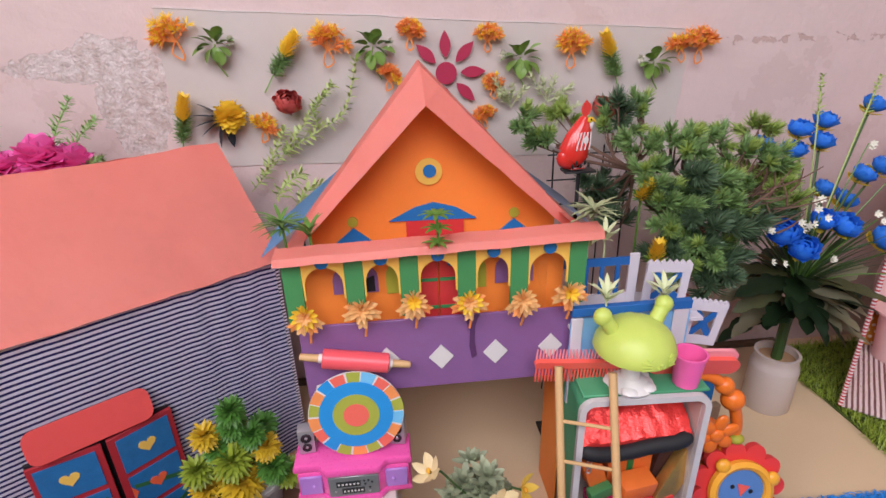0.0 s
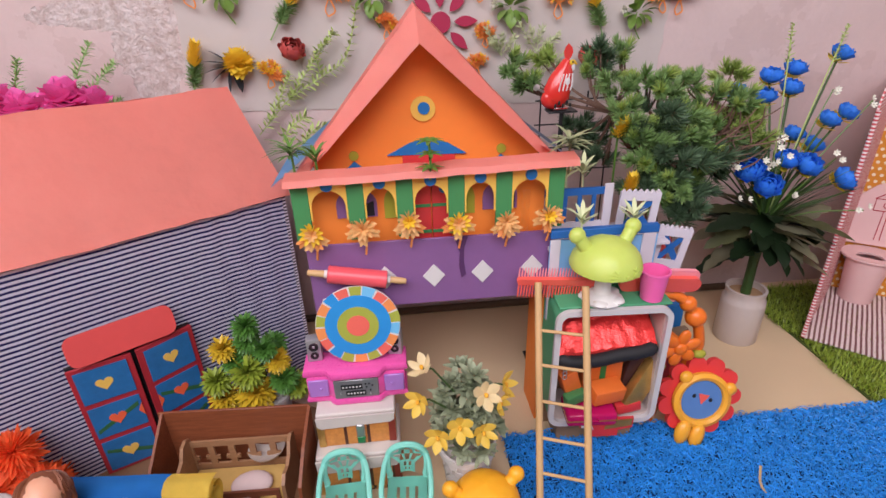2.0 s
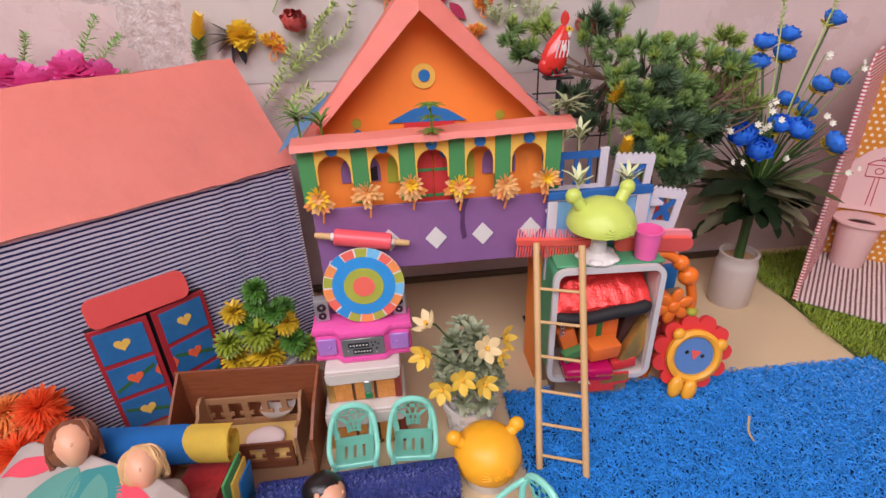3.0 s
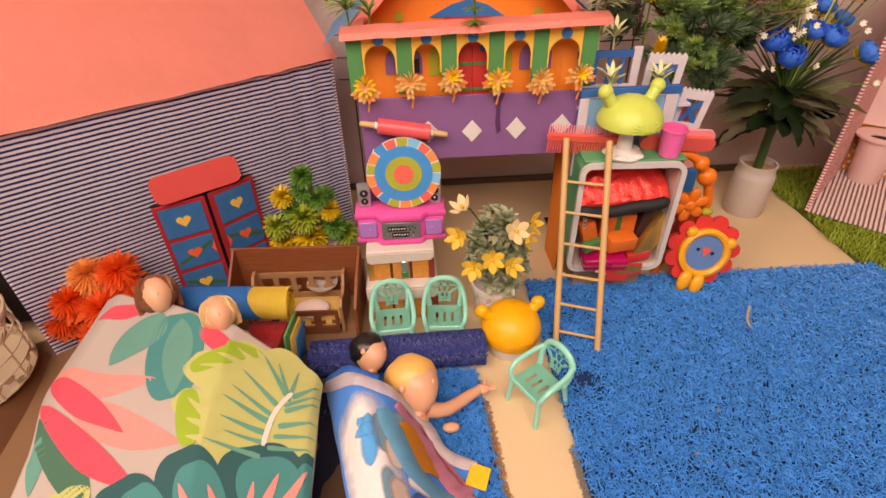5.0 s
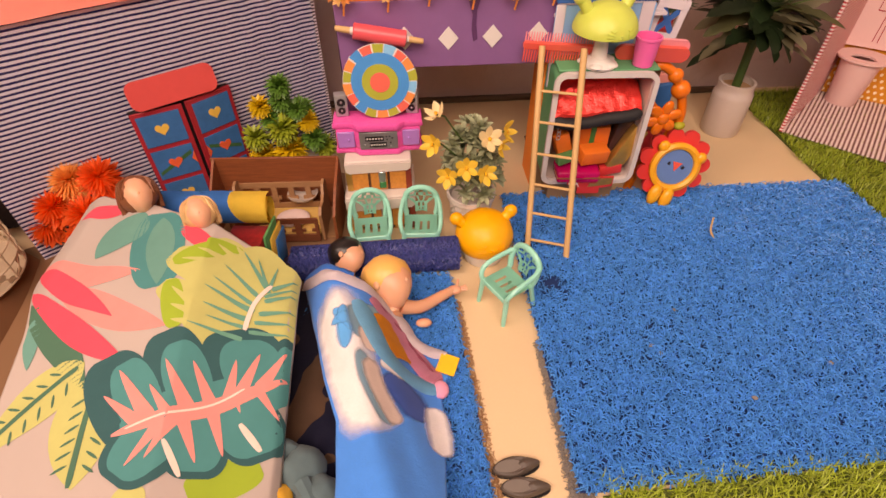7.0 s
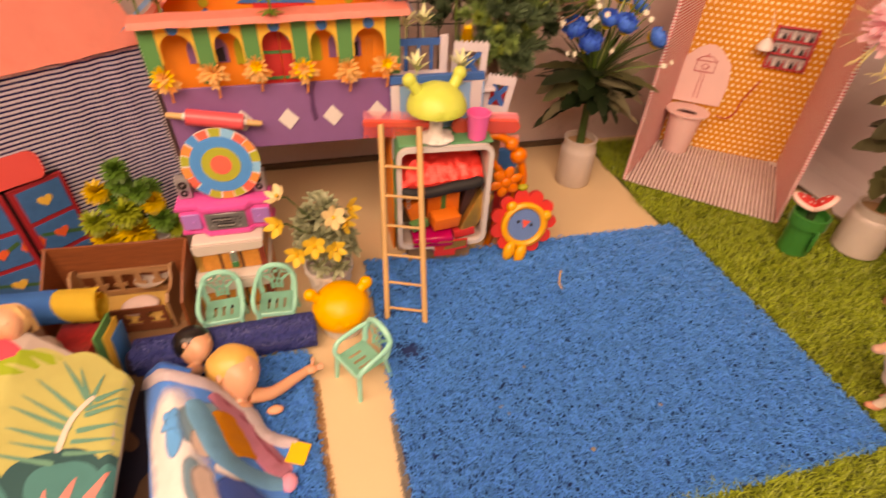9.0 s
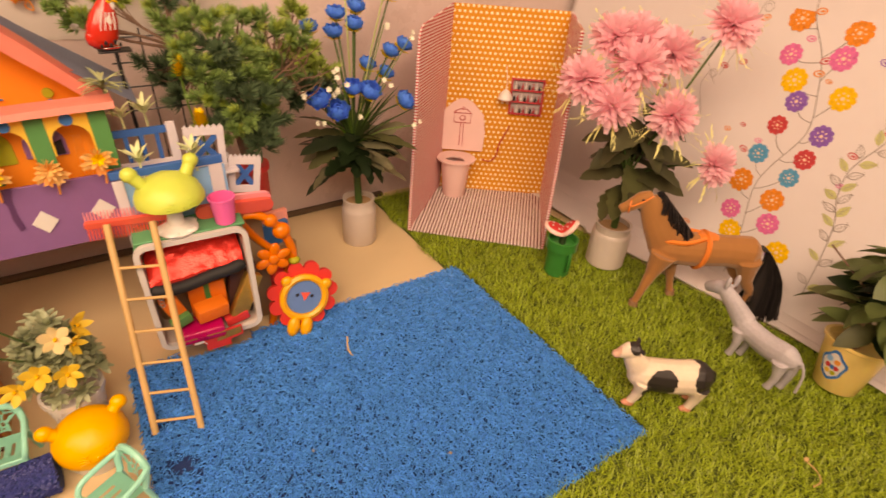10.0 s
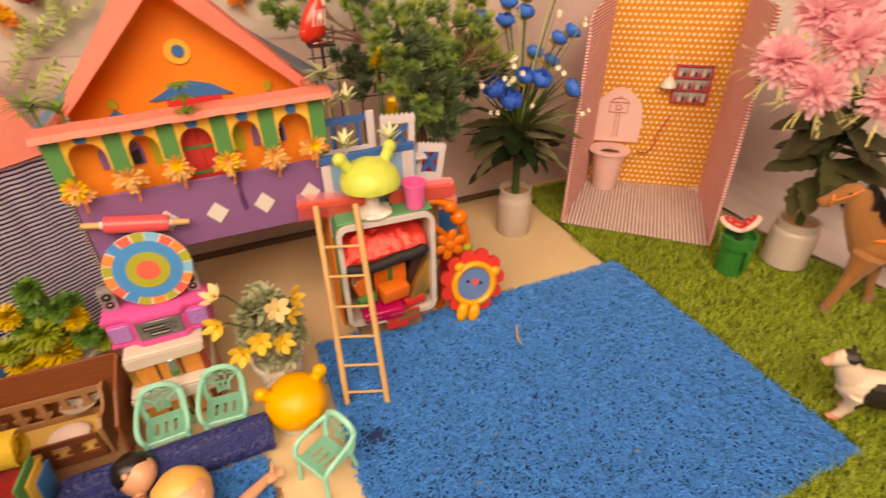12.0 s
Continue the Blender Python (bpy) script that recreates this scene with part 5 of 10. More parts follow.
tube(zipm, [(-0.056, -0.029, 0.010), (-0.057, -0.031, 0.004), (-0.056, -0.031, -0.004)], 0.0012, 5)
for k in range(3):
    tube(zipm, [(-0.056 + 0.0026 * math.cos(t), -0.032, -0.008 - 0.0065 * k + 0.004 * math.sin(t)) for t in np.linspace(0, 6.283, 9)], 0.0008, 4)
part("zip_pull", zipm, STEEL, pouch)

ORNGIFT = plain("orange_gift_paper", (0.80, 0.17, 0.025), 0.5, 60, 0.12, 0.3)
RIBBON = plain("green_ribbon", (0.03, 0.20, 0.05), 0.4, 60, 0.2)
MAGENTA = plain("magenta_gloss", (0.48, 0.008, 0.10), 0.22, 60, 0.15, 0.2)
GREENGIFT = plain("green_gift_paper", (0.06, 0.22, 0.07), 0.5, 60, 0.15)


def packet(name, at, size, rot, m_, label, cat="gift box", bow=False, bev=0.002):
    t = thing(name, label, cat, at, 0)
    t.matrix_basis = pose(*at, *rot)
    x, y, z = (s / 2 for s in size)
    part("body", slab(B(), -x, x, -y, y, 0, 2 * z, bev, seg=2), m_, t)
    if bow:
        part("band", slab(B(), -0.004, 0.004, -y - 0.0006, y + 0.0006, -0.0004, 2 * z + 0.0006), RIBBON, t)
        bm = B()
        for s in (-1, 1):
            for k in (0.3, 1.0):
                leaf(bm, aim((0, 0, 2 * z), (s, k * 0.8 - 0.6, 0.7)), 0.017, 0.009, 0.5, 0.2)
        bmesh.ops.solidify(bm, geom=bm.faces[:], thickness=0.0008)
        part("bow", bm, RIBBON, t)
    return t


packet("gift_box", (0.598, 0.800, 0.0965), (0.046, 0.026, 0.024), (8, 2, 10), ORNGIFT, "orange wrapped toy gift box in the cabinet")
packet("gift_box", (0.601, 0.828, 0.070), (0.054, 0.022, 0.074), (0, 0, -5), ORNGIFT, "orange wrapped toy gift with a green bow", bow=True)
packet("gift_box", (0.554, 0.812, 0.108), (0.024, 0.022, 0.036), (0, -18, 10), ORNGIFT, "small orange packet leaning in the cabinet")
packet("gift_box", (0.556, 0.797, 0.097), (0.030, 0.014, 0.016), (0, -10, 14), GREENGIFT, "small green packet in the cabinet")
packet("candy_bar", (0.634, 0.799, 0.080), (0.026, 0.016, 0.076), (-8, 30, 0), GOLDF, "gold foil wrapped bar leaning in the cabinet", "candy bar")
packet("candy_bar", (0.643, 0.824, 0.070), (0.040, 0.020, 0.094), (0, 10, 0), plain("dark_brown_wrapper", (0.06, 0.025, 0.02), 0.35, 60, 0.3, 0.3), "dark brown packet leaning in the cabinet", "packet")
packet("gift_box", (0.634, 0.801, 0.071), (0.036, 0.020, 0.016), (0, -10, 0), RED, "small red packet in the cabinet")
case = thing("toy_suitcase", "shiny magenta toy suitcase lying in the cabinet", "toy suitcase", (0.577, 0.800, 0.068), -4)
part("shell", slab(B(), -0.034, 0.034, -0.024, 0.020, 0.0, 0.020, 0.004, seg=3), MAGENTA, case)
part("seam", slab(B(), -0.0345, 0.0345, -0.0246, 0.0, 0.0088, 0.0106), GOLDF, case)
part("handle", tube(B(), [(-0.006, -0.024, 0.014), (-0.006, -0.030, 0.015), (0.006, -0.030, 0.015), (0.006, -0.024, 0.014)], 0.0012, 6), MAGENTA, case)
tray = thing("card_bracket", "red and gold folded card tab hanging from the cabinet", "card tab", (0.590, 0.779, 0.0610), -3)
part("tab", sheet(B(), [(-0.030, 0.016), (-0.030, 0.002), (-0.016, 0.002), (-0.012, -0.004), (-0.012, -0.016), (0.024, -0.016), (0.024, -0.006), (0.044, -0.002), (0.044, 0.016), (0.020, 0.016), (0.016, 0.008), (0.008, 0.008), (0.004, 0.016)], 0.0, 0.003), RED, tray, "red notched card", smooth=False)
part("edge", sheet(B(), [(-0.028, 0.002), (-0.014, 0.002), (-0.010, -0.004), (-0.0105, -0.001), (-0.014, 0.006), (-0.028, 0.006)], -0.0006, -0.0002), WHITE, tray, "pale worn card edge", smooth=False)
part("edge", sheet(B(), [(0.004, -0.003), (0.042, 0.002), (0.042, 0.014), (0.022, 0.013), (0.017, 0.004), (0.006, 0.004)], -0.0006, -0.0002), GOLDF, tray, "gold foil strip", smooth=False)

# ---- comb, cup, lion mirror and ring toy ----
COMBRED = plain("coral_comb_plastic", (0.86, 0.12, 0.085), 0.3, 40, 0.05)
COMBPINK = plain("pink_comb_plastic", (0.86, 0.30, 0.34), 0.35, 40, 0.05)
comb = thing("hair_comb", "coral and pink wide-toothed hair comb on the cabinet", "comb", (0.476, 0.826, 0.0), 0)
comb.matrix_basis = pose(0.476, 0.836, 0.268, 12, 4.5, -2)
part("spine", sheet(B(), rounded(0.115, 0.0095, 0.0047, 5, 0.058, 0.0045), -0.003, 0.003), COMBRED, comb)
bm = sheet(B(), rounded(0.245 - 0.135, 0.023, 0.0112, 6, 0.190, 0.004), -0.005, 0.001)
part("handle", bm, COMBRED, comb)
part("handle_back", sheet(B(), rounded(0.062, 0.022, 0.0108, 6, 0.212, 0.013), 0.0015, 0.006), COMBPINK, comb, "pale pink handle back")
for i in range(30):
    x = 0.004 + i * 0.0038
    bm = B()
    tube(bm, [(x, 0, 0.002), (x, -0.003, -0.012 + 0.002 * math.sin(i)), (x, -0.005, -0.0195)], [0.0014, 0.0013, 0.0008], 5)
    part("tooth", bm, COMBRED, comb)
    bm = B()
    tube(bm, [(x, 0.004, 0.002), (x - 0.0008, 0.005, 0.013), (x - 0.001, 0.006, 0.0215)], [0.0014, 0.0012, 0.0007], 5)
    part("tooth", bm, COMBPINK, comb)

CUPPINK = plain("magenta_clear_plastic", (0.88, 0.14, 0.40), 0.25, 40, 0.05, 0.0)
cup = thing("toy_cup", "small magenta plastic cup on the cabinet", "cup", (0.6455, 0.808, 0.2485))
part("cup_body", lathe(B(), [(0.0130, 0), (0.0140, 0.001), (0.0172, 0.037), (0.0187, 0.038), (0.0187, 0.041), (0.0167, 0.041), (0.0127, 0.003), (0.0001, 0.003)], 28), CUPPINK, cup)

LIONRED = plain("lion_mane_red", (0.74, 0.05, 0.045), 0.35, 40, 0.05)
LIONYEL = plain("lion_yellow", (0.86, 0.40, 0.03), 0.35, 40, 0.05, sub=0.1)
LIONBLUE = plain("lion_blue_face", (0.10, 0.22, 0.48), 0.25, 60, 0.15)
lion = thing("lion_mirror", "plastic lion-shaped toy with a red mane and blue face", "plastic toy", (0.731, 0.793, 0.0085), 0)
lion.matrix_basis = pose(0.722, 0.786, 0.0085, -16, 18, -8) @ Matrix.Scale(1.06, 4)
bm = B()
mane = []
for i in range(110):
    t = 2 * math.pi * i / 110
    r = 0.045 + 0.0130 * abs(math.sin(t * 5.5)) ** 0.6
    mane.append((r * math.cos(t), 0.068 + r * math.sin(t)))
part("mane", sheet(bm, mane, 0.004, 0.012), LIONRED, lion, "scalloped red mane")
part("face", lathe(B(), [(0.0360, 0.0), (0.0395, 0.003), (0.0395, 0.009), (0.034, 0.0115), (0.0295, 0.009), (0.0285, 0.0045), (0.0001, 0.0045)], 36, (0, 0.004, 0.066), Matrix.Rotation(radians(90), 4, "X")), LIONYEL, lion)
disc = part("inner_disc", lathe(B(), [(0.0286, 0.0), (0.0284, 0.0012), (0.0001, 0.0014)], 32, (0, -0.0006, 0.066), Matrix.Rotation(radians(90), 4, "X")), LIONBLUE, lion, "printed blue disc")
part("nose", sheet(B(), [(-0.007, 0.074), (0.008, 0.075), (0.001, 0.060)], -0.0034, -0.0021), COMBRED, disc)
for s in (-1, 1):
    part("dot", blob(B(), (s * 0.012, -0.0024, 0.069), (0.0032, 0.0008, 0.0032), 1), BLACK, disc)
    part("ear", blob(B(), (s * 0.032, -0.002, 0.091), (0.0095, 0.006, 0.0095), 2), LIONYEL, lion)
    part("foot", blob(B(), (s * 0.0105, -0.005, 0.0165), (0.0105, 0.008, 0.0185), 2), LIONYEL, lion)

RINGOR = plain("orange_ring_plastic", (0.86, 0.19, 0.015), 0.35, 40, 0.05, sub=0.1)
ring = thing("ring_toy", "orange plastic ring rattle with a flower, leaning on the cabinet", "plastic toy", (0.735, 0.862, 0.160))
ring.matrix_basis = pose(0.722, 0.832, 0.158, 0, 0, 0)
bend = smooth_line([(-0.046, 0.006, 0.076), (-0.028, 0.002, 0.075), (-0.010, 0, 0.062), (0.006, 0, 0.040), (0.018, 0, 0.010), (0.021, 0, -0.018), (0.010, 0.006, -0.055), (-0.012, 0.010, -0.100), (-0.026, 0.012, -0.157)], 5)
part("ring", tube(B(), bend, 0.0072, 10), RINGOR, ring)
back_arc = smooth_line([(-0.046, 0.006, 0.076), (-0.050, 0.022, 0.062), (-0.040, 0.034, 0.036), (-0.022, 0.038, 0.006), (-0.002, 0.030, -0.016), (0.018, 0.006, -0.026)], 5)
part("ring", tube(B(), back_arc, 0.0066, 10), RINGOR, ring)
for x, z, r in ((-0.008, 0.061, 0.0115), (0.007, 0.038, 0.0145)):
    part("bead", blob(B(), (x, -0.001, z), (r, r * 0.9, r), 3), RINGOR, ring)
bm = B()
for k in range(6):
    t = 2 * math.pi * k / 6 + 0.3
    blob(bm, (-0.015 + 0.0175 * math.cos(t), -0.014, -0.003 + 0.0175 * math.sin(t)), (0.0125, 0.0048, 0.0088), 3, Matrix.Rotation(-t, 3, "Y"))
blob(bm, (-0.015, -0.0165, -0.003), (0.010, 0.005, 0.010), 2)
part("flower", bm, RINGOR, ring, "orange plastic flower")
part("leaf_bead", blob(B(), (0.021, -0.006, -0.022), (0.010, 0.008, 0.007), 2), OLIVE, ring, "green bead")
redtab = thing("card_stack", "stack of coloured card sheets behind the ring toy", "card", (0.72, 0.90, 0.0), 8)
for k, (m_, h) in enumerate(((RED, 0.09), (CARD, 0.125), (BLUE, 0.165), (CORAL, 0.18))):
    part("sheet", slab(B(), -0.045, 0.045 + 0.006 * (k % 2), 0.012 * k - 0.02, 0.012 * k - 0.0095, 0, h, 0.001), m_, redtab)

# ---- paper fences on the balcony ----
FENCEWHITE = plain("white_card_fence", (0.62, 0.58, 0.63), 0.6, 40, 0.06)
FENCEBLUE = plain("blue_card_fence", (0.015, 0.12, 0.40), 0.55, 40, 0.1)
balc = thing("paper_balcony", "white and blue paper balcony box beside the house", "paper balcony", (0.595, 0.850, 0.0))
part("front_panel", slab(B(), -0.073, 0.070, 0.0, 0.003, 0.200, 0.318, 0.0006), SKYBLUE, balc)
part("post", slab(B(), -0.073, -0.060, -0.003, -0.0004, 0.200, 0.320, 0.0006), FENCEWHITE, balc)
part("post", slab(B(), 0.048, 0.066, -0.003, -0.0004, 0.200, 0.322, 0.0006), FENCEWHITE, balc)
part("top_rail", slab(B(), -0.074, 0.068, -0.0045, 0.004, 0.3225, 0.3335, 0.0006), FENCEBLUE, balc, "blue paper rail")
part("deck", slab(B(), -0.072, 0.090, 0.0035, 0.075, 0.3000, 0.3040), FENCEWHITE, balc)
part("box", slab(B(), -0.066, 0.060, 0.010, 0.070, 0.0, 0.2995), CARD, balc)
fence = thing("paper_fence", "blue paper railing with white posts behind the balcony", "fence", (0.555, 0.895, 0.3045))
for x in (-0.056, 0.056):
    part("post", slab(B(), x - 0.006, x + 0.006, -0.002, 0.002, 0, 0.070, 0.0005), FENCEWHITE, fence)
part("top_rail", slab(B(), -0.050, 0.050, -0.0015, 0.0015, 0.056, 0.066), FENCEBLUE, fence)
part("bottom_rail", slab(B(), -0.050, 0.050, -0.0015, 0.0015, 0.0, 0.018), FENCEWHITE, fence)
for k in range(5):
    x = -0.044 + k * 0.0195
    part("picket", slab(B(), x, x + 0.0055, -0.001, 0.001, 0.0182, 0.0558), FENCEBLUE, fence)


def x_panel(at, w, h, rz, lean):
    f = thing("fence_panel", "white zigzag-topped fence panel with a blue cross", "fence panel", at, rz, "crossed fence panels")
    f.matrix_basis = pose(*at, 0, lean, rz)
    t = 0.010
    for x0 in (0, w - t):
        part("stile", slab(B(), x0, x0 + t, 0, 0.003, 0, h), FENCEWHITE, f)
    part("bottom_rail", slab(B(), t, w - t, 0.0002, 0.0028, 0, 0.012), FENCEWHITE, f)
    n = 7
    zig = [(0.0, h - 0.011), (0.0, h)]
    for k in range(n):
        zig += [(w * (k + 0.5) / n, h + 0.0045), (w * (k + 1) / n, h)]
    zig += [(w, h - 0.011)]
    part("top_rail", sheet(B(), zig, -0.0008, 0.0038), FENCEWHITE, f, smooth=False)
    for a, b in (((t, 0.012), (w - t, h - 0.011)), ((t, h - 0.011), (w - t, 0.012))):
        d = Vector((b[0] - a[0], b[1] - a[1])).normalized() * 0.0042
        part("brace", sheet(B(), [(a[0] + d.y, a[1] - d.x), (b[0] + d.y, b[1] - d.x), (b[0] - d.y, b[1] + d.x), (a[0] - d.y, a[1] + d.x)], 0.0009 if a[1] < b[1] else 0.0016, 0.0014 if a[1] < b[1] else 0.0021), FENCEBLUE, f, smooth=False)


x_panel((0.621, 0.885, 0.3045), 0.054, 0.060, -4, 3)
x_panel((0.667, 0.868, 0.262), 0.046, 0.058, -6, 9)
packet("card_prop", (0.690, 0.876, 0.0), (0.040, 0.012, 0.262), (0, 0, -6), CARD, "brown card strip that carries a fence panel", "card strip")


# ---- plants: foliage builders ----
# dark and light needle greens carry the crown's shade and highlights in their colour
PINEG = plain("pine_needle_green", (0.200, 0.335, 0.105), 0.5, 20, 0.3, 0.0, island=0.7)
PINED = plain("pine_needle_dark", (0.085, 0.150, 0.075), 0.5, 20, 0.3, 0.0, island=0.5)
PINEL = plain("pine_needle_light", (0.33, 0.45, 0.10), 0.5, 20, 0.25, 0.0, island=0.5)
TWIG = plain("brown_twig", (0.17, 0.095, 0.065), 0.75, 60, 0.3, 0.4)
LEAFD = plain("dark_leaf", (0.020, 0.045, 0.016), 0.45, 30, 0.3, 0.15, island=0.4)
LEAFO = plain("olive_leaf", (0.14, 0.15, 0.06), 0.5, 30, 0.25, 0.15, island=0.4)
LEAFM = plain("mid_green_leaf", (0.10, 0.22, 0.03), 0.45, 30, 0.25, 0.15, island=0.4)
LEAFP = plain("pale_green_leaf", (0.58, 0.64, 0.36), 0.5, 40, 0.2, 0.1, island=0.3)
ORFL = plain("orange_floret", (0.95, 0.40, 0.11), 0.55, 60, 0.2, 0.1, island=0.5, thin=0.35)
PEACH = plain("peach_floret", (0.90, 0.56, 0.22), 0.55, 60, 0.2, 0.1, island=0.4, thin=0.35)
YELFL = plain("yellow_floret", (0.96, 0.70, 0.05), 0.55, 60, 0.15, 0.1, island=0.3, thin=0.35)
ROSE = plain("rose_petal", (0.52, 0.085, 0.07), 0.5, 60, 0.2, 0.1, island=0.3)
BLUEP = plain("blue_petal", (0.045, 0.28, 0.90), 0.65, 60, 0.25, 0.15, island=0.35, thin=0.35)
PINKP = plain("pink_petal", (1.0, 0.68, 0.75), 0.6, 60, 0.06, 0.0, island=0.18, thin=0.52)
MAGP = plain("magenta_petal", (0.95, 0.20, 0.56), 0.5, 60, 0.15, 0.1, island=0.3, thin=0.35)
CREAM = plain("cream_blossom", (0.76, 0.75, 0.62), 0.5, 60, 0.1, 0.1)
FERN = plain("fern_green", (0.40, 0.50, 0.15), 0.5, 40, 0.25, 0.1, island=0.3)
REDOR = plain("red_orange_floret", (0.92, 0.16, 0.035), 0.6, 60, 0.25, 0.0, island=0.5, thin=0.5)


def tuft(bm, at, axis, n, length, width=0.0011, spread=1.25, mi=0, droop=0.0):
    """Bunch of thin needles fanning out from a point."""
    axis = Vector(axis).normalized()
    a = axis.orthogonal().normalized()
    b = axis.cross(a)
    at = Vector(at)
    for i in range(n):
        t, th = rnd.uniform(0, 6.283), spread * math.sqrt(rnd.random())
        d = (axis * math.cos(th) + (a * math.cos(t) + b * math.sin(t)) * math.sin(th)).normalized()
        L = length * rnd.uniform(0.75, 1.1)
        s = d.cross(Vector((rnd.uniform(-1, 1), rnd.uniform(-1, 1), rnd.uniform(-1, 1)))).normalized() * width
        p0, p1, p2 = at + d * 0.002, at + d * L * 0.6, at + d * L - Vector((0, 0, droop * L))
        v = [bm.verts.new(q) for q in (p0 - s * 0.7, p0 + s * 0.7, p1 + s, p2, p1 - s)]
        f = bm.faces.new(v)
        f.material_index = mi


def shoot(bm, at, axis, n, length, needle, width, mi=0, tip=None):
    """Short twig clothed with needles that stand off all round and close at the tip."""
    axis = Vector(axis).normalized()
    a = axis.orthogonal().normalized()
    b = axis.cross(a)
    at = Vector(at)
    for i in range(n):
        u, t = (i + rnd.random()) / n, rnd.uniform(0, 6.283)
        out = a * math.cos(t) + b * math.sin(t)
        d = (out * (1.0 - 0.75 * u ** 3) + axis * (0.45 + 0.65 * u)).normalized()
        p0 = at + axis * length * u
        s = d.cross(axis + Vector((rnd.uniform(-.6, .6), rnd.uniform(-.6, .6), rnd.uniform(-.6, .6)))).normalized() * width
        L = needle * rnd.uniform(0.8, 1.1)
        p1, p2 = p0 + d * L * 0.6, p0 + d * L + axis * 0.12 * L
        f = bm.faces.new([bm.verts.new(q) for q in (p0 - s * 0.8, p0 + s * 0.8, p1 + s, p2, p1 - s)])
        f.material_index = tip if tip is not None and u > 0.62 else mi


def fluffy(bm, at, axis, n, length, width, mi=0, spread=1.5, seg=3, curl=0.25, lo=0.0):
    """Bloom of many narrow petals in a dome."""
    base = aim(at, axis)
    for i in range(n):
        t, th = i * 2.39996, lo + (spread - lo) * math.sqrt((i + 0.5) / n)
        d = base.to_3x3() @ Vector((math.sin(th) * math.cos(t), math.cos(th), math.sin(th) * math.sin(t)))
        leaf(bm, aim(at, d, rnd.uniform(-0.5, 0.5)), length * rnd.uniform(0.85, 1.1), width, curl, 0.3, mi, seg, 0.25)


def clothed(bm, ctrl, nodes, length, width, mi=0, per=4, taper=0.5):
    """Thin stem with narrow leaves in whorls along it, shorter towards the tip."""
    line = smooth_line([Vector(p) for p in ctrl], max(2, nodes // max(1, len(ctrl) - 1)))
    tube(bm, line, 0.0011, 4, mi)
    for i in range(1, len(line)):
        u = i / (len(line) - 1)
        d = (line[i] - line[i - 1]).normalized()
        a = d.orthogonal().normalized()
        b = d.cross(a)
        for k in range(per):
            t = 2 * math.pi * k / per + i * 0.9 + rnd.uniform(-0.3, 0.3)
            way = d * rnd.uniform(0.5, 0.9) + a * math.cos(t) + b * math.sin(t)
            leaf(bm, aim(line[i], way, rnd.uniform(-0.6, 0.6)), length * (1 - taper * u) * rnd.uniform(0.75, 1.1), width, 0.15, 0.15, mi, 3)


ROSE_PETALS = {}


def rose_petals(parent, at, axis, r, material):
    """Ruffled many-petalled bloom: cupped petals in five rings round a point."""
    base = aim(at, axis)
    for k, (n, rad, top) in enumerate(((5, 1.0, 1.42), (5, 0.95, 1.02), (4, 0.84, 0.72), (4, 0.62, 0.46), (3, 0.40, 0.22))):
        for i in range(n):
            key = (material.name, round(r, 4), k, i % 3)
            if key not in ROSE_PETALS:
                bm = B()
                rows = []
                for a in range(6):
                    u = a / 5
                    th = 2.75 + (top - 2.75) * u
                    row = []
                    for b in range(7):
                        w = b / 3 - 1
                        az = w * math.pi / n * 1.25 * (0.75 + 0.25 * math.sin(math.pi * u))
                        ruff = 1 + (0.13 * u * u * math.sin(4.0 * w + i * 2.1 + k) + 0.08 * u ** 3 * math.sin(9.0 * w + 3 * i)) + 0.05 * (1 - abs(w)) + 0.10 * u ** 4
                        q = th + 0.16 * abs(w) ** 2 * u + 0.07 * u * math.sin(7 * w + i)
                        row.append(bm.verts.new((r * rad * ruff * math.sin(q) * math.sin(az), r * rad * ruff * math.cos(q) * 0.82, r * rad * ruff * math.sin(q) * math.cos(az))))
                    rows.append(row)
                for A, C in zip(rows, rows[1:]):
                    for b in range(6):
                        bm.faces.new((A[b], A[b + 1], C[b + 1], C[b]))
                ROSE_PETALS[key] = mesh_of("petal", bm, material)
            part("petal", ROSE_PETALS[key], None, parent, at=base @ Matrix.Rotation(2 * math.pi * (i + 0.45 * k) / n, 4, "Y"))


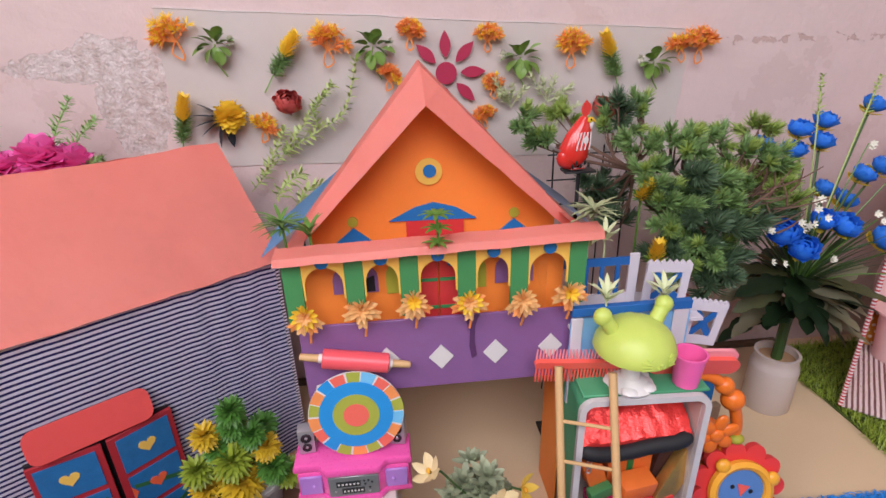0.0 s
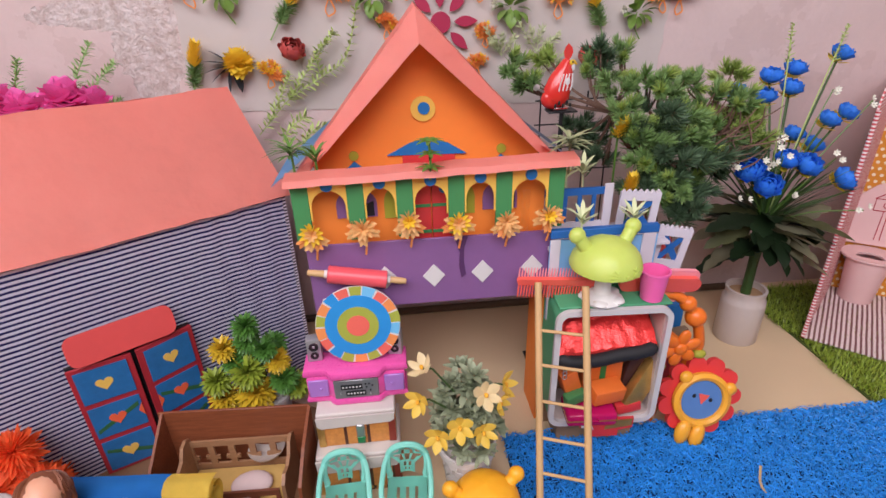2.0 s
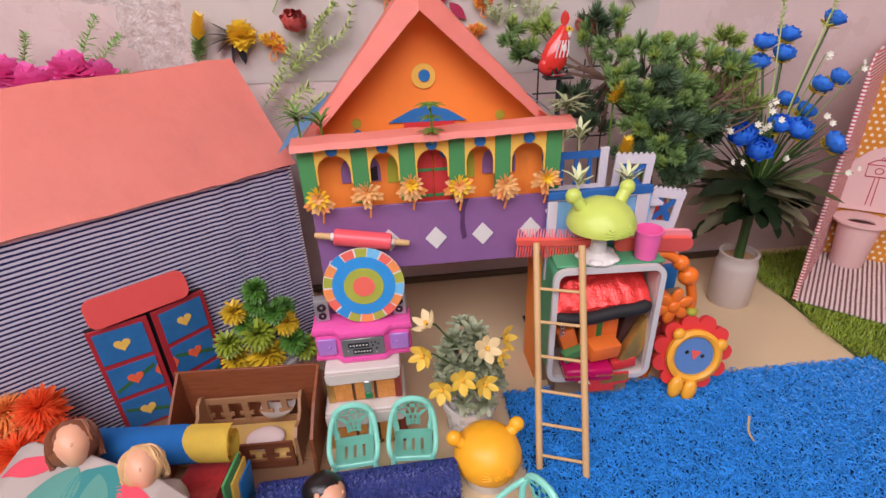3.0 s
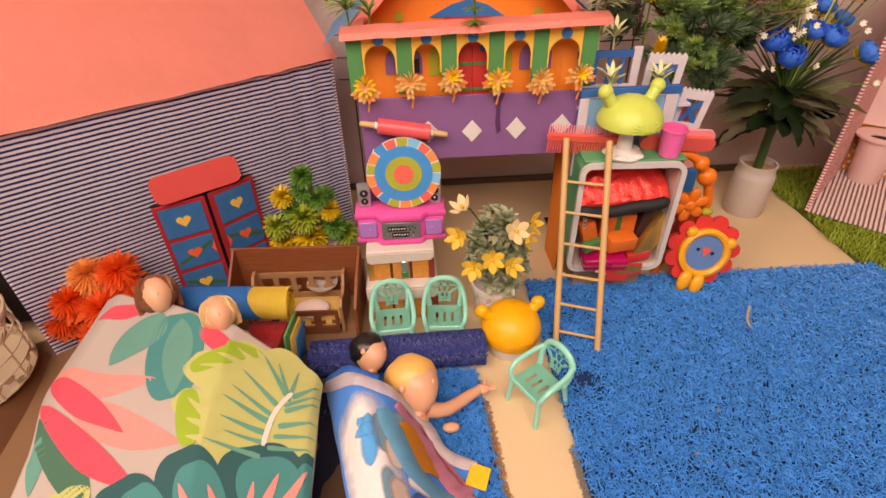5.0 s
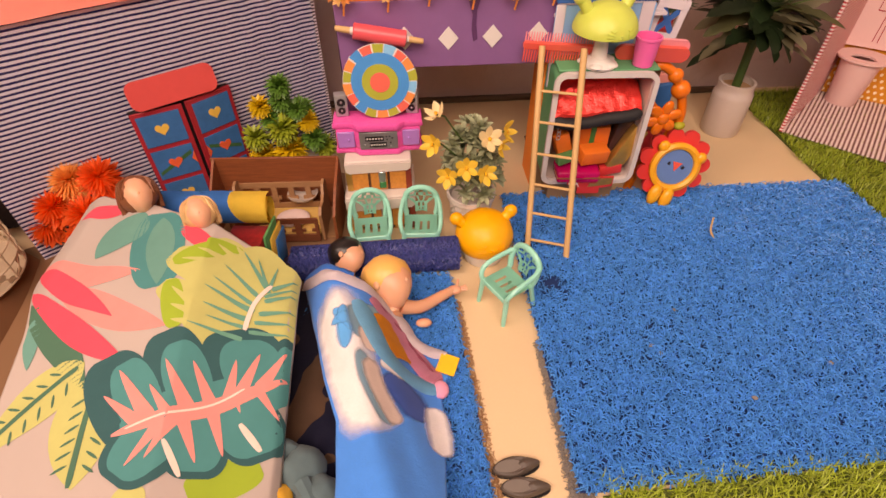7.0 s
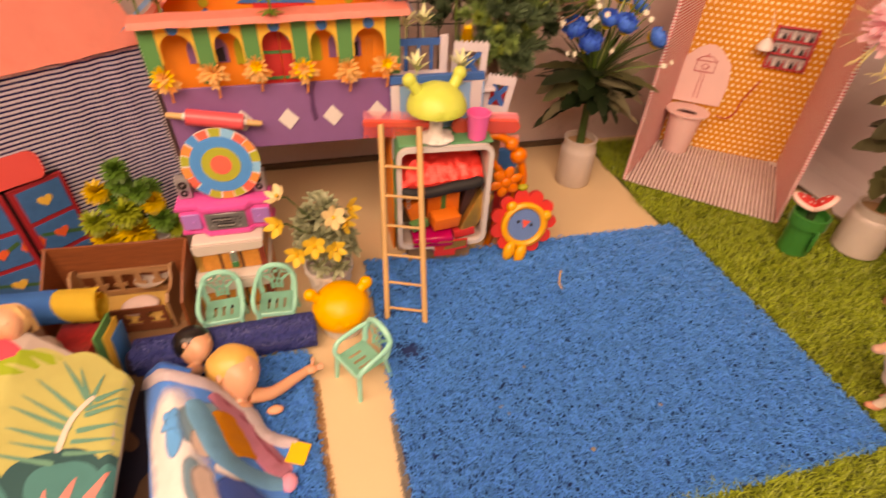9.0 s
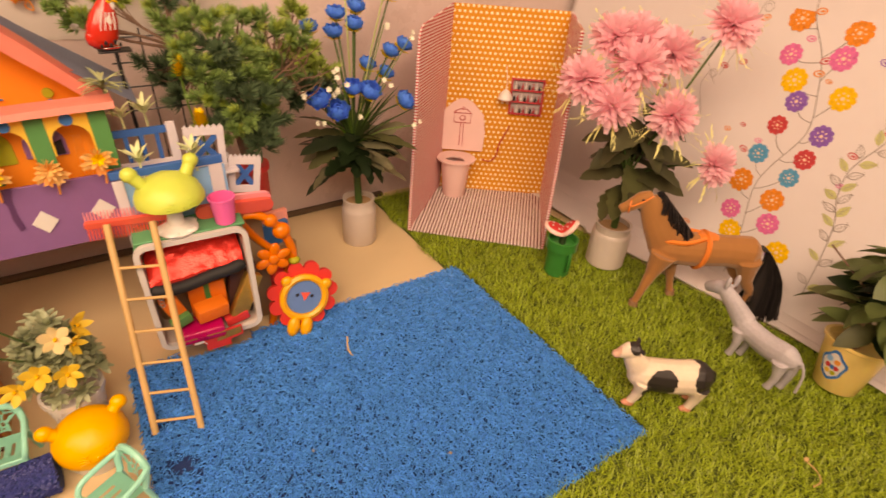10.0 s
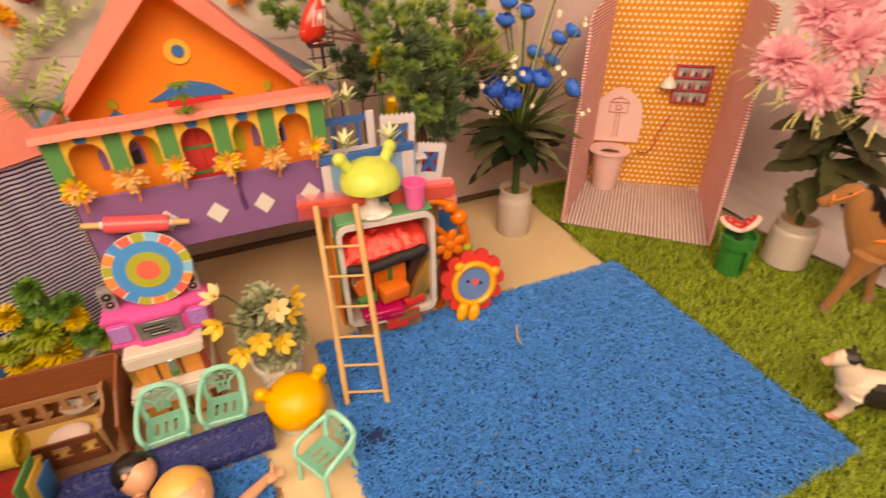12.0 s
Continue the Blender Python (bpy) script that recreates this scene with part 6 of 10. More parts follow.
# ---- bonsai pine ----
pine = thing("bonsai_pine", "artificial pine with needle tufts and bare twigs, red pot", "artificial tree", (0.735, 0.985, 0.0))
po = Vector((0.735, 0.985, 0.0))
part("pot", lathe(B(), [(0.020, 0.0), (0.022, 0.002), (0.024, 0.235), (0.028, 0.240), (0.028, 0.250), (0.022, 0.250)], 20), RED, pine, "slim red pot")
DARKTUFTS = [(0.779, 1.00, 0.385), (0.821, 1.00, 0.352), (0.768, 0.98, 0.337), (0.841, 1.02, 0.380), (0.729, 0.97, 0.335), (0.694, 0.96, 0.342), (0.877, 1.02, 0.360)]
TUFTS = [(.517, 1.1, .499), (.546, 1.08, .481), (.59, 1.12, .508), (.669, 1.1, .504), (.712, 1.12, .507), (.658, 1.1, .484), (.667, 1.0, .476), (.696, 1.0, .486), (.717, .98, .478), (.704, .97, .452),
         (.66, .98, .451), (.646, .96, .428), (.673, .95, .415), (.718, .95, .416), (.808, 1.05, .474), (.86, 1.06, .482), (.749, .95, .41), (.84, 1.02, .431), (.851, 1.0, .428), (.881, 1.0, .393), (.693, .95, .383),
         (.725, .94, .384), (.705, .95, .358), (.748, .94, .326), (.75, .93, .302), (.657, 1.08, .373), (.637, 1.08, .401), (.664, 1.05, .356), (.823, 1.0, .405), (.770, .98, .440), (.800, 1.0, .452), (.735, .96, .445), (.862, 1.0, .412), (.690, .96, .432), (.760, 1.04, .480), (.735, .94, .360), (.715, .94, .335), (.680, .97, .400), (.789, .97, .405), (.770, .95, .388), (.752, .95, .350), (.748, .94, .318), (.812, .98, .425), (.835, 1.0, .450), (.858, 1.0, .400), (.720, .95, .395), (.845, .99, .375)] + DARKTUFTS
trunk = [Vector((0, 0, 0.245)), Vector((-0.010, 0.005, 0.30)), Vector((0.006, 0.012, 0.345)), Vector((-0.012, 0.018, 0.385)), Vector((0.0, 0.022, 0.42))]
bm = B()
tube(bm, smooth_line(trunk, 4), [0.011 - 0.006 * i / 16 for i in range(17)], 8)
part("trunk", bm, TWIG, pine)
hubs = [Vector((-0.012, 0.018, 0.385)), Vector((0.0, 0.022, 0.42)), Vector((0.006, 0.012, 0.345)), Vector((-0.06, 0.07, 0.43)), Vector((0.07, 0.02, 0.41))]
bm = B()
for h in hubs[3:]:
    tube(bm, smooth_line([trunk[3], trunk[3].lerp(h, 0.5) + Vector((0, 0.01, 0.012)), h], 4), 0.0052, 6, taper=0.7)
fol = B()
for i, c in enumerate(TUFTS):
    c = Vector(c) - po
    h = min(hubs, key=lambda q: (q - c).length)
    mid = h.lerp(c, 0.55) + Vector((rnd.uniform(-.012, .012), rnd.uniform(0, .02), rnd.uniform(-.02, 0)))
    tube(bm, smooth_line([h, mid, c - Vector((0, 0, 0.008))], 4), 0.0030, 5, taper=0.5)
    # 1: mostly low tufts, shade put into the green; 2: lime for lit ones
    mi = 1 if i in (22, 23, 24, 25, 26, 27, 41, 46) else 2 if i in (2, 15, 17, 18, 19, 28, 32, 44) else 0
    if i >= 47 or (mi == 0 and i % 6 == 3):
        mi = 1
    for k in range(5):
        off = Vector((rnd.gauss(0, 0.0145), rnd.gauss(0, 0.012), rnd.gauss(0, 0.007)))
        if k > 0:
            tube(bm, [mid, mid.lerp(c + off, 0.6) + Vector((0, 0, -0.006)), c + off], 0.0017, 4, taper=0.6)
        way = off * 45 + Vector((0, -0.55, 0.75))
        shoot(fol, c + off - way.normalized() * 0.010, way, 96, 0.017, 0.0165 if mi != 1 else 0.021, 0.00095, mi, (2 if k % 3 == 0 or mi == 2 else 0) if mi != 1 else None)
for k in range(46):
    a = Vector((rnd.uniform(0.03, 0.10), rnd.uniform(-0.045, 0.01), rnd.uniform(0.365, 0.43)))
    d = Vector((rnd.uniform(-0.02, 0.055), rnd.uniform(-0.03, 0.01), rnd.uniform(0.01, 0.05)))
    tube(bm, smooth_line([a, a + d * 0.5 + Vector((0.004, 0, -0.003)), a + d], 3), 0.0016, 4, taper=0.4)
part("branch", bm, TWIG, pine, "crooked bare brown branches")
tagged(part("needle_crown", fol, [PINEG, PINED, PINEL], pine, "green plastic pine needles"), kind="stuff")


def yellow_cone(bm, at, axis, L=0.03, mi=0, fat=0.52):
    ax = Vector(axis).normalized()
    for i in range(70):
        u = i / 70
        p = Vector(at) + ax * L * u
        side = ax.orthogonal().normalized()
        side.rotate(Matrix.Rotation(i * 2.4, 3, ax))
        leaf(bm, aim(p, (ax * 0.7 + side)), L * fat * (1.0 - 0.35 * u), L * 0.20, -0.25, 0.2, mi, 2)


for (x, y, z), ax in (((0.656, 0.93, 0.352), (0.0, -0.2, 1)), ((0.648, 0.97, 0.425), (0, -0.5, 0.8))):
    t = thing("yellow_sprig", "yellow plume flower with green needles stuck among the pine", "artificial flower", (x, y, z - 0.02), 0, "yellow plume flowers")
    bm = B()
    yellow_cone(bm, (0, 0, 0.008), ax, 0.030, 0, 0.66)
    part("bloom", bm, YELFL, t)
    bm = B()
    tuft(bm, (0, 0, 0.012), ax, 70, 0.018, 0.001, 1.5)
    tube(bm, [(0, 0, 0.014), (0.002, 0.004, -0.03), (0.01, 0.02, -0.09)], 0.0016, 5)
    part("stem", bm, LEAFM, t)

# ---- white jars with cut flowers ----
JAR = plain("white_ceramic_jar", (0.58, 0.50, 0.45), 0.4, 30, 0.08, 0.1)
SOIL = plain("tan_foam", (0.45, 0.27, 0.14), 0.85, 80, 0.25, 0.5)


def jar(t, r, h):
    part("jar", lathe(B(), [(r * 0.92, 0), (r, 0.004), (r, h * 0.74), (r * 0.98, h * 0.80), (r * 0.90, h * 0.84), (r * 0.90, h * 0.93), (r * 0.93, h), (r * 0.80, h), (r * 0.80, h * 0.88)], 32), JAR, t, "white ceramic jar")
    part("foam", lathe(B(), [(r * 0.795, h * 0.86), (r * 0.795, h * 0.89)], 24), SOIL, t)


def stalk(bm, a, b, rad, mi=0, sag=0.02):
    a, b = Vector(a), Vector(b)
    return tube(bm, smooth_line([a, a.lerp(b, 0.45) + Vector((0, 0, sag)), b], 4), rad, 5, mi)


LEAFG = plain("grey_olive_leaf", (0.34, 0.32, 0.20), 0.5, 30, 0.2, 0.15)
blue = thing("blue_rose_vase", "white jar of blue artificial roses with broad dark leaves", "flower vase", (0.956, 1.028, 0.0))
jar(blue, 0.0375, 0.108)
o = Vector((0.956, 1.028, 0.0))
stems = B()
neck = Vector((-0.01, -0.01, 0.235))
tube(stems, [(0, 0, 0.09), (-0.004, -0.004, 0.16), neck], [0.0085, 0.0080, 0.011], 8)
part("stem", stems, STEMG, blue, "thick bundled green stem")
HEADS = [(.859, .968, .356), (.893, .965, .331), (.969, .985, .353), (1.054, 1.00, .320), (.935, .99, .362), (.950, 1.09, .472), (.997, 1.10, .481), (.982, 1.08, .454), (.939, 1.08, .442), (1.072, 1.10, .502), (1.054, 1.065, .402), (1.088, 1.07, .411), (1.010, 1.08, .377), (1.052, 1.08, .356), (.898, 1.10, .448)]
for i, c in enumerate(HEADS):
    c = Vector(c) - o
    d = (c - neck).normalized() + Vector((0, -0.5, 0.2))
    bm = B()
    for k in range(5):
        t = 2 * math.pi * k / 5
        leaf(bm, aim(c - d.normalized() * 0.0185, aim(c, d).to_3x3() @ Vector((math.cos(t), 0.15, math.sin(t)))), 0.021, 0.012, -0.25, 0.2, 0, 3)
    rose = part("rose", bm, [YELFL], blue, "blue fabric rose with yellow sepals")
    rose_petals(rose, c, d, 0.0185 if i < 4 else 0.0160, BLUEP)
    part("stem", stalk(B(), neck, c - d.normalized() * 0.012, 0.0019), STEMG, blue)
for q in ((.972, 1.10, .545), (1.068, 1.10, .540)):
    tipv = Vector(q) - o
    bm = stalk(B(), neck, tipv, 0.0012)
    clothed(bm, [neck.lerp(tipv, 0.80) + Vector((0, 0, 0.004)), tipv], 12, 0.013, 0.0030)
    part("stem", bm, FERN, blue, "tall pale green spray")
for i in range(44):
    t = i * 2.4
    el = rnd.uniform(-0.50, 0.40)
    p0 = neck + Vector((0, 0, rnd.uniform(-0.04, 0.03)))
    bm = B()
    leaf(bm, aim(p0 + 0.012 * Vector((math.cos(t), math.sin(t), 0)), (math.cos(t), math.sin(t), el + 0.1), rnd.uniform(-0.6, 0.6)), rnd.uniform(0.075, 0.115), rnd.uniform(0.032, 0.044), 0.24, 0.18, 0, 12, 0, 4)
    bmesh.ops.solidify(bm, geom=bm.faces[:], thickness=0.0006)
    part("leaf", bm, LEAFG if i % 4 == 2 else LEAFO if i % 5 == 4 else LEAFD, blue)
for d_, L_ in (((0.7, -0.7, -0.25), 0.085), ((0.9, -0.35, -0.1), 0.10), ((0.3, -0.9, -0.3), 0.07), ((-0.3, -0.95, -0.05), 0.055), ((0.8, -0.6, 0.15), 0.075)):
    bm = B()
    leaf(bm, aim(neck + Vector((0.01, -0.012, 0.0)), d_, rnd.uniform(-0.5, 0.5)), L_, 0.034, 0.30, 0.25, 0, 6)
    bmesh.ops.solidify(bm, geom=bm.faces[:], thickness=0.0006)
    part("leaf", bm, LEAFG, blue, "pale grey-olive leaf")
bm = B()
for c in ((.897, .96, .408), (.884, .96, .385), (.901, .96, .376), (.894, .96, .361), (.831, .96, .367), (.932, .955, .322), (.987, .96, .368), (.856, .955, .321), (1.075, 1.02, .438), (1.053, .95, .284), (1.03, 1.05, .452)):
    c = Vector(c) - o
    stalk(bm, neck, c, 0.0010, 1, 0.012)
    for k in range(2):
        q = c + Vector((rnd.gauss(0, .006), rnd.gauss(0, .005), rnd.gauss(0, .006)))
        bloom_star(bm, q, (rnd.uniform(-.5, .5), -1, 0.5), 0.0058, 6, 0, 0, 0.25, 0.55)
tagged(part("blossom", bm, [CREAM, LEAFM], blue, "sprays of tiny cream blossom"), kind="stuff")
bm = B()
for i in range(34):
    t = rnd.uniform(0, 6.283)
    leaf(bm, aim(neck, (math.cos(t) * 0.6, math.sin(t) * 0.5, rnd.uniform(0.4, 1.3))), rnd.uniform(0.10, 0.17), 0.007, 0.15, 0.2, 0, 5)
part("grass_blade", bm, plain("dark_grass_blade", (0.045, 0.095, 0.022), 0.45, 30, 0.25, 0.15, island=0.6), blue)

LEAFV = plain("veined_dark_leaf", (0.125, 0.125, 0.060), 0.5, 30, 0.3, 0.3, island=0.3)
FROND = plain("pale_yellow_frond", (0.72, 0.70, 0.30), 0.5, 40, 0.15, 0.1, island=0.3)
MUM_PETALS = []


def round_petal(bm, m, length, width, cup=0.25):
    """Spoon-shaped petal along +y with a blunt, slightly notched tip."""
    rows = []
    for i in range(6):
        t = i / 5
        w = width * 0.5 * (0.30 + 0.70 * math.sin(math.pi * min(1.0, 0.12 + 0.58 * t))) * (0.72 if i == 5 else 1.0)
        z = cup * length * t * t
        rows.append([bm.verts.new(m @ Vector((k * w, t * length - (0.05 * length if i == 5 and k == 0 else 0), z + 0.30 * w * abs(k)))) for k in (-1, 0, 1)])
    for A, C in zip(rows, rows[1:]):
        for k in (0, 1):
            bm.faces.new((A[k], A[k + 1], C[k + 1], C[k]))


def mum_bloom(bm, head, at, axis, r):
    """Dome of blunt petals: the outer rings as single petals, the packed inner ones together."""
    if not MUM_PETALS:
        one = B()
        round_petal(one, Matrix(), 0.040, 0.0088, -0.10)
        MUM_PETALS.append(mesh_of("petal", one, PINKP))
    base = aim(at, axis)
    n = 150
    for i in range(n):
        t, th = i * 2.39996, 1.72 * math.sqrt((i + 0.5) / n)
        d = base.to_3x3() @ Vector((math.sin(th) * math.cos(t), math.cos(th), math.sin(th) * math.sin(t)))
        m = aim(at, d, rnd.uniform(-1.2, 1.2))
        L = r * rnd.uniform(0.86, 1.14) * (0.80 + 0.22 * th / 1.72)
        if i >= n - 34:
            part("petal", MUM_PETALS[0], None, head, at=m @ Matrix.Scale(L / 0.040, 4))
        else:
            round_petal(bm, m, L, r * 0.20, rnd.uniform(-0.10, 0.12))


mum = thing("chrysanthemum_vase", "white jar of pink artificial chrysanthemums with dark leaves", "flower vase", (1.386, 0.682, 0.012))
jar(mum, 0.0410, 0.098)
o = Vector((1.386, 0.682, 0.012))
neck = Vector((0.0, 0.0, 0.205))
stems = B()
tube(stems, [(0.004, 0, 0.08), (0, 0, 0.14), neck], 0.0075, 8)
for i, (x, y, z, r) in enumerate(((1.262, .738, .420, .046), (1.334, .682, .452, .052), (1.283, .676, .385, .044), (1.389, .620, .372, .048), (1.472, .549, .283, .042), (1.446, .598, .527, .046), (1.318, .735, .490, .044), (1.358, .715, .490, .046), (1.412, .672, .468, .048))):
    c = Vector((x, y, z)) - o
    d = (c - neck).normalized() * 0.7 + Vector((-0.45, -0.75, 0.35))
    at_ = c - d.normalized() * 0.018
    head = part("chrysanthemum", blob(B(), at_ - d.normalized() * 0.004, (0.009, 0.009, 0.009), 2), LEAFO, mum, "full pink bloom with pale green fronds")
    bm = B()
    mum_bloom(bm, head, at_, d, r)
    tagged(part("inner_petal", bm, PINKP, head, "packed inner petals"), kind="stuff")
    bm = B()
    for k in range(9):
        t = 2 * math.pi * k / 9 + 0.3
        e = aim(c, d).to_3x3() @ Vector((math.cos(t), -0.1, math.sin(t)))
        leaf(bm, aim(c - d.normalized() * 0.022, e), r * 1.65, 0.0040, 0.25, 0.2, 0, 4)
        for s in np.linspace(0.7, 1.55, 9):
            leaf(bm, aim(c - d.normalized() * 0.022 + e * (r * float(s)), e + Vector((rnd.uniform(-.8, .8), 0, rnd.uniform(-.8, .8)))), 0.013, 0.0024, 0.1, 0.1, 0, 2)
    tagged(part("frond", bm, FROND, head, "pale feathery fronds"), kind="stuff")
    part("stem", stalk(B(), neck, c - d.normalized() * 0.02, 0.0022, 0, 0.012), STEMG, mum)
part("stem", stems, STEMG, mum)
for i in range(26):
    t, z = i * 2.4, rnd.uniform(-0.035, 0.13)
    bm = B()
    leaf(bm, aim(neck + Vector((0, 0, z)), (math.cos(t), math.sin(t), rnd.uniform(-0.35, 0.30)), rnd.uniform(-0.5, 0.5)), rnd.uniform(0.080, 0.112), rnd.uniform(0.046, 0.064), 0.30, 0.28, 0, 18, 0, 5)
    bmesh.ops.solidify(bm, geom=bm.faces[:], thickness=0.0006)
    part("leaf", bm, LEAFV if i % 4 else LEAFO, mum)

POTGREEN = plain("green_pipe_plastic", (0.01, 0.20, 0.04), 0.3, 30, 0.08)
pod = thing("pod_plant", "green toy pipe pot with a pink pod on top", "toy plant", (1.262, 0.706, 0.012))
part("pipe", lathe(B(), [(0.0235, 0), (0.0235, 0.060), (0.0285, 0.0605), (0.0285, 0.082), (0.025, 0.083), (0.0245, 0.070), (0.0001, 0.070)], 32), POTGREEN, pod)
part("clip", slab(B(), 0.016, 0.022, -0.028, -0.016, 0.020, 0.064, 0.002), POTGREEN, pod)
part("stalk", tube(B(), [(0, 0, 0.069), (0, 0, 0.092)], 0.006, 10), LEAFD, pod)
PODPINK = plain("pink_pod", (0.88, 0.60, 0.54), 0.4, 30, 0.08)
pod.matrix_basis = pose(1.264, 0.706, 0.012, 0, 0, -50) @ Matrix.Diagonal((1.13, 1.13, 1.0, 1.0))
for sg in (1, -1):
    HM = Matrix.Translation((0.0, 0, 0.090)) @ Matrix.Rotation(radians(-55 if sg > 0 else 20), 4, "Y") @ Matrix.Translation((sg * 0.019, 0, 0.004))
    lip = part("jaw", blob(B(), (0, 0, 0), (0.023, 0.020, 0.0075), 3, None), PODPINK, pod, "pale pink open jaw", at=HM)
    part("jaw_inside", blob(B(), (0, 0, 0.0035), (0.0185, 0.0155, 0.0062), 3), RED, lip, "red inner mouth")
    for k in range(5):
        part("spot", blob(B(), (0.011 * math.cos(1.256 * k), 0.009 * math.sin(1.256 * k), 0.0085), (0.0024, 0.0022, 0.0012), 1), WHITE, lip)
BUCKET = plain("yellow_bucket_plastic", (0.84, 0.62, 0.24), 0.35, 30, 0.08, sub=0.2)
LEAFB = plain("broad_green_leaf", (0.165, 0.225, 0.08), 0.4, 30, 0.30, 0.15)
buck = thing("bucket_plant", "yellow plastic bucket with a broad-leaved plant", "potted plant", (1.480, 0.205, 0.004))
buck.matrix_basis = pose(1.456, 0.228, 0.013, -4, 8, 0)
part("bucket", lathe(B(), [(0.030, 0), (0.032, 0.002), (0.045, 0.085), (0.048, 0.087), (0.048, 0.092), (0.043, 0.092), (0.040, 0.08), (0.0001, 0.078)], 32), BUCKET, buck)


def on_bucket(outline, lift, turn=radians(168)):
    """Patch that follows the round side of the bucket."""
    bm = B()
    rows = [[], []]
    mid = (sum(a for a, b in outline) / len(outline), sum(b for a, b in outline) / len(outline))
    for q, (a, b) in enumerate(outline):
        for k, sc in enumerate((1.0, 0.55)):
            u, v = mid[0] + (a - mid[0]) * sc, mid[1] + (b - mid[1]) * sc
            rr = 0.032 + 0.013 * (v - 0.002) / 0.083 + lift
            rows[k].append(bm.verts.new((rr * math.cos(turn + u / rr), rr * math.sin(turn + u / rr), v)))
    n_ = len(outline)
    for q in range(n_):
        bm.faces.new((rows[0][q], rows[0][(q + 1) % n_], rows[1][(q + 1) % n_], rows[1][q]))
    bm.faces.new(rows[1])
    return bm


ring_ = [(0.020 * math.cos(t) * (1 + 0.12 * math.sin(5 * t)), 0.050 + 0.026 * math.sin(t) * (1 + 0.1 * math.cos(4 * t))) for t in np.linspace(0, 6.283, 31)[:-1]]
sticker = part("sticker", on_bucket(ring_, 0.0006), BLUE, buck, "blue-edged printed sticker")
part("print_ground", on_bucket([(a * 0.80, 0.050 + (b - 0.050) * 0.80) for a, b in ring_], 0.0010), WHITE, sticker)
for a, b, r_, m_ in ((-0.007, 0.060, 0.0055, SKYBLUE), (0.006, 0.058, 0.0050, ORFL), (-0.006, 0.048, 0.0045, RED), (0.001, 0.047, 0.0040, BLUE), (0.007, 0.047, 0.0042, RED), (-0.004, 0.038, 0.0045, YELLOW), (0.005, 0.037, 0.0042, OLIVE)):
    part("print_spot", on_bucket(circle(r_, 12, a, b), 0.0014), m_, sticker)
bm = B()
for k in range(3):
    tube(bm, smooth_line([(0.012 * k - 0.012, 0, 0.075), (0.02 * k - 0.02, 0.005, 0.12), (0.05 * k - 0.04, 0.01 * k, 0.17)], 4), 0.004, 6)
for a, b in (((0.0, 0.02, 0.17), (0.02, 0.100, 0.215)), ((0.02, -0.02, 0.19), (-0.01, -0.01, 0.265))):
    stalk(bm, a, b, 0.0016, 0, 0)
part("stalk", bm, TWIG, buck)
for i in range(105):
    t, z = i * 2.4, 0.112 + 0.125 * (i / 105)
    r0 = rnd.uniform(0.01, 0.075) * (1.15 - 0.5 * i / 105)
    bm = B()
    leaf(bm, aim(Vector((0.022 + r0 * math.cos(t), r0 * math.sin(t) - 0.028, z + 0.006)), (math.cos(t), math.sin(t), rnd.uniform(-0.45, 0.5)), rnd.uniform(-0.7, 0.7)), rnd.uniform(0.044, 0.072), rnd.uniform(0.026, 0.042), 0.34, 0.15, 0, 6)
    bmesh.ops.solidify(bm, geom=bm.faces[:], thickness=0.0006)
    part("leaf", bm, LEAFO if i % 9 == 0 else LEAFD if i % 4 == 0 else LEAFB, buck)

# ---- succulent bush by the barn, red-orange flowers and magenta flowers ----
bush = thing("succulent_bush", "spiky green and yellow artificial succulent in a low pot", "potted plant", (0.112, 0.917, 0.003))
part("pot", lathe(B(), [(0.026, 0), (0.030, 0.002), (0.037, 0.052), (0.040, 0.054), (0.040, 0.060), (0.034, 0.060)], 24), POTWHITE, bush)
part("stem", tube(B(), [(0, 0, 0.05), (0, 0, 0.10), (0.0, 0.002, 0.165)], 0.006, 7), STEMG, bush)
BUSHG = plain("succulent_green", (0.075, 0.21, 0.03), 0.45, 40, 0.2, 0.1, island=0.4)
BUSHY = plain("succulent_yellow", (0.62, 0.42, 0.02), 0.45, 40, 0.2, 0.1, island=0.4)
BUSHL = plain("succulent_lime", (0.26, 0.34, 0.03), 0.45, 40, 0.2, 0.1, island=0.4)
for (x, y, z), r, m_ in (((-0.002, -0.024, 0.194), .021, BUSHG), ((-0.006, -0.020, 0.168), .020, BUSHG), ((-0.038, -0.028, 0.162), .020, BUSHY), ((0.017, -0.022, 0.152), .020, BUSHG), ((-0.008, -0.040, 0.128), .027, BUSHL), ((-0.056, -0.032, 0.110), .023, BUSHL), ((0.039, -0.032, 0.105), .023, BUSHG),
                         ((-0.004, -0.036, 0.086), .030, BUSHY), ((-0.052, -0.030, 0.076), .024, BUSHY), ((0.031, -0.022, 0.131), .020, BUSHY), ((0.052, -0.020, 0.082), .022, BUSHL), ((0.02, 0.015, 0.135), .022, BUSHG), ((-0.03, 0.01, 0.125), .022, BUSHG), ((-0.025, -0.030, 0.140), .018, BUSHG)):
    bm = B()
    way = Vector((x * 6, y * 8 - 0.3, 0.6))
    fluffy(bm, Vector((x, y, z)), way, 84, r * 1.0, r * 0.27, 0, 1.80, 3, 0.22)
    fluffy(bm, Vector((x, y, z)) - way.normalized() * r * 0.45, way, 26, r * 0.9, r * 0.2, 0, 1.9, 3, 0.1, 1.1)
    stalk(bm, (0, 0, z * 0.8), (x, y, z), 0.003, 0, 0)
    part("rosette", bm, m_, bush)

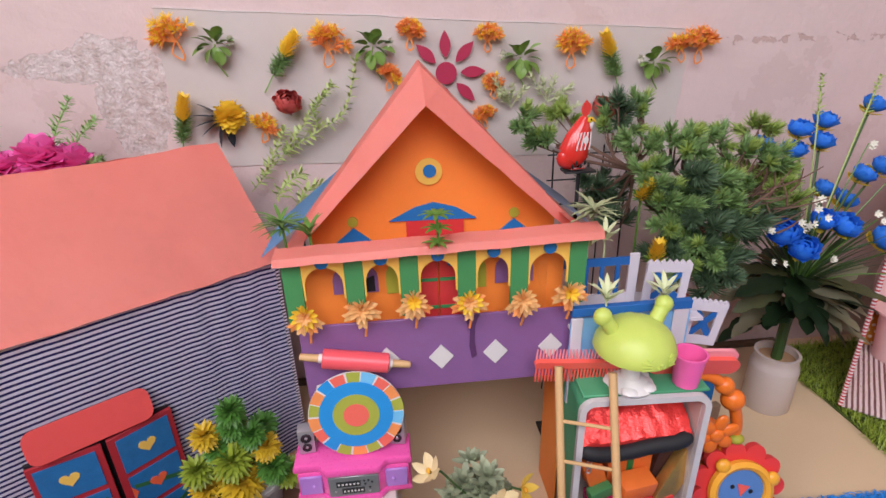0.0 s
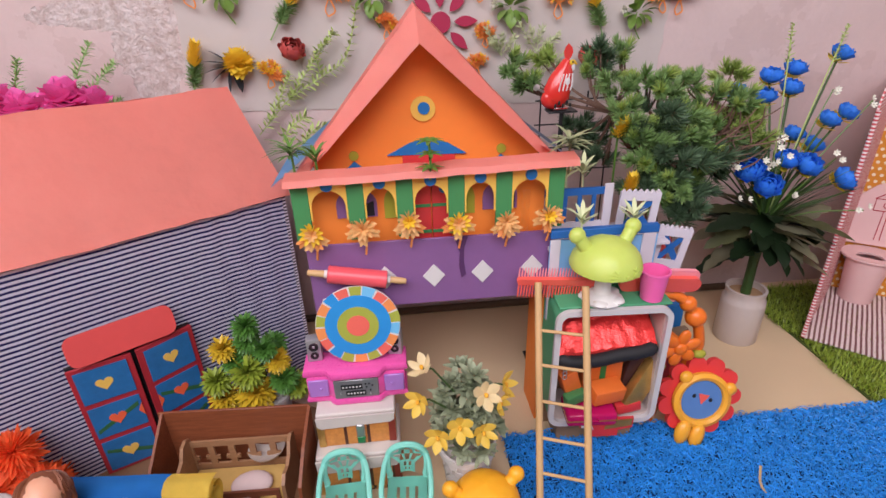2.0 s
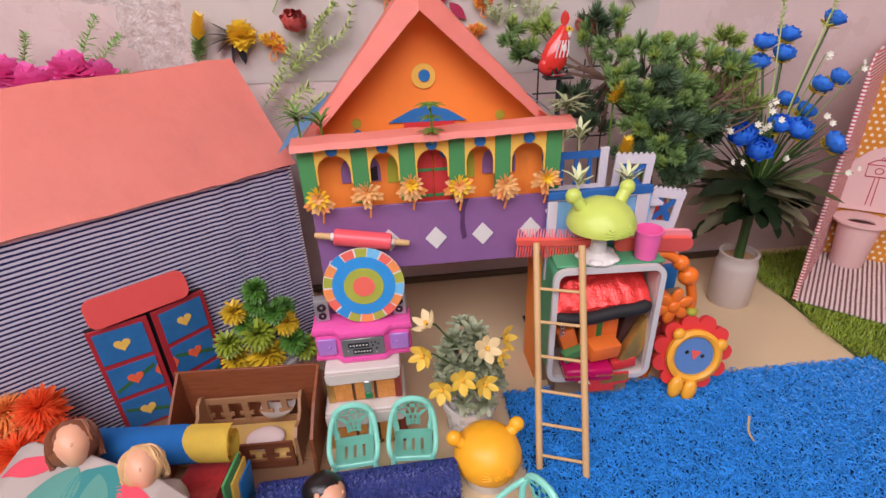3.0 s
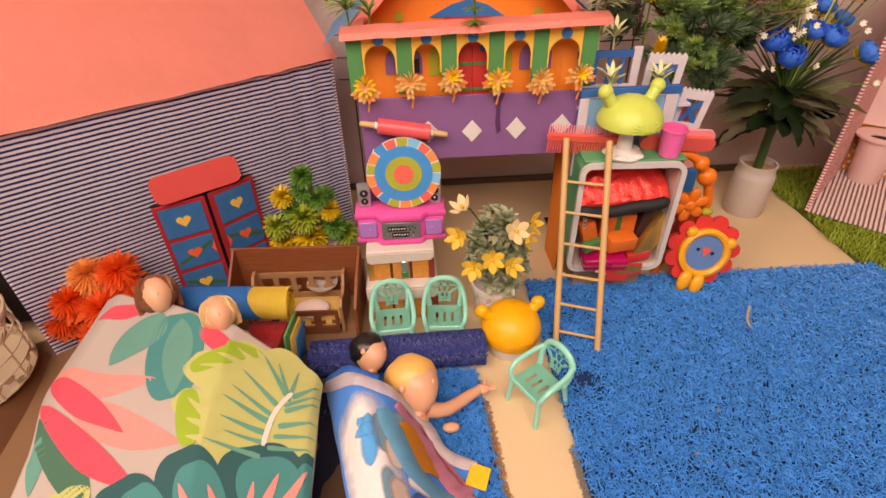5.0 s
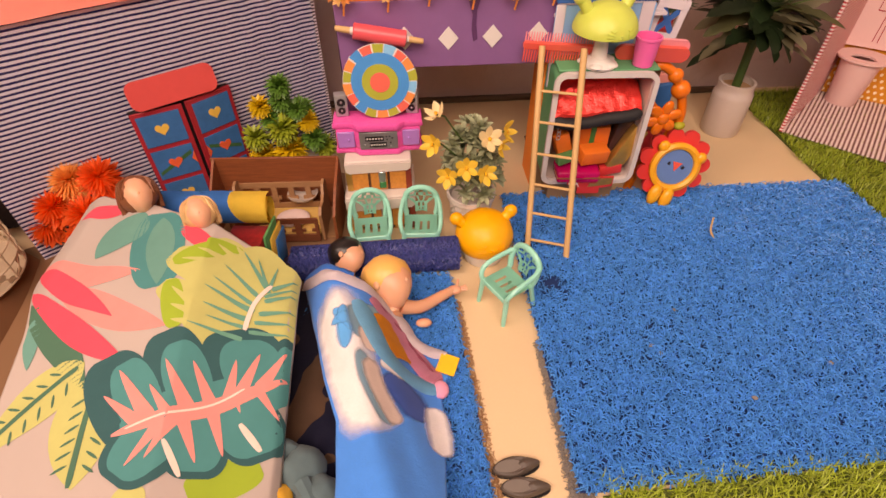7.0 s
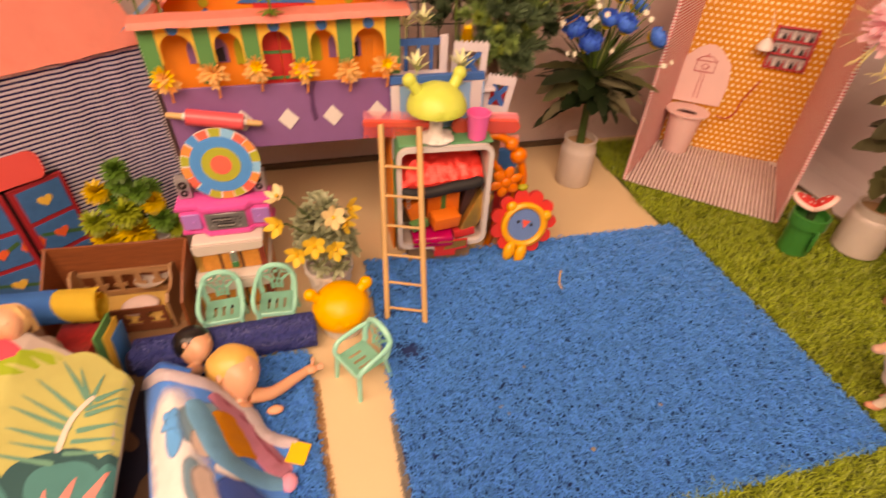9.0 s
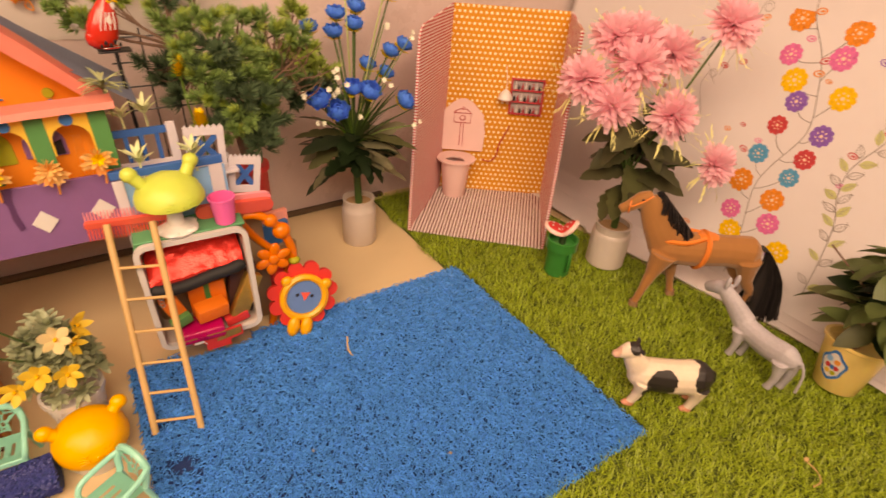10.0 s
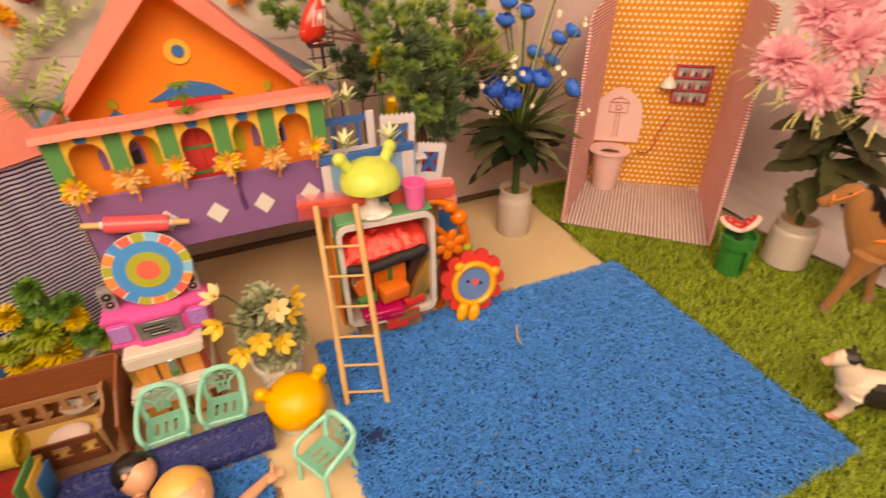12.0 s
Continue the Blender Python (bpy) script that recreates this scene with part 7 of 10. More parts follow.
reds = thing("red_orange_flowers", "bunch of red-orange spiky artificial flowers by the barn", "artificial flowers", (-0.19, 0.775, 0.003))
for (x, y, z), m_ in (((0.050, -0.01, 0.128), REDOR), ((0.0, 0.0, 0.118), ORFL), ((-0.030, -0.02, 0.085), REDOR), ((0.025, -0.04, 0.085), REDOR), ((0.075, -0.03, 0.085), REDOR), ((-0.055, -0.02, 0.050), REDOR), ((0.01, -0.05, 0.045), REDOR), ((0.06, 0.0, 0.06), REDOR), ((-0.02, 0.01, 0.06), REDOR)):
    bm = B()
    fluffy(bm, Vector((x, y, z)), (x * 4, -0.6, 0.7), 260, 0.028, 0.0034, 0, 1.9, 3, 0.12)
    fluffy(bm, Vector((x, y + 0.003, z - 0.006)), (x * 4, -0.6, 0.7), 34, 0.032, 0.0095, 0, 1.9, 4, -0.15, 1.15)
    stalk(bm, (0, 0, 0.0), (x, y, z), 0.002, 1, 0)
    part("flower_head", bm, [m_, STEMG], reds)
for i in range(10):
    t = i * 2.4
    bm = B()
    leaf(bm, aim((0.02, -0.01, 0.03 + 0.006 * i), (math.cos(t), math.sin(t), 0.4)), 0.055, 0.026, 0.3, 0.2, 0, 5)
    part("leaf", bm, REDOR, reds, "dry red leaf")

mags = thing("magenta_flowers", "magenta artificial flowers with ferns behind the barn roof", "artificial flowers", (-0.19, 1.150, 0.0))
bm = B()
for (x, y, z) in ((-0.03, -0.02, 0.455), (0.035, -0.025, 0.470), (0.065, -0.01, 0.455), (-0.07, -0.01, 0.47)):
    b2 = B()
    fluffy(b2, Vector((x, y, z)), (0.1, -1, 0.5), 46, 0.036, 0.030, 0, 1.7, 4, -0.15)
    part("flower_head", b2, MAGP, mags)
    stalk(bm, (0, 0, 0.0), (x, y + 0.01, z), 0.0028, 0, 0)
part("stem", bm, STEMG, mags)


def fern(bm, a, b, n, w, mi=0, sag=0.0):
    a, b = Vector(a), Vector(b)
    line = smooth_line([a, a.lerp(b, 0.5) + Vector((0, 0, sag)), b], n // 2)
    tube(bm, line, 0.0010, 4, mi)
    for i in range(1, len(line) - 1):
        u = i / len(line)
        d = (line[i + 1] - line[i]).normalized()
        side = d.cross(Vector((0, 1, 0))).normalized()
        for s in (-1, 1):
            way = d * 0.75 + side * s + Vector((0, -0.15, 0))
            leaf(bm, aim(line[i], way, 1.0 if way.x > 0 else -1.0), w * (1.05 - u) + 0.005, max(0.0026, w * 0.18), 0.12, 0.1, mi, 3)


bm = B()
for a, b, L in (((0.020, 0.0, 0.430), (0.081, 0, 0.548), 0.030), ((0.030, 0.0, 0.430), (0.115, -0.01, 0.522), 0.028), ((-0.05, 0.0, 0.43), (-0.026, 0, 0.530), 0.028), ((0.05, -0.01, 0.42), (0.112, -0.02, 0.470), 0.024)):
    clothed(bm, [a, Vector(a).lerp(Vector(b), 0.5) + Vector((-0.006, 0, 0.006)), b], 22, L, 0.0030, 0, 5, 0.65)
part("fern", bm, plain("feathery_green", (0.26, 0.42, 0.14), 0.5, 40, 0.25, 0.1, island=0.5), mags, "feathery green fronds")

# ---- plastic sheet on the wall with pinned flowers ----
PLASTIC = plain("cloudy_plastic_sheet", (0.56, 0.50, 0.46), 0.3, 8, 0.10, 0.2, 0.0008, fine=50, coat=0.3)
bm = B()
edge = []
for (ax, az), (bx, bz) in (((0.009, 0.663), (0.820, 0.612)), ((0.820, 0.612), (0.805, 0.42)), ((0.805, 0.42), (0.0, 0.43)), ((0.0, 0.43), (0.009, 0.663))):
    for i in range(16):
        t = i / 16
        edge.append((ax + (bx - ax) * t + 0.003 * noise.noise(Vector((t * 9, ax, 2))), az + (bz - az) * t + 0.004 * noise.noise(Vector((t * 8, az, 5)))))
sheet(bm, edge, 1.2032, 1.2047)
hung = thing("plastic_sheet", "cloudy plastic sheet pinned on the plaster wall", "plastic sheet")
part("film", bm, PLASTIC, hung, smooth=False)
# glare along the sheet's top edge, put in as a paler ribbon
bm = B()
sheet(bm, [(a, b - 0.0008) for a, b in edge[:17]] + [(a, b + 0.0006) for a, b in edge[16::-1]], 1.2022, 1.2030)
part("edge_glare", bm, plain("pale_edge_glare", (0.66, 0.60, 0.57), 0.35, 20, 0.2), hung, smooth=False)
WY = 1.196


def pinned(name, label, x, z, group=""):
    return thing(name, label, "artificial flower", (x, WY, z), 0, group)


for i, (x, z, s, a) in enumerate(((.035, .620, 1.3, -0.4), (.247, .602, 1.25, 0.3), (.369, .614, .9, 0.1), (.487, .607, .85, 0.1), (.334, .555, .8, 0.5), (.497, .536, .8, -0.2), (.619, .586, 1.2, 0.1), (.799, .585, 1.0, -0.2), (.828, .584, 1.1, 0.2), (.137, .487, .9, 0.5), (.483, .490, .8, -0.3))):
    t = pinned("orange_sprig", "orange feathery artificial flower pinned on the plastic sheet", x, z, "orange sprigs on the wall")
    bm = B()
    for k in range(34):
        ang = a + rnd.uniform(-1.25, 1.25)
        L = 0.020 * s * rnd.uniform(0.35, 1.15)
        tipv = Vector((math.sin(ang) * L, -rnd.uniform(0.003, 0.012), math.cos(ang) * L))
        tuft(bm, tipv, (math.sin(ang), -0.6, math.cos(ang)), 14, 0.0115 * s, 0.0011, 1.3, 0 if rnd.random() < (0.75 if i % 3 else 0.45) else 1)
        tube(bm, [(0, -0.003, -0.004), tipv], 0.0008, 4)
    base = Vector((-0.010 * math.sin(a) * s, -0.003, -0.022 * s))
    tube(bm, smooth_line([(0, -0.003, 0), (0.006 * s, -0.004, -0.016 * s), base], 4), 0.0014, 5)
    tube(bm, smooth_line([(0, -0.003, 0), (-0.006 * s, -0.004, -0.014 * s), base], 4), 0.0012, 5)
    part("floret", bm, [ORFL, YELFL], t)
SPRIGG = plain("fresh_leaf_green", (0.17, 0.29, 0.05), 0.4, 30, 0.25, 0.15, island=0.5)
for i, (x, z, s) in enumerate(((.088, .612, 1.0), (.314, .602, 1.05), (.539, .580, 1.1), (.756, .566, 0.95))):
    t = pinned("leaf_sprig", "green round-leaved sprig with a white bud on the sheet", x, z, "leaf sprigs on the wall")
    bm = B()
    for k in range(13):
        ang = k * 2.39 + i
        rr = 0.012 * s * (0.35 + 0.085 * k)
        d = Vector((math.cos(ang), -0.45, math.sin(ang) + 0.15))
        leaf(bm, aim(Vector((rr * math.cos(ang) * 0.9, -0.004 - 0.0006 * k, rr * math.sin(ang) * 0.7)), d, rnd.uniform(-0.4, 0.4)), 0.0195 * s, 0.0150 * s, 0.30, 0.25, 0, 6, 0.2)
    tube(bm, smooth_line([(0, -0.003, 0), (-0.004, -0.004, -0.02 * s), (0.010, -0.003, -0.045 * s)], 4), 0.0012, 5)
    part("leaf", bm, SPRIGG, t)
    bm = B()
    fluffy(bm, Vector((0.024 * s if i < 2 else -0.026 * s, -0.006, 0.006)), (0, -1, 0.2), 14, 0.008, 0.006, 0, 1.4, 2)
    part("bud", bm, CREAM, t)
for (x, z), ax in (((.163, .566), (0.62, -0.1, 0.78)), ((.694, .546), (-0.42, -0.1, 0.9)), ((.014, .475), (0.28, -0.1, 0.95))):
    t = pinned("needle_sprig", "green needle sprig tipped with a yellow plume on the sheet", x, z, "needle sprigs on the wall")
    A = Vector(ax).normalized()
    bm = B()
    for k in range(6):
        tuft(bm, A * (0.002 + 0.0062 * k) + Vector((0, -0.005, 0)), A + Vector((0, -0.4, 0)), 44, 0.019, 0.0008, 1.25)
    tube(bm, [A * -0.026 + Vector((0, -0.003, -0.004)), Vector((0, -0.003, 0)), A * 0.04], 0.0012, 5)
    part("needle", bm, PINEG, t)
    bm = B()
    yellow_cone(bm, A * 0.032 + Vector((0, -0.010, 0)), A, 0.036, 0, 0.60)
    part("bloom", bm, YELFL, t)
for x, z, s in ((.181, .529, 1.0), (.675, .500, 1.0)):
    t = pinned("red_rose", "dark red artificial rose pinned on the sheet", x, z, "roses on the wall")
    bm = B()
    blob(bm, (0, -0.004, -0.010), (0.009, 0.006, 0.008), 2)
    rose_petals(part("calyx", bm, LEAFO, t), Vector((0, -0.016, 0)), (0.35, -0.75, 0.75), 0.0185 * s, ROSE)
t = pinned("yellow_flower", "yellow artificial flower with dark leaves on the sheet", .092, .510)
bm = B()
fluffy(bm, Vector((0, -0.008, 0)), (0.1, -1, 0.2), 80, 0.025, 0.014, 0, 1.7, 4, -0.2)
part("bloom", bm, YELFL, t)
for k, d in enumerate(((-1, -0.2, 0.9), (-1, -0.2, 0.3), (-0.9, -0.2, -0.5), (-0.3, -0.2, -1), (0.3, -0.2, -0.9), (-0.9, -0.2, -0.1))):
    bm = B()
    leaf(bm, aim((-0.012, -0.003, -0.004), d), 0.044, 0.017, 0.1, 0.2, 0, 5)
    part("leaf", bm, plain("blackish_leaf", (0.018, 0.022, 0.03), 0.5, 30, 0.3), t)
PAPERRED = plain("crimson_card", (0.38, 0.015, 0.06), 0.55, 40, 0.1)
t = tagged(pinned("paper_sun", "crimson paper flower cut-out stuck on the sheet", .423, .560), category="paper cut-out")
part("centre", sheet(B(), circle(0.0165, 28), -0.0015, 0.0005), PAPERRED, t, smooth=False)
for k in range(8):
    a = math.pi * k / 4 + math.pi / 2 + 0.02
    out = [(0.022 + 0.040 * u, 0.0085 * math.sin(math.pi * u ** 0.9)) for u in np.linspace(0, 1, 9)] + [(0.022 + 0.040 * u, -0.0085 * math.sin(math.pi * u ** 0.9)) for u in np.linspace(1, 0, 9)[1:-1]]
    part("petal", sheet(B(), [(p * math.cos(a) - q * math.sin(a), p * math.sin(a) + q * math.cos(a)) for p, q in out], -0.0012, 0.0006), PAPERRED, t, smooth=False)
vine = thing("fern_vine", "pale green fern vine hanging on the wall behind the house", "artificial vine", (0.24, 1.185, 0.45))
for way, nodes, L in (([(-0.132, -0.01, -0.055), (-0.075, -0.006, 0.001), (-0.017, -0.006, 0.035), (0.025, -0.006, 0.064), (0.047, -0.006, 0.132)], 30, 0.019), ([(-0.075, -0.006, 0.001), (-0.033, -0.008, 0.053), (0.009, -0.006, 0.100)], 20, 0.018),
                      ([(-0.116, -0.01, -0.040), (-0.092, -0.012, 0.0), (-0.068, -0.01, 0.040)], 14, 0.018), ([(-0.017, -0.006, 0.035), (-0.022, -0.01, 0.070), (-0.004, -0.012, 0.088)], 10, 0.015), ([(-0.090, -0.04, -0.060), (-0.070, -0.05, -0.035), (-0.045, -0.05, -0.020)], 10, 0.026), ([(-0.060, -0.05, -0.070), (-0.040, -0.06, -0.045), (-0.018, -0.06, -0.035)], 10, 0.024)):
    bm = B()
    clothed(bm, way, nodes, L, 0.0040, 0, 4, 0.35)
    part("frond", bm, FERN, vine)
for x, z in ((0.60, 0.475), (0.525, 0.505), (0.585, 0.51)):
    f = pinned("fern_sprig", "pale green fern sprig above the pine", x, z, "fern sprigs on the wall")
    bm = B()
    for k in range(5):
        tipv = Vector((rnd.uniform(-.035, .035), -0.02, rnd.uniform(.02, .045)))
        tube(bm, [(0, -0.004, 0), tipv * 0.5, tipv], 0.0008, 4)
        for q in range(5):
            tuft(bm, tipv * (0.3 + 0.15 * q), tipv, 9, 0.013, 0.0009, 0.9)
    part("frond", bm, LEAFP, f)

# ---- flowers on the house and the balcony ----
for i, (x, z) in enumerate(((.228, .347), (.288, .350), (.344, .356), (.404, .350), (.463, .348), (.516, .352))):
    t = thing("porch_flower", "peach orange plastic flower standing on the purple skirt", "artificial flower", (x, 0.851, z), 0, "row of porch flowers")
    bm = B()
    for ring_, n_, L_ in ((0, 12, 0.0175), (1, 8, 0.0125)):
        for k in range(n_):
            a = 2 * math.pi * (k + 0.5 * ring_) / n_ + 0.2 * i
            way = Vector((math.cos(a), -0.55 - 0.5 * ring_, math.sin(a) * 0.9 + 0.15))
            leaf(bm, aim((0, -0.003 - 0.002 * ring_, 0.004), way, 0.8 if way.x > 0 else -0.8), L_, 0.0046, -0.1, 0.35, 2 if (i + ring_) % 3 == 0 else 0, 4, 0.6)
    part("bloom", bm, [PEACH, ORFL, YELFL], t)
    for k, a in enumerate((-2.6, -0.5, -1.9, -1.2) if i % 2 == 0 else (-2.9, -0.2, 2.4, 0.8, -1.6)):
        bm = B()
        tipv = Vector((math.cos(a) * 0.019, -0.006, math.sin(a) * 0.017))
        fern(bm, (0, -0.002, 0), tipv, 8, 0.0045)
        part("sprig", bm, PEACH if (i + k) % 3 else ORFL, t)
    part("stem", tube(B(), smooth_line([(0, 0.0, 0.002), (0.003, -0.002, -0.016), (0.001, 0.002, -0.034)], 3), 0.0015, 5), ORFL, t)
for (x, y, z), n, L, m_ in (((.212, .880, .432), 34, .030, LEAFM), ((.545, .873, .428), 34, .030, plain("palm_grey_green", (0.30, 0.34, 0.17), 0.5, 40, 0.2, 0.1, island=0.3)), ((.555, .905, .378), 10, .022, LEAFP), ((.585, .925, .374), 12, .024, LEAFP), ((.560, .848, .334), 12, .026, LEAFP), ((.627, .848, .334), 12, .026, LEAFP), ((.240, .872, .425), 9, .024, LEAFM)):
    t = thing("palm_sprig", "small plastic palm sprig stuck on the paper edge", "artificial sprig", (x, y, z), 0, "palm sprigs on the paper buildings")
    bm = B()
    for k in range(n):
        a = k * 2.4
        leaf(bm, aim((0, 0, 0.004 + 0.012 * (k / n)), (math.cos(a), math.sin(a), rnd.uniform(0.1, 1.0) if n > 20 else rnd.uniform(0.6, 1.7))), L * rnd.uniform(0.8, 1.1), 0.0042 if n > 20 else 0.0060, 0.35 if n > 20 else 0.20, 0.25, 0, 4)
    tube(bm, [(0, 0, 0.008), (0.001, 0, -0.018), (0.001, 0, -0.030 if z > 0.4 else -0.005)], 0.0015, 5)
    part("frond", bm, m_, t)
t = thing("palm_sprig", "tall layered plastic sprig in the middle of the eave", "artificial sprig", (0.372, 0.852, 0.408), 0, "palm sprigs on the paper buildings")
bm = B()
tube(bm, [(0, 0, 0), (0.001, 0, 0.022), (0, 0, 0.046)], 0.0015, 5)
for lv, n, L in ((0.014, 6, .016), (0.030, 7, .016), (0.045, 9, .018)):
    for k in range(n):
        a = 2 * math.pi * k / n + lv * 70
        leaf(bm, aim((0, 0, lv), (math.cos(a), math.sin(a), 0.5)), L, 0.005, 0.45, 0.3, 0, 4, 0.3)
part("frond", bm, LEAFM, t)

# ---- tin rooster on a wire stand ----
stand = thing("wire_stand", "thin black wire stand behind the house", "wire stand", (0.575, 1.005, 0.0))
part("pole", tube(B(), [(0, 0, 0), (0, 0, 0.447)], 0.0028, 8), BLACK, stand)
part("foot", slab(B(), -0.03, 0.03, -0.03, 0.03, 0, 0.003, 0.001), BLACK, stand)
part("plate", slab(B(), -0.022, 0.020, -0.012, 0.012, 0.447, 0.450, 0.0008), BLACK, stand)
for at_, xs, zs, x0, x1 in (((0.20, 1.150, 0.0), (-0.020, 0.012), (0.26, 0.30, 0.34), -0.045, 0.016), ((0.62, 1.120, 0.0), (-0.04, 0.0, 0.04, 0.08), (0.32, 0.36, 0.40, 0.44), -0.05, 0.09)):
    lattice = thing("wire_grid", "black wire grid panel standing against the wall", "wire rack", at_, 0, "wire grids behind the house")
    for x in xs:
        part("wire", tube(B(), [(x, 0, 0.0), (x, 0.010, zs[-1] + 0.012)], 0.0014, 5), BLACK, lattice)
    for z in zs:
        part("wire", tube(B(), [(x0, 0.010 * z / zs[-1] - 0.0026, z), (x1, 0.010 * z / zs[-1] - 0.0026, z)], 0.0014, 5), BLACK, lattice)
TINRED = plain("printed_tin_red", (0.62, 0.03, 0.02), 0.25, 70, 0.25, 0.1, coat=0.4)
bm = B()
body = [(-0.012, 0, 0.012), (-0.006, 0, 0.022), (0.000, 0, 0.040), (0.006, 0, 0.056), (0.010, 0, 0.066)]
tube(bm, body, [0.017, 0.0205, 0.018, 0.012, 0.0075], 14)
blob(bm, (-0.010, 0, 0.016), (0.020, 0.015, 0.016), 2)
leaf(bm, aim((0.008, 0, 0.066), (0.0, 0, 1)), 0.022, 0.015, 0.0, 0.2, 0)
bmesh.ops.solidify(bm, geom=[], thickness=0.001)
for v in bm.verts:
    v.co.y *= 0.8
tube(bm, [(0.016, -0.002, 0.064), (0.022, -0.003, 0.060)], [0.003, 0.001], 6, 1)
blob(bm, (0.010, -0.0085, 0.064), (0.004, 0.002, 0.004), 1, mi=1)
blob(bm, (0.002, -0.0145, 0.040), (0.004, 0.0018, 0.006), 1, mi=2)
for k in range(4):
    tube(bm, smooth_line([(-0.012 + 0.006 * k, -0.0160, 0.028), (-0.010 + 0.006 * k, -0.0152, 0.036), (-0.004 + 0.0045 * k, -0.0128, 0.050)], 3), 0.0009, 4, 2)
blob(bm, (0.013, -0.0072, 0.0575), (0.0035, 0.0020, 0.0060), 1, mi=2)
blob(bm, (0.0105, -0.0098, 0.0645), (0.0017, 0.0012, 0.0017), 1, mi=3)
for k in range(5):
    blob(bm, (-0.016 + 0.006 * k, -0.0155, 0.008 + 0.004 * (k % 2)), (0.0022, 0.001, 0.0036), 1, mi=3)
tube(bm, [(-0.026, 0, 0.026), (-0.034, 0, 0.030)], 0.0016, 5, 4)
blob(bm, (-0.038, 0, 0.033), (0.006, 0.001, 0.005), 1, mi=4)
slab(bm, -0.012, 0.010, -0.008, 0.008, 0.0005, 0.004, 0.001, None, 4)
solo("tin_rooster", bm, [TINRED, YELFL, WHITE, BLACK, STEEL], "red printed wind-up tin bird on the wire stand", "tin toy", at=pose(0.571, 1.005, 0.4505, 0, 0, 14))

# ---- toy animals on the turf ----
HORSEB = plain("flocked_brown", (0.36, 0.145, 0.043), 0.8, 14, 0.34, 0.4, sheen=0.3, fine=600)
HAIR = plain("black_hair", (0.014, 0.011, 0.011), 0.5, 90, 0.5, 0.5)
STRAP = plain("orange_strap", (0.82, 0.22, 0.05), 0.45, 50, 0.08)
HOOF = plain("tan_hoof", (0.30, 0.16, 0.09), 0.6, 50, 0.15)


def ell(bm, pts, radii, flat_=0.8, mi=0, seg=14):
    """Bar with an oval section: radii along the way, narrowed across y."""
    n0 = len(bm.verts)
    tube(bm, smooth_line(pts, 3), list(np.interp(np.linspace(0, len(radii) - 1, 3 * (len(pts) - 1) + 1), range(len(radii)), radii)), seg, mi)
    bm.verts.ensure_lookup_table()
    ys = sum(p[1] for p in pts) / len(pts)
    for v in bm.verts[n0:]:
        v.co.y = ys + (v.co.y - ys) * flat_ if max(abs(p[1] - ys) for p in pts) < 1e-6 else v.co.y


HOOVES = []
bm = B()
ell(bm, [(-0.108, 0, 0.142), (-0.085, 0, 0.135), (-0.03, 0, 0.133), (0.03, 0, 0.136), (0.070, 0, 0.134), (0.092, 0, 0.128)], [0.017, 0.037, 0.038, 0.035, 0.039, 0.013], 0.80)
ell(bm, [(-0.085, 0, 0.148), (-0.110, 0, 0.185), (-0.130, 0, 0.222), (-0.142, 0, 0.243)], [0.038, 0.030, 0.023, 0.017], 0.62)
ell(bm, [(-0.135, 0, 0.246), (-0.152, 0, 0.238), (-0.172, 0, 0.222), (-0.188, 0, 0.212)], [0.014, 0.0175, 0.0125, 0.009], 0.72)
for y, pts in ((-0.018, [(-0.090, -0.018, 0.125), (-0.102, -0.024, 0.080), (-0.112, -0.030, 0.045), (-0.122, -0.034, 0.004)]), (0.016, [(-0.072, 0.014, 0.12), (-0.052, 0.016, 0.070), (-0.045, 0.016, 0.040), (-0.036, 0.014, 0.004)]),
               (-0.018, [(0.068, -0.016, 0.13), (0.080, -0.018, 0.080), (0.098, -0.018, 0.045), (0.090, -0.018, 0.004)]), (0.018, [(0.066, 0.016, 0.13), (0.070, 0.018, 0.080), (0.088, 0.018, 0.050), (0.078, 0.018, 0.004)])):
    tube(bm, smooth_line(pts, 3), list(np.interp(np.linspace(0, 3, 10), range(4), [0.026, 0.0125, 0.0078, 0.0068])), 10)
    x, yy, z = pts[-1]
    HOOVES.append((x, yy, z))
for s in (-1, 1):
    leaf(bm, aim((-0.136, s * 0.008, 0.252), (0.1, s * 0.3, 1)), 0.020, 0.009, 0, 0.4)
for k in range(240):
    u = rnd.random()
    r_ = 0.019 + 0.020 * u
    p = Vector((-0.143 + 0.058 * u + 0.86 * r_, rnd.uniform(-0.004, 0.004), 0.246 - 0.095 * u + 0.51 * r_))
    sd = -1 if rnd.random() < 0.7 else 1
    tube(bm, smooth_line([p - Vector((0.004, 0, 0.002)), p + Vector((0.007, sd * 0.005, 0.003)), p + Vector((0.006 + rnd.uniform(0, .008), sd * rnd.uniform(0.010, 0.018), -0.020 - rnd.uniform(0, .016)))], 2), 0.0013, 3, 1)
for k in range(320):
    a = Vector((0.088, rnd.uniform(-0.006, 0.006), 0.145))
    e = Vector((0.122 + rnd.uniform(-0.030, 0.026), rnd.uniform(-0.060, 0.010), rnd.uniform(0.001, 0.02)))
    tube(bm, smooth_line([a, Vector((0.108, a.y * 1.5, 0.145)), Vector((0.124 + (e.x - 0.12) * 0.6, (a.y + e.y) / 2, 0.09)), e], 3), 0.0017, 3, 3)
for k in range(14):
    tube(bm, smooth_line([(-0.146, 0, 0.256), (-0.158, rnd.uniform(-.006, .006), 0.250), (-0.164, rnd.uniform(-.008, .008), 0.236)], 2), 0.0014, 3, 1)
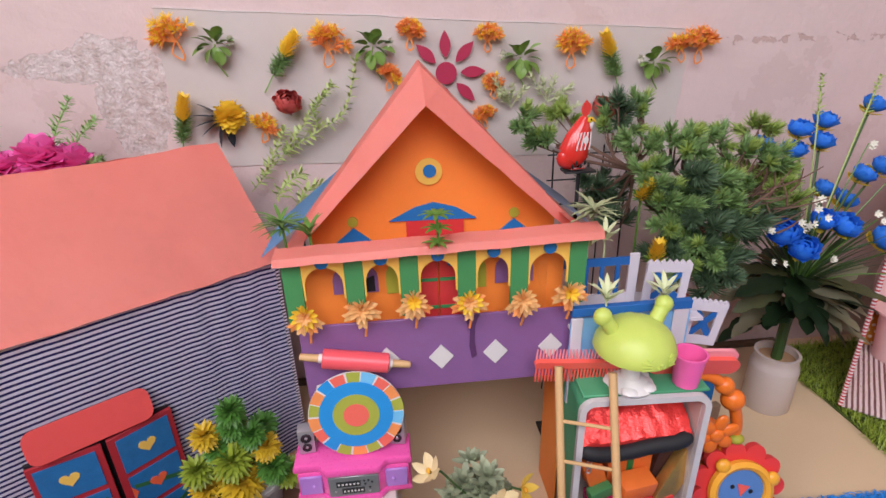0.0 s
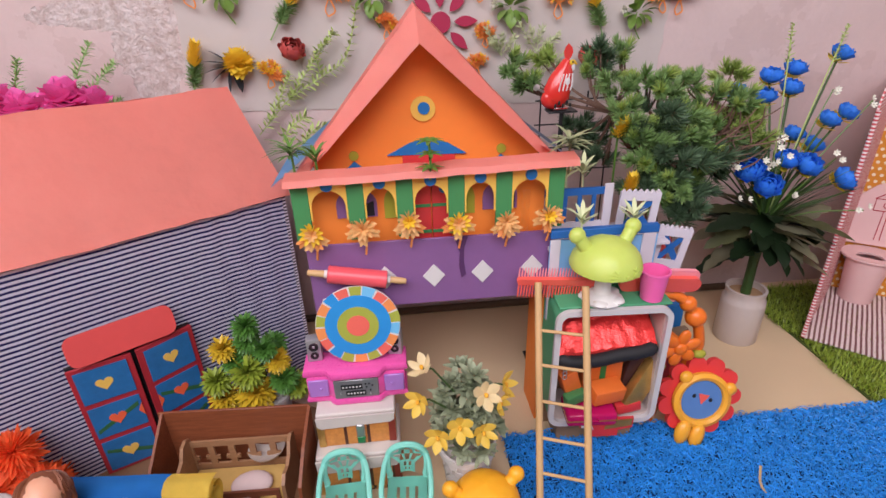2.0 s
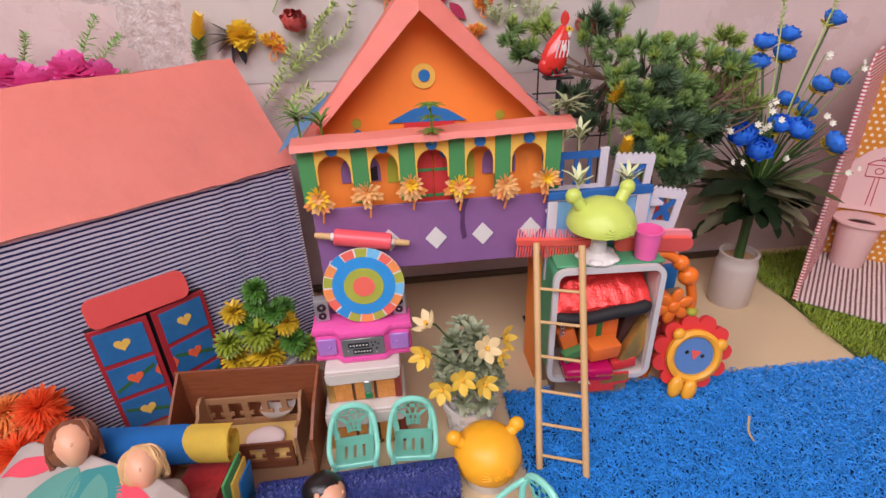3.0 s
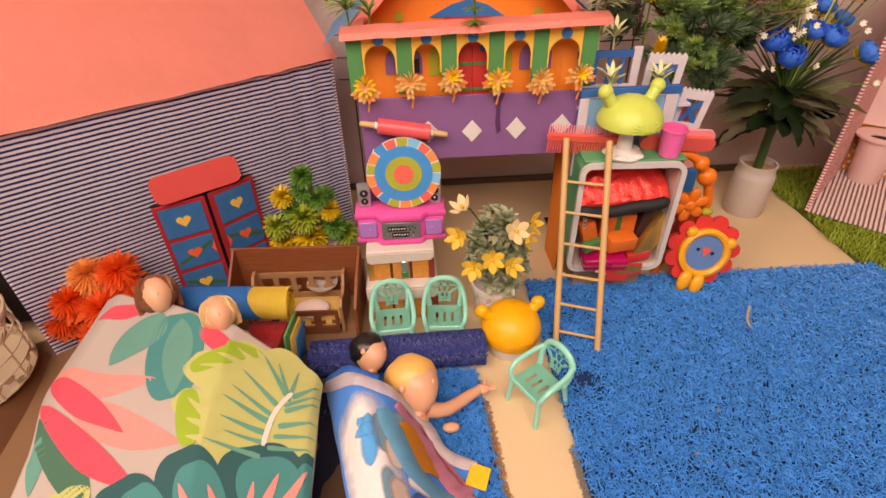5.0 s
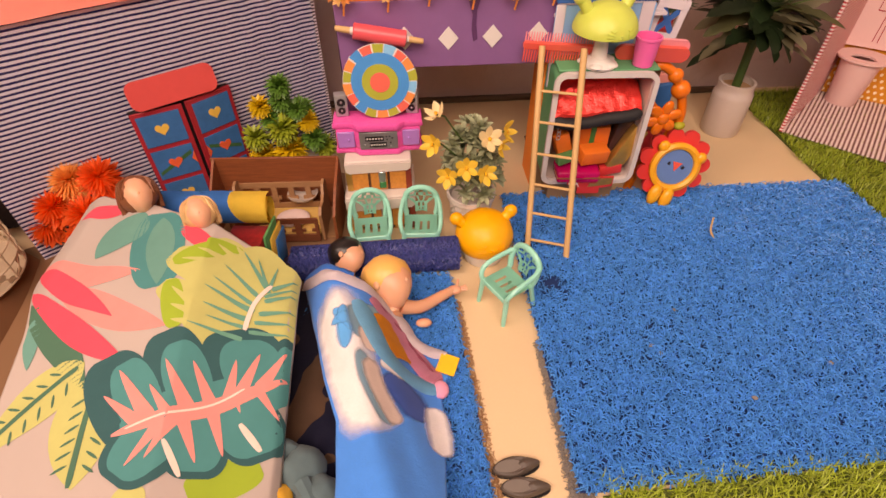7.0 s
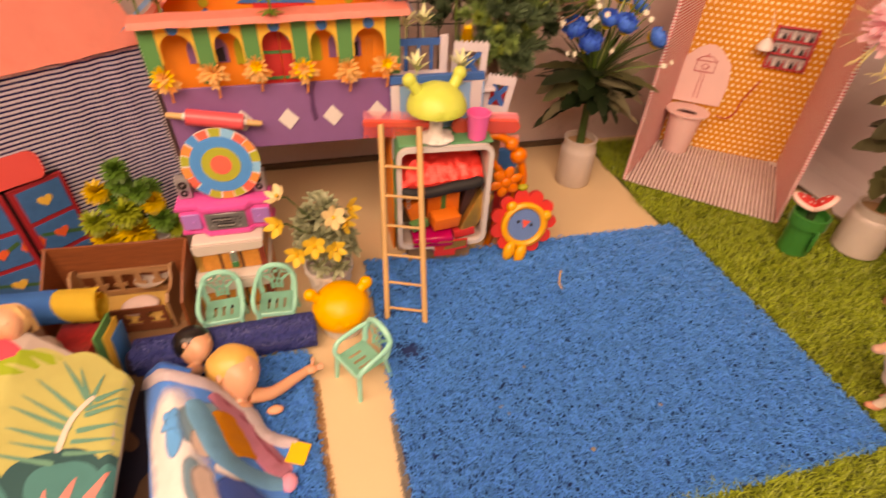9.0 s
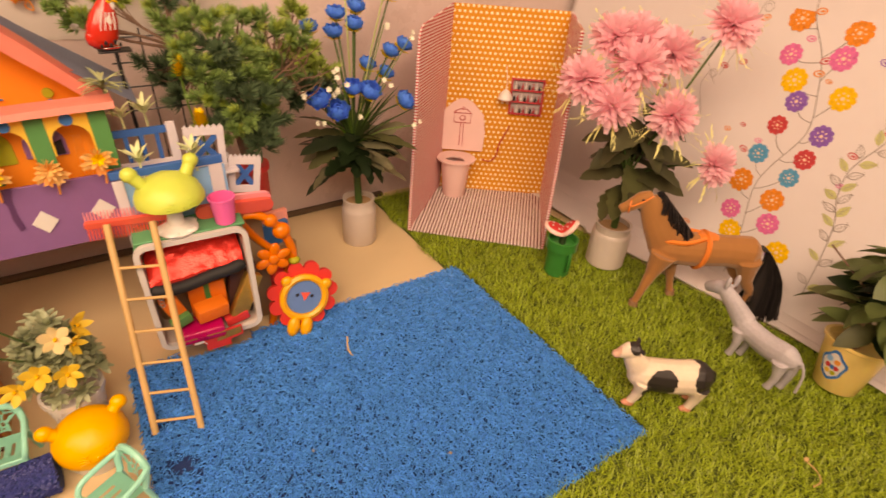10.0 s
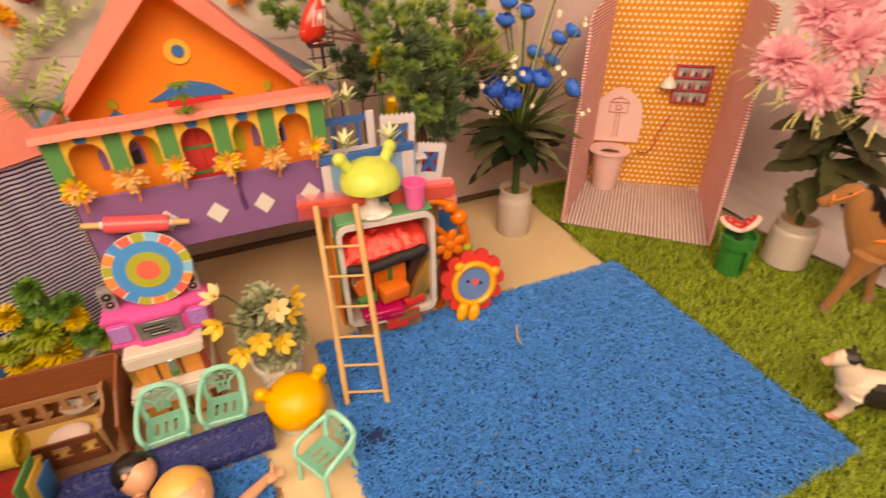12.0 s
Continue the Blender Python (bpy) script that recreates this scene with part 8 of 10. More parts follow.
for x, z, r, ry in ((-0.018, 0.134, 0.0398, 0.0322),):
    tube(bm, [(x + 0.004 * math.sin(t), ry * math.cos(t), z + r * math.sin(t)) for t in np.linspace(0, 6.283, 25)], 0.0048, 5, 2)
tube(bm, smooth_line([(-0.020, -0.012, 0.168), (-0.06, -0.026, 0.162), (-0.108, -0.012, 0.156), (-0.118, 0, 0.155), (-0.108, 0.012, 0.156), (-0.06, 0.026, 0.162), (-0.020, 0.012, 0.168)], 4), 0.0046, 5, 2)
blob(bm, (-0.012, 0, 0.168), (0.022, 0.017, 0.006), 2, mi=2)
tube(bm, [(-0.171 + 0.004 * math.cos(t), 0.0115 * math.cos(t), 0.222 + 0.0145 * math.sin(t)) for t in np.linspace(0, 6.283, 17)], 0.0018, 5, 2)
for s in (-1, 1):
    tube(bm, [(-0.171, s * 0.0105, 0.226), (-0.150, s * 0.0130, 0.243), (-0.138, s * 0.010, 0.252)], 0.0018, 5, 2)
    blob(bm, (-0.155, s * 0.0122, 0.243), (0.003, 0.0015, 0.0025), 1, mi=1)
for v in bm.verts:
    v.co.z *= 0.91
horse = thing("toy_horse", "flocked brown toy horse with black mane and orange harness", "toy horse")
horse.matrix_basis = pose(1.440, 0.500, 0.010, 0, 0, -37.0)


def skin(ob, voxel, turns):
    """Melts the joined limbs of a moulded toy into one skin."""
    r = ob.modifiers.new("skin", "REMESH")
    r.mode, r.voxel_size, r.use_smooth_shade = "VOXEL", voxel, True
    e = ob.modifiers.new("ease", "SMOOTH")
    e.iterations, e.factor = turns, 0.5
    return ob


for k, (nm, m_, lab) in enumerate((("body", HORSEB, ""), ("mane", HAIR, "black hair"), ("harness", STRAP, "orange harness"), ("tail", HAIR, "long black hair"))):
    piece = bm.copy()
    bmesh.ops.delete(piece, geom=[f for f in piece.faces if f.material_index != k], context="FACES")
    for f in piece.faces:
        f.material_index = 0
    ob = part(nm, piece, m_, horse, lab)
    if k == 0:
        skin(ob, 0.0022, 5)
bm.free()
for x, y, z in HOOVES:
    part("hoof", lathe(B(), [(0.010, -0.003), (0.0085, 0.008)], 10, (x, y, z * 0.91)), HOOF, horse)


def cow_material():
    m, nt, b = tree("black_white_hide")
    vec, x, y, z = coords(nt)
    wob = math_node(nt, "MULTIPLY_ADD", noise_tex(nt, vec, 34, 4.0, 0.6), 1.7, -0.85)
    black = 0.0
    for cx, cy, cz, rx, ry, rz in ((-0.022, -0.024, 0.066, 0.024, 0.022, 0.030), (-0.034, -0.016, 0.036, 0.010, 0.014, 0.020), (0.022, 0.020, 0.070, 0.026, 0.020, 0.022), (0.062, 0.0, 0.080, 0.034, 0.060, 0.030), (-0.066, 0.0, 0.124, 0.017, 0.03, 0.012), (-0.040, -0.02, 0.046, 0.008, 0.02, 0.012)):
        dd = [math_node(nt, "DIVIDE", math_node(nt, "SUBTRACT", v_, c_), r_) for v_, c_, r_ in ((x, cx, rx), (y, cy, ry), (z, cz, rz))]
        sq = [math_node(nt, "MULTIPLY", q, q) for q in dd]
        d = math_node(nt, "ADD", math_node(nt, "ADD", math_node(nt, "ADD", sq[0], sq[1]), sq[2]), wob)
        black = math_node(nt, "MAXIMUM", math_node(nt, "LESS_THAN", d, 1.0), black)
    col = mixed(nt, black, (0.74, 0.62, 0.50), (0.022, 0.017, 0.016))
    col = mixed(nt, math_node(nt, "LESS_THAN", x, -0.094), col, (0.66, 0.40, 0.30))
    low = math_node(nt, "LESS_THAN", z, 0.012)
    col = mixed(nt, low, col, (0.66, 0.28, 0.19))
    finish(nt, b, col, vec, 0.5, 60, 0.24, 0.35)
    return m


COW = cow_material()
bm = B()
ell(bm, [(-0.066, 0, 0.070), (-0.048, 0, 0.066), (0.0, 0, 0.064), (0.045, 0, 0.068), (0.066, 0, 0.066)], [0.015, 0.029, 0.031, 0.032, 0.013], 0.88)
ell(bm, [(-0.050, 0, 0.072), (-0.066, 0, 0.092), (-0.076, 0, 0.108)], [0.024, 0.018, 0.014], 0.8)
ell(bm, [(-0.066, 0, 0.117), (-0.080, 0, 0.114), (-0.096, 0, 0.104)], [0.012, 0.0145, 0.008], 0.9)
blob(bm, (-0.099, 0, 0.103), (0.008, 0.008, 0.007), 2, mi=2)
blob(bm, (-0.073, 0, 0.1185), (0.0115, 0.0145, 0.0095), 2, mi=1)
for s in (-1, 1):
    blob(bm, (-0.064, s * 0.015, 0.124), (0.004, 0.008, 0.004), 1, mi=1)
    tube(bm, [(-0.068, s * 0.006, 0.128), (-0.069, s * 0.008, 0.136)], [0.0025, 0.001], 6, 2)
for x, y, fx in ((-0.046, -0.013, -0.058), (-0.042, 0.013, -0.034), (0.046, -0.014, 0.040), (0.050, 0.014, 0.054)):
    tube(bm, smooth_line([(x, y, 0.06), ((x + fx) / 2 + 0.004, y, 0.032), (fx, y, 0.004)], 3), [0.017, 0.015, 0.012, 0.0095, 0.008, 0.0075, 0.0085], 10)
    blob(bm, (fx - 0.004, y, 0.005), (0.0095, 0.007, 0.005), 2, mi=2)
tube(bm, smooth_line([(0.066, 0, 0.085), (0.074, 0.002, 0.066), (0.070, 0.004, 0.036)], 3), 0.0026, 6, 0)
for f in bm.faces:
    f.material_index = 0
skin(solo("toy_cow", bm, COW, "black and white rubber toy cow on the turf", "toy cow", at=pose(1.165, 0.360, 0.008, 0, 0, -37.7) @ Matrix.Scale(0.92, 4)), 0.0020, 4)

DONK = plain("grey_rubber", (0.44, 0.42, 0.46), 0.55, 22, 0.42, 0.35, 0.001)
bm = B()
ell(bm, [(-0.060, 0, 0.070), (-0.045, 0, 0.066), (0.0, 0, 0.062), (0.040, 0, 0.068), (0.060, 0, 0.068)], [0.010, 0.020, 0.022, 0.022, 0.008], 0.80)
ell(bm, [(-0.046, 0, 0.070), (-0.076, 0, 0.087), (-0.104, 0, 0.100)], [0.022, 0.0175, 0.0135], 0.75)
ell(bm, [(-0.098, 0, 0.105), (-0.116, 0, 0.097), (-0.138, 0, 0.082)], [0.012, 0.014, 0.009], 0.85)
for s in (-1, 1):
    blob(bm, (-0.096, s * 0.011, 0.122), (0.0055, 0.0040, 0.014), 2)
for x, y in ((-0.042, -0.010), (-0.036, 0.010), (0.040, -0.011), (0.046, 0.011)):
    tube(bm, smooth_line([(x, y, 0.06), (x + 0.004, y, 0.032), (x, y, 0.003)], 3), [0.014, 0.011, 0.009, 0.007, 0.006, 0.006, 0.0072], 10)
    blob(bm, (x - 0.002, y, 0.003), (0.0075, 0.006, 0.004), 1, mi=1)
tube(bm, smooth_line([(0.060, 0, 0.078), (0.072, 0.0, 0.060), (0.074, 0.002, 0.020)], 3), 0.0028, 6)
for f in bm.faces:
    f.material_index = 0
skin(solo("toy_donkey", bm, DONK, "grey rubber toy donkey standing on the turf", "toy donkey", at=pose(1.366, 0.322, 0.010, 0, 0, -101.0)), 0.0020, 4)

# ---- fittings of the toy bathroom ----
toilet = thing("toy_toilet", "pink paper cup toilet with a folded lid", "toy toilet", (1.064, 0.990, 0.0158), -42.5)
TPINK = plain("pale_pink_card", (0.80, 0.55, 0.52), 0.55, 30, 0.05)
part("bowl", lathe(B(), [(0.0285, 0.0), (0.0290, 0.001), (0.0375, 0.096), (0.0355, 0.096), (0.031, 0.03), (0.0001, 0.03)], 32, (0.072, 0.212, 0)), TPINK, toilet)
bm = B()
o_ = circle(0.0490, 32, 0.072, 0.212, 0.88)
q_ = [(0.072 + 0.025 * math.cos(t) * (1 if math.sin(t) < 0 else 0.9), 0.204 + 0.015 * math.sin(t) - 0.005 * abs(math.cos(t)) ** 3) for t in [2 * math.pi * i / 32 for i in range(32)]]
vt = [[bm.verts.new((*p, z)) for p in ring] for z in (0.0965, 0.1005) for ring in (o_, q_)]
for i in range(32):
    j = (i + 1) % 32
    bm.faces.new((vt[0][i], vt[1][i], vt[1][j], vt[0][j]))
    bm.faces.new((vt[2][i], vt[2][j], vt[3][j], vt[3][i]))
    bm.faces.new((vt[0][i], vt[0][j], vt[2][j], vt[2][i]))
    bm.faces.new((vt[1][i], vt[3][i], vt[3][j], vt[1][j]))
part("seat", bm, TPINK, toilet)
LM = Matrix.Translation((0.076, 0.2505, 0.1055)) @ Matrix.Rotation(radians(7), 4, "Z") @ Matrix.Rotation(radians(-5), 4, "X")
lid = part("lid", sheet(B(), [(-0.057, 0.0), (0.057, 0.0), (0.060, 0.05), (0.052, 0.095), (0.026, 0.122), (0.007, 0.132), (-0.007, 0.132), (-0.026, 0.122), (-0.052, 0.095), (-0.060, 0.05)], 0.0, 0.003, m=LM), TPINK, toilet)
INKRED = plain("red_pen_ink", (0.45, 0.015, 0.03), 0.6, 60, 0.1)
bm = B()
for line in ([(-0.018, 0.072), (-0.018, 0.096), (0.018, 0.096), (0.018, 0.072), (-0.018, 0.072)], [(-0.020, 0.096), (-0.008, 0.106), (0.008, 0.106), (0.020, 0.096)], [(-0.003, 0.072), (-0.004, 0.012)], [(0.003, 0.072), (0.004, 0.012)], [(0.006 * math.cos(t), 0.084 + 0.006 * math.sin(t)) for t in np.linspace(0, 6.283, 12)], [(-0.003, 0.107), (0, 0.112), (0.003, 0.107)]):
    tube(bm, [LM @ Vector((a * 1.15, -0.0006, b)) for a, b in line], 0.0010, 4)
part("pen_drawing", bm, INKRED, lid, "red pen drawing of a cistern")
hose = thing("toy_hose", "thin red cord shower hose on the dotted wall", "toy hose", (1.064, 0.990, 0.0), -42.5)
part("cord", tube(B(), smooth_line([(0.135, 0.246, 0.105), (0.155, 0.247, 0.102), (0.170, 0.251, 0.118), (0.174, 0.256, 0.145), (0.184, 0.260, 0.172), (0.194, 0.264, 0.196)], 4), 0.0016, 5), INKRED, hose)
shelf = thing("toy_wall_shelf", "small red toy shelf with tiny bottles on the dotted wall", "toy shelf", (1.064, 0.990, 0.0), -42.5)
SM = Matrix.Translation((0.226, 0.2860, 0.222)) @ Matrix.Rotation(radians(6), 4, "Z") @ Matrix.Rotation(radians(-6), 4, "X")
SHELFRED = plain("red_pink_plastic", (0.50, 0.055, 0.07), 0.4, 50, 0.1)
part("back", slab(B(), -0.039, 0.039, -0.0012, 0.0008, 0, 0.086, 0, SM), plain("mirror_grey", (0.45, 0.40, 0.40), 0.3, 50, 0.2), shelf)
for x in (-0.041, 0.0365):
    part("side", slab(B(), x, x + 0.0045, -0.010, 0.001, 0, 0.088, 0.0006, SM), SHELFRED, shelf)
for z in (0.0, 0.029, 0.057, 0.083):
    part("board", slab(B(), -0.0363, 0.0363, -0.010, -0.0014, z, z + 0.004, 0.0005, SM), SHELFRED, shelf)
k = 0
for z in (0.0042, 0.0332, 0.0612):
    for x in np.linspace(-0.030, 0.030, 8):
        k += 1
        bm = lathe(B(), [(0.0026, 0), (0.0028, 0.008), (0.0012, 0.010), (0.0012, 0.013 + 0.003 * (k % 3)), (0.0006, 0.0135 + 0.003 * (k % 3))], 8, SM @ Vector((float(x), -0.006, z)))
        part("bottle", bm, (BLACK, SHELFRED, WHITE)[k * 7 % 3], shelf)
lamp = thing("toy_lamp", "tiny white hanging toy lamp on the dotted wall", "toy lamp", (1.064, 0.990, 0.0), -42.5)
part("shade", lathe(B(), [(0.0165, 0.0), (0.0175, 0.003), (0.012, 0.016), (0.005, 0.023), (0.002, 0.025)], 20, (0.175, 0.262, 0.262)), CUPWHITE, lamp)
part("cord", tube(B(), smooth_line([(0.175, 0.268, 0.285), (0.174, 0.280, 0.305), (0.168, 0.294, 0.335)], 3), 0.0008, 5), CUPWHITE, lamp)

# ---- small litter ----
STRAW = plain("dry_straw", (0.55, 0.36, 0.16), 0.7, 60, 0.2)
solo("dry_twig", tube(B(), smooth_line([(0.783, 0.690, 0.010), (0.779, 0.700, 0.020), (0.784, 0.712, 0.036)], 3), 0.0016, 5), STRAW, "short dry twig stuck in the blue mat", "twig")
bm = tube(B(), smooth_line([(1.225, 0.150, 0.014), (1.240, 0.148, 0.016), (1.252, 0.158, 0.016), (1.256, 0.175, 0.016)], 4), 0.0010, 5)
blob(bm, (1.257, 0.177, 0.018), (0.005, 0.004, 0.003), 1)
solo("straw_scrap", bm, STRAW, "scrap of dry straw lying on the turf", "straw")
for k in range(5):
    x, y = ((0.613, 0.482), (0.606, 0.494), (0.70, 0.41), (0.66, 0.55), (0.82, 0.45))[k]
    solo("lint_scrap", blob(B(), (x, y, 0.0135), (0.004, 0.003, 0.0012), 1, rough=0.5), GREYFLUFF, "pale lint caught in the blue mat", "lint", group="lint on the mat")


# ---- wooden crib tray and doll cot ----
def wood_print(name, dark, light, axis="x"):
    m, nt, b = tree(name)
    vec, x, y, z = coords(nt)
    st = nt.nodes.new("ShaderNodeMapping")
    st.inputs["Scale"].default_value = (14, 160, 160) if axis == "x" else (160, 160, 14)
    nt.links.new(vec, st.inputs[0])
    g = node(nt, "ShaderNodeTexNoise", Scale=1.6, Detail=6.0, Roughness=0.72)
    nt.links.new(st.outputs[0], g.inputs["Vector"])
    finish(nt, b, mixed(nt, g.outputs["Fac"], dark, light), vec, 0.5, 40, 0.15, 0.2)
    return m


WALNUT = wood_print("walnut_print", (0.085, 0.018, 0.007), (0.38, 0.115, 0.042))
PLY = wood_print("laser_cut_ply", (0.20, 0.095, 0.042), (0.44, 0.24, 0.12))
COTDARK = wood_print("dark_cot_side", (0.09, 0.026, 0.012), (0.27, 0.085, 0.038))

tray = thing("wooden_tray", "open walnut-printed wooden tray holding a doll cot", "wooden tray", (0.095, 0.835, 0.003), -3)
back = part("back_board", slab(B(), -0.104, 0.098, -0.004, 0.0, 0.0, 0.104, 0.0008), WALNUT, tray, "walnut printed back board")
part("left_side", sheet(B(), [(-0.004, 0.104), (-0.004, 0.0), (-0.095, 0.0), (-0.090, 0.045)], -0.100, -0.0965, "x"), WALNUT, tray, smooth=False)
part("right_side", sheet(B(), [(-0.0045, 0.104), (-0.0045, 0.0), (-0.105, 0.0), (-0.100, 0.060), (-0.060, 0.085)], 0.0965, 0.1005, "x"), WALNUT, tray, smooth=False)
part("floor_board", slab(B(), -0.096, 0.096, -0.080, -0.0045, 0.0, 0.003), PLY, tray)
cot = thing("doll_cot", "laser-cut wooden doll cot with a pale pillow", "doll bed", (0.098, 0.788, 0.0065), -2)
cot.scale = (1.22, 1.0, 1.14)


def pierced(w, h, n, r, y0, y1, mat_, name, foot=0.010):
    """Rail with a row of mushroom-shaped openings."""
    bm = B()
    x = -w / 2
    step = w / n
    slab(bm, -w / 2, w / 2, y0, y1, 0, foot)
    slab(bm, -w / 2, w / 2, y0, y1, h - 0.008, h)
    for i in range(n + 1):
        c = -w / 2 + i * step
        hw = step / 2 - r * 0.55
        slab(bm, max(c - hw, -w / 2), min(c + hw, w / 2), y0 + 0.0001, y1 - 0.0001, foot, h - 0.008)
        for s in (-1, 1):
            q = c + s * hw
            if -w / 2 < q < w / 2:
                slab(bm, min(q, q + s * r * 0.30), max(q, q + s * r * 0.30), y0 + 0.0002, y1 - 0.0002, foot + (h - foot) * 0.20, foot + (h - foot) * 0.34)
    return part(name, bm, mat_, cot, smooth=False)


pierced(0.104, 0.040, 4, 0.016, -0.046, -0.0425, COTDARK, "front_rail", 0.012)
rb = pierced(0.112, 0.058, 5, 0.014, 0.022, 0.0255, PLY, "back_rail", 0.022)
for s in (-1, 1):
    prof = [(-0.045, 0.0), (0.028, 0.0), (0.028, 0.060), (0.018, 0.066), (0.006, 0.064), (-0.004, 0.052), (-0.018, 0.048), (-0.034, 0.052), (-0.045, 0.045)]
    part("cot_end", sheet(B(), prof, s * 0.0565 - 0.0018, s * 0.0565 + 0.0018, "x"), PLY, cot, smooth=False)
part("mattress", slab(B(), -0.053, 0.053, -0.042, 0.021, 0.008, 0.016, 0.003, seg=2), plain("yellow_cotton", (0.62, 0.40, 0.12), 0.9, 60, 0.15, 0.3), cot)
pil = thing("doll_pillow", "round pale pillow lying in the doll cot", "pillow", (0.116, 0.772, 0.0235))
part("cushion", blob(B(), (0, 0, 0.007), (0.027, 0.021, 0.0085), 3), plain("pale_pink_cotton", (0.72, 0.58, 0.55), 0.9, 60, 0.1, 0.3), pil)
bowl = thing("white_dish", "white shallow dish standing behind the cot", "dish", (0.128, 0.8185, 0.0065))
part("dish", lathe(B(), [(0.008, 0.0), (0.008, 0.026), (0.013, 0.028), (0.023, 0.035), (0.025, 0.039), (0.021, 0.036), (0.0001, 0.030)], 24), plain("dull_white_ceramic", (0.50, 0.45, 0.40), 0.45, 40, 0.1), bowl)

# ---- doll bed with the leaf-printed blanket ----
MATTRESS = plain("pale_mattress", (0.55, 0.46, 0.40), 0.9, 30, 0.12, 0.2)
bed = thing("doll_bed", "low padded doll bed under a leaf-printed blanket", "doll bed", (0.0, 0.42, 0.0))
part("mattress", slab(B(), -0.095, 0.105, -0.30, 0.155, 0.004, 0.066, 0.008, seg=3), MATTRESS, bed)
part("bolster", slab(B(), -0.085, 0.070, 0.157, 0.235, 0.004, 0.118, 0.016, seg=3), MATTRESS, bed)
GIFTRED = plain("red_flower_gift_paper", (0.42, 0.03, 0.03), 0.4, 130, 0.9, 0.2)
packet("gift_box", (0.076, 0.664, 0.003), (0.050, 0.050, 0.086), (0, 0, -6), GIFTRED, "red flower-patterned gift box beside the doll bed")
for k, (m_, w) in enumerate(((GREEN, 0.010), (YELLOW, 0.009), (BLUE, 0.011))):
    packet("card_strip", (0.1045 + 0.0036 * k, 0.655 + 0.010 * k, 0.003), (0.003, 0.045 - 0.006 * k, 0.112 - 0.015 * k), (0, 6, -8), m_, "narrow coloured card leaning on the gift box", "card strip", bev=0.0004)


def thicken(ob, th):
    """Give an open cloth its thickness on the underside."""
    up = sum(p.normal.z for p in ob.data.polygons)
    so = ob.modifiers.new("thick", "SOLIDIFY")
    so.thickness, so.offset = th, -1 if up > 0 else 1


def ease(s):
    s = min(1.0, max(0.0, s))
    return s * s * (3 - 2 * s)


def cover_z(x, y):
    z = 0.110 + 0.043 * ease((y - 0.28) / 0.28)
    z += 0.008 * math.exp(-((x + 0.02) / 0.035) ** 2) + 0.006 * math.exp(-((x - 0.05) / 0.035) ** 2)
    z -= 0.5 * (x - 0.07) if x > 0.07 else 0
    z -= 1.5 * (x - 0.160) if x > 0.160 else 0
    z -= 0.055 * ((-0.09 - x) / 0.07) ** 1.3 if x < -0.09 else 0
    z += 0.0022 * noise.noise(Vector((x * 22, y * 16, 3))) + 0.0012 * math.sin(x * 95 - y * 60) * ease((x - 0.08) / 0.05)
    return max(z, 0.006)


def cover_left(y):
    return -0.092 - 0.036 * ease((y - 0.46) / 0.11)


COVER = plain("cream_cotton", (0.455, 0.395, 0.36), 0.85, 12, 0.06, 0.3, 0.0006, fine=900)
cover = thing("leaf_blanket", "cream cotton blanket printed with pink and green tropical leaves", "blanket")
bm = B()
nu, nv = 130, 170
grid = []
for i in range(nu + 1):
    u = i / nu
    row = []
    for j in range(nv + 1):
        v = j / nv
        x = -0.128 + 0.296 * u
        top = 0.700 - 0.46 * (x + 0.12) if x < 0.10 else 0.599 - 0.50 * (x - 0.10)
        y = top + (0.14 - top) * v
        x = cover_left(y) + (0.1662 - cover_left(y)) * u + 0.002 * noise.noise(Vector((y * 14, u, 1)))
        row.append(bm.verts.new((x, y, cover_z(x, y))))
    grid.append(row)
for A, C in zip(grid, grid[1:]):
    for j in range(nv):
        bm.faces.new((A[j], C[j], C[j + 1], A[j + 1]))
thicken(part("cloth", bm, COVER, cover), 0.0022)

PR = {"teal": (0.10, 0.33, 0.28), "dteal": (0.014, 0.105, 0.115), "lpink": (0.86, 0.30, 0.27), "hpink": (0.84, 0.085, 0.13), "lime": (0.52, 0.54, 0.19), "leafg": (0.30, 0.46, 0.04), "mteal": (0.035, 0.26, 0.26), "cream": (0.82, 0.70, 0.62), "grn": (0.05, 0.17, 0.11), "vein": (0.10, 0.35, 0.26)}
PRM = {k: plain("print_" + k, tuple(0.92 * c for c in v), 0.85, 60, 0.12, 0.25, 0.0005, fine=900) for k, v in PR.items()}


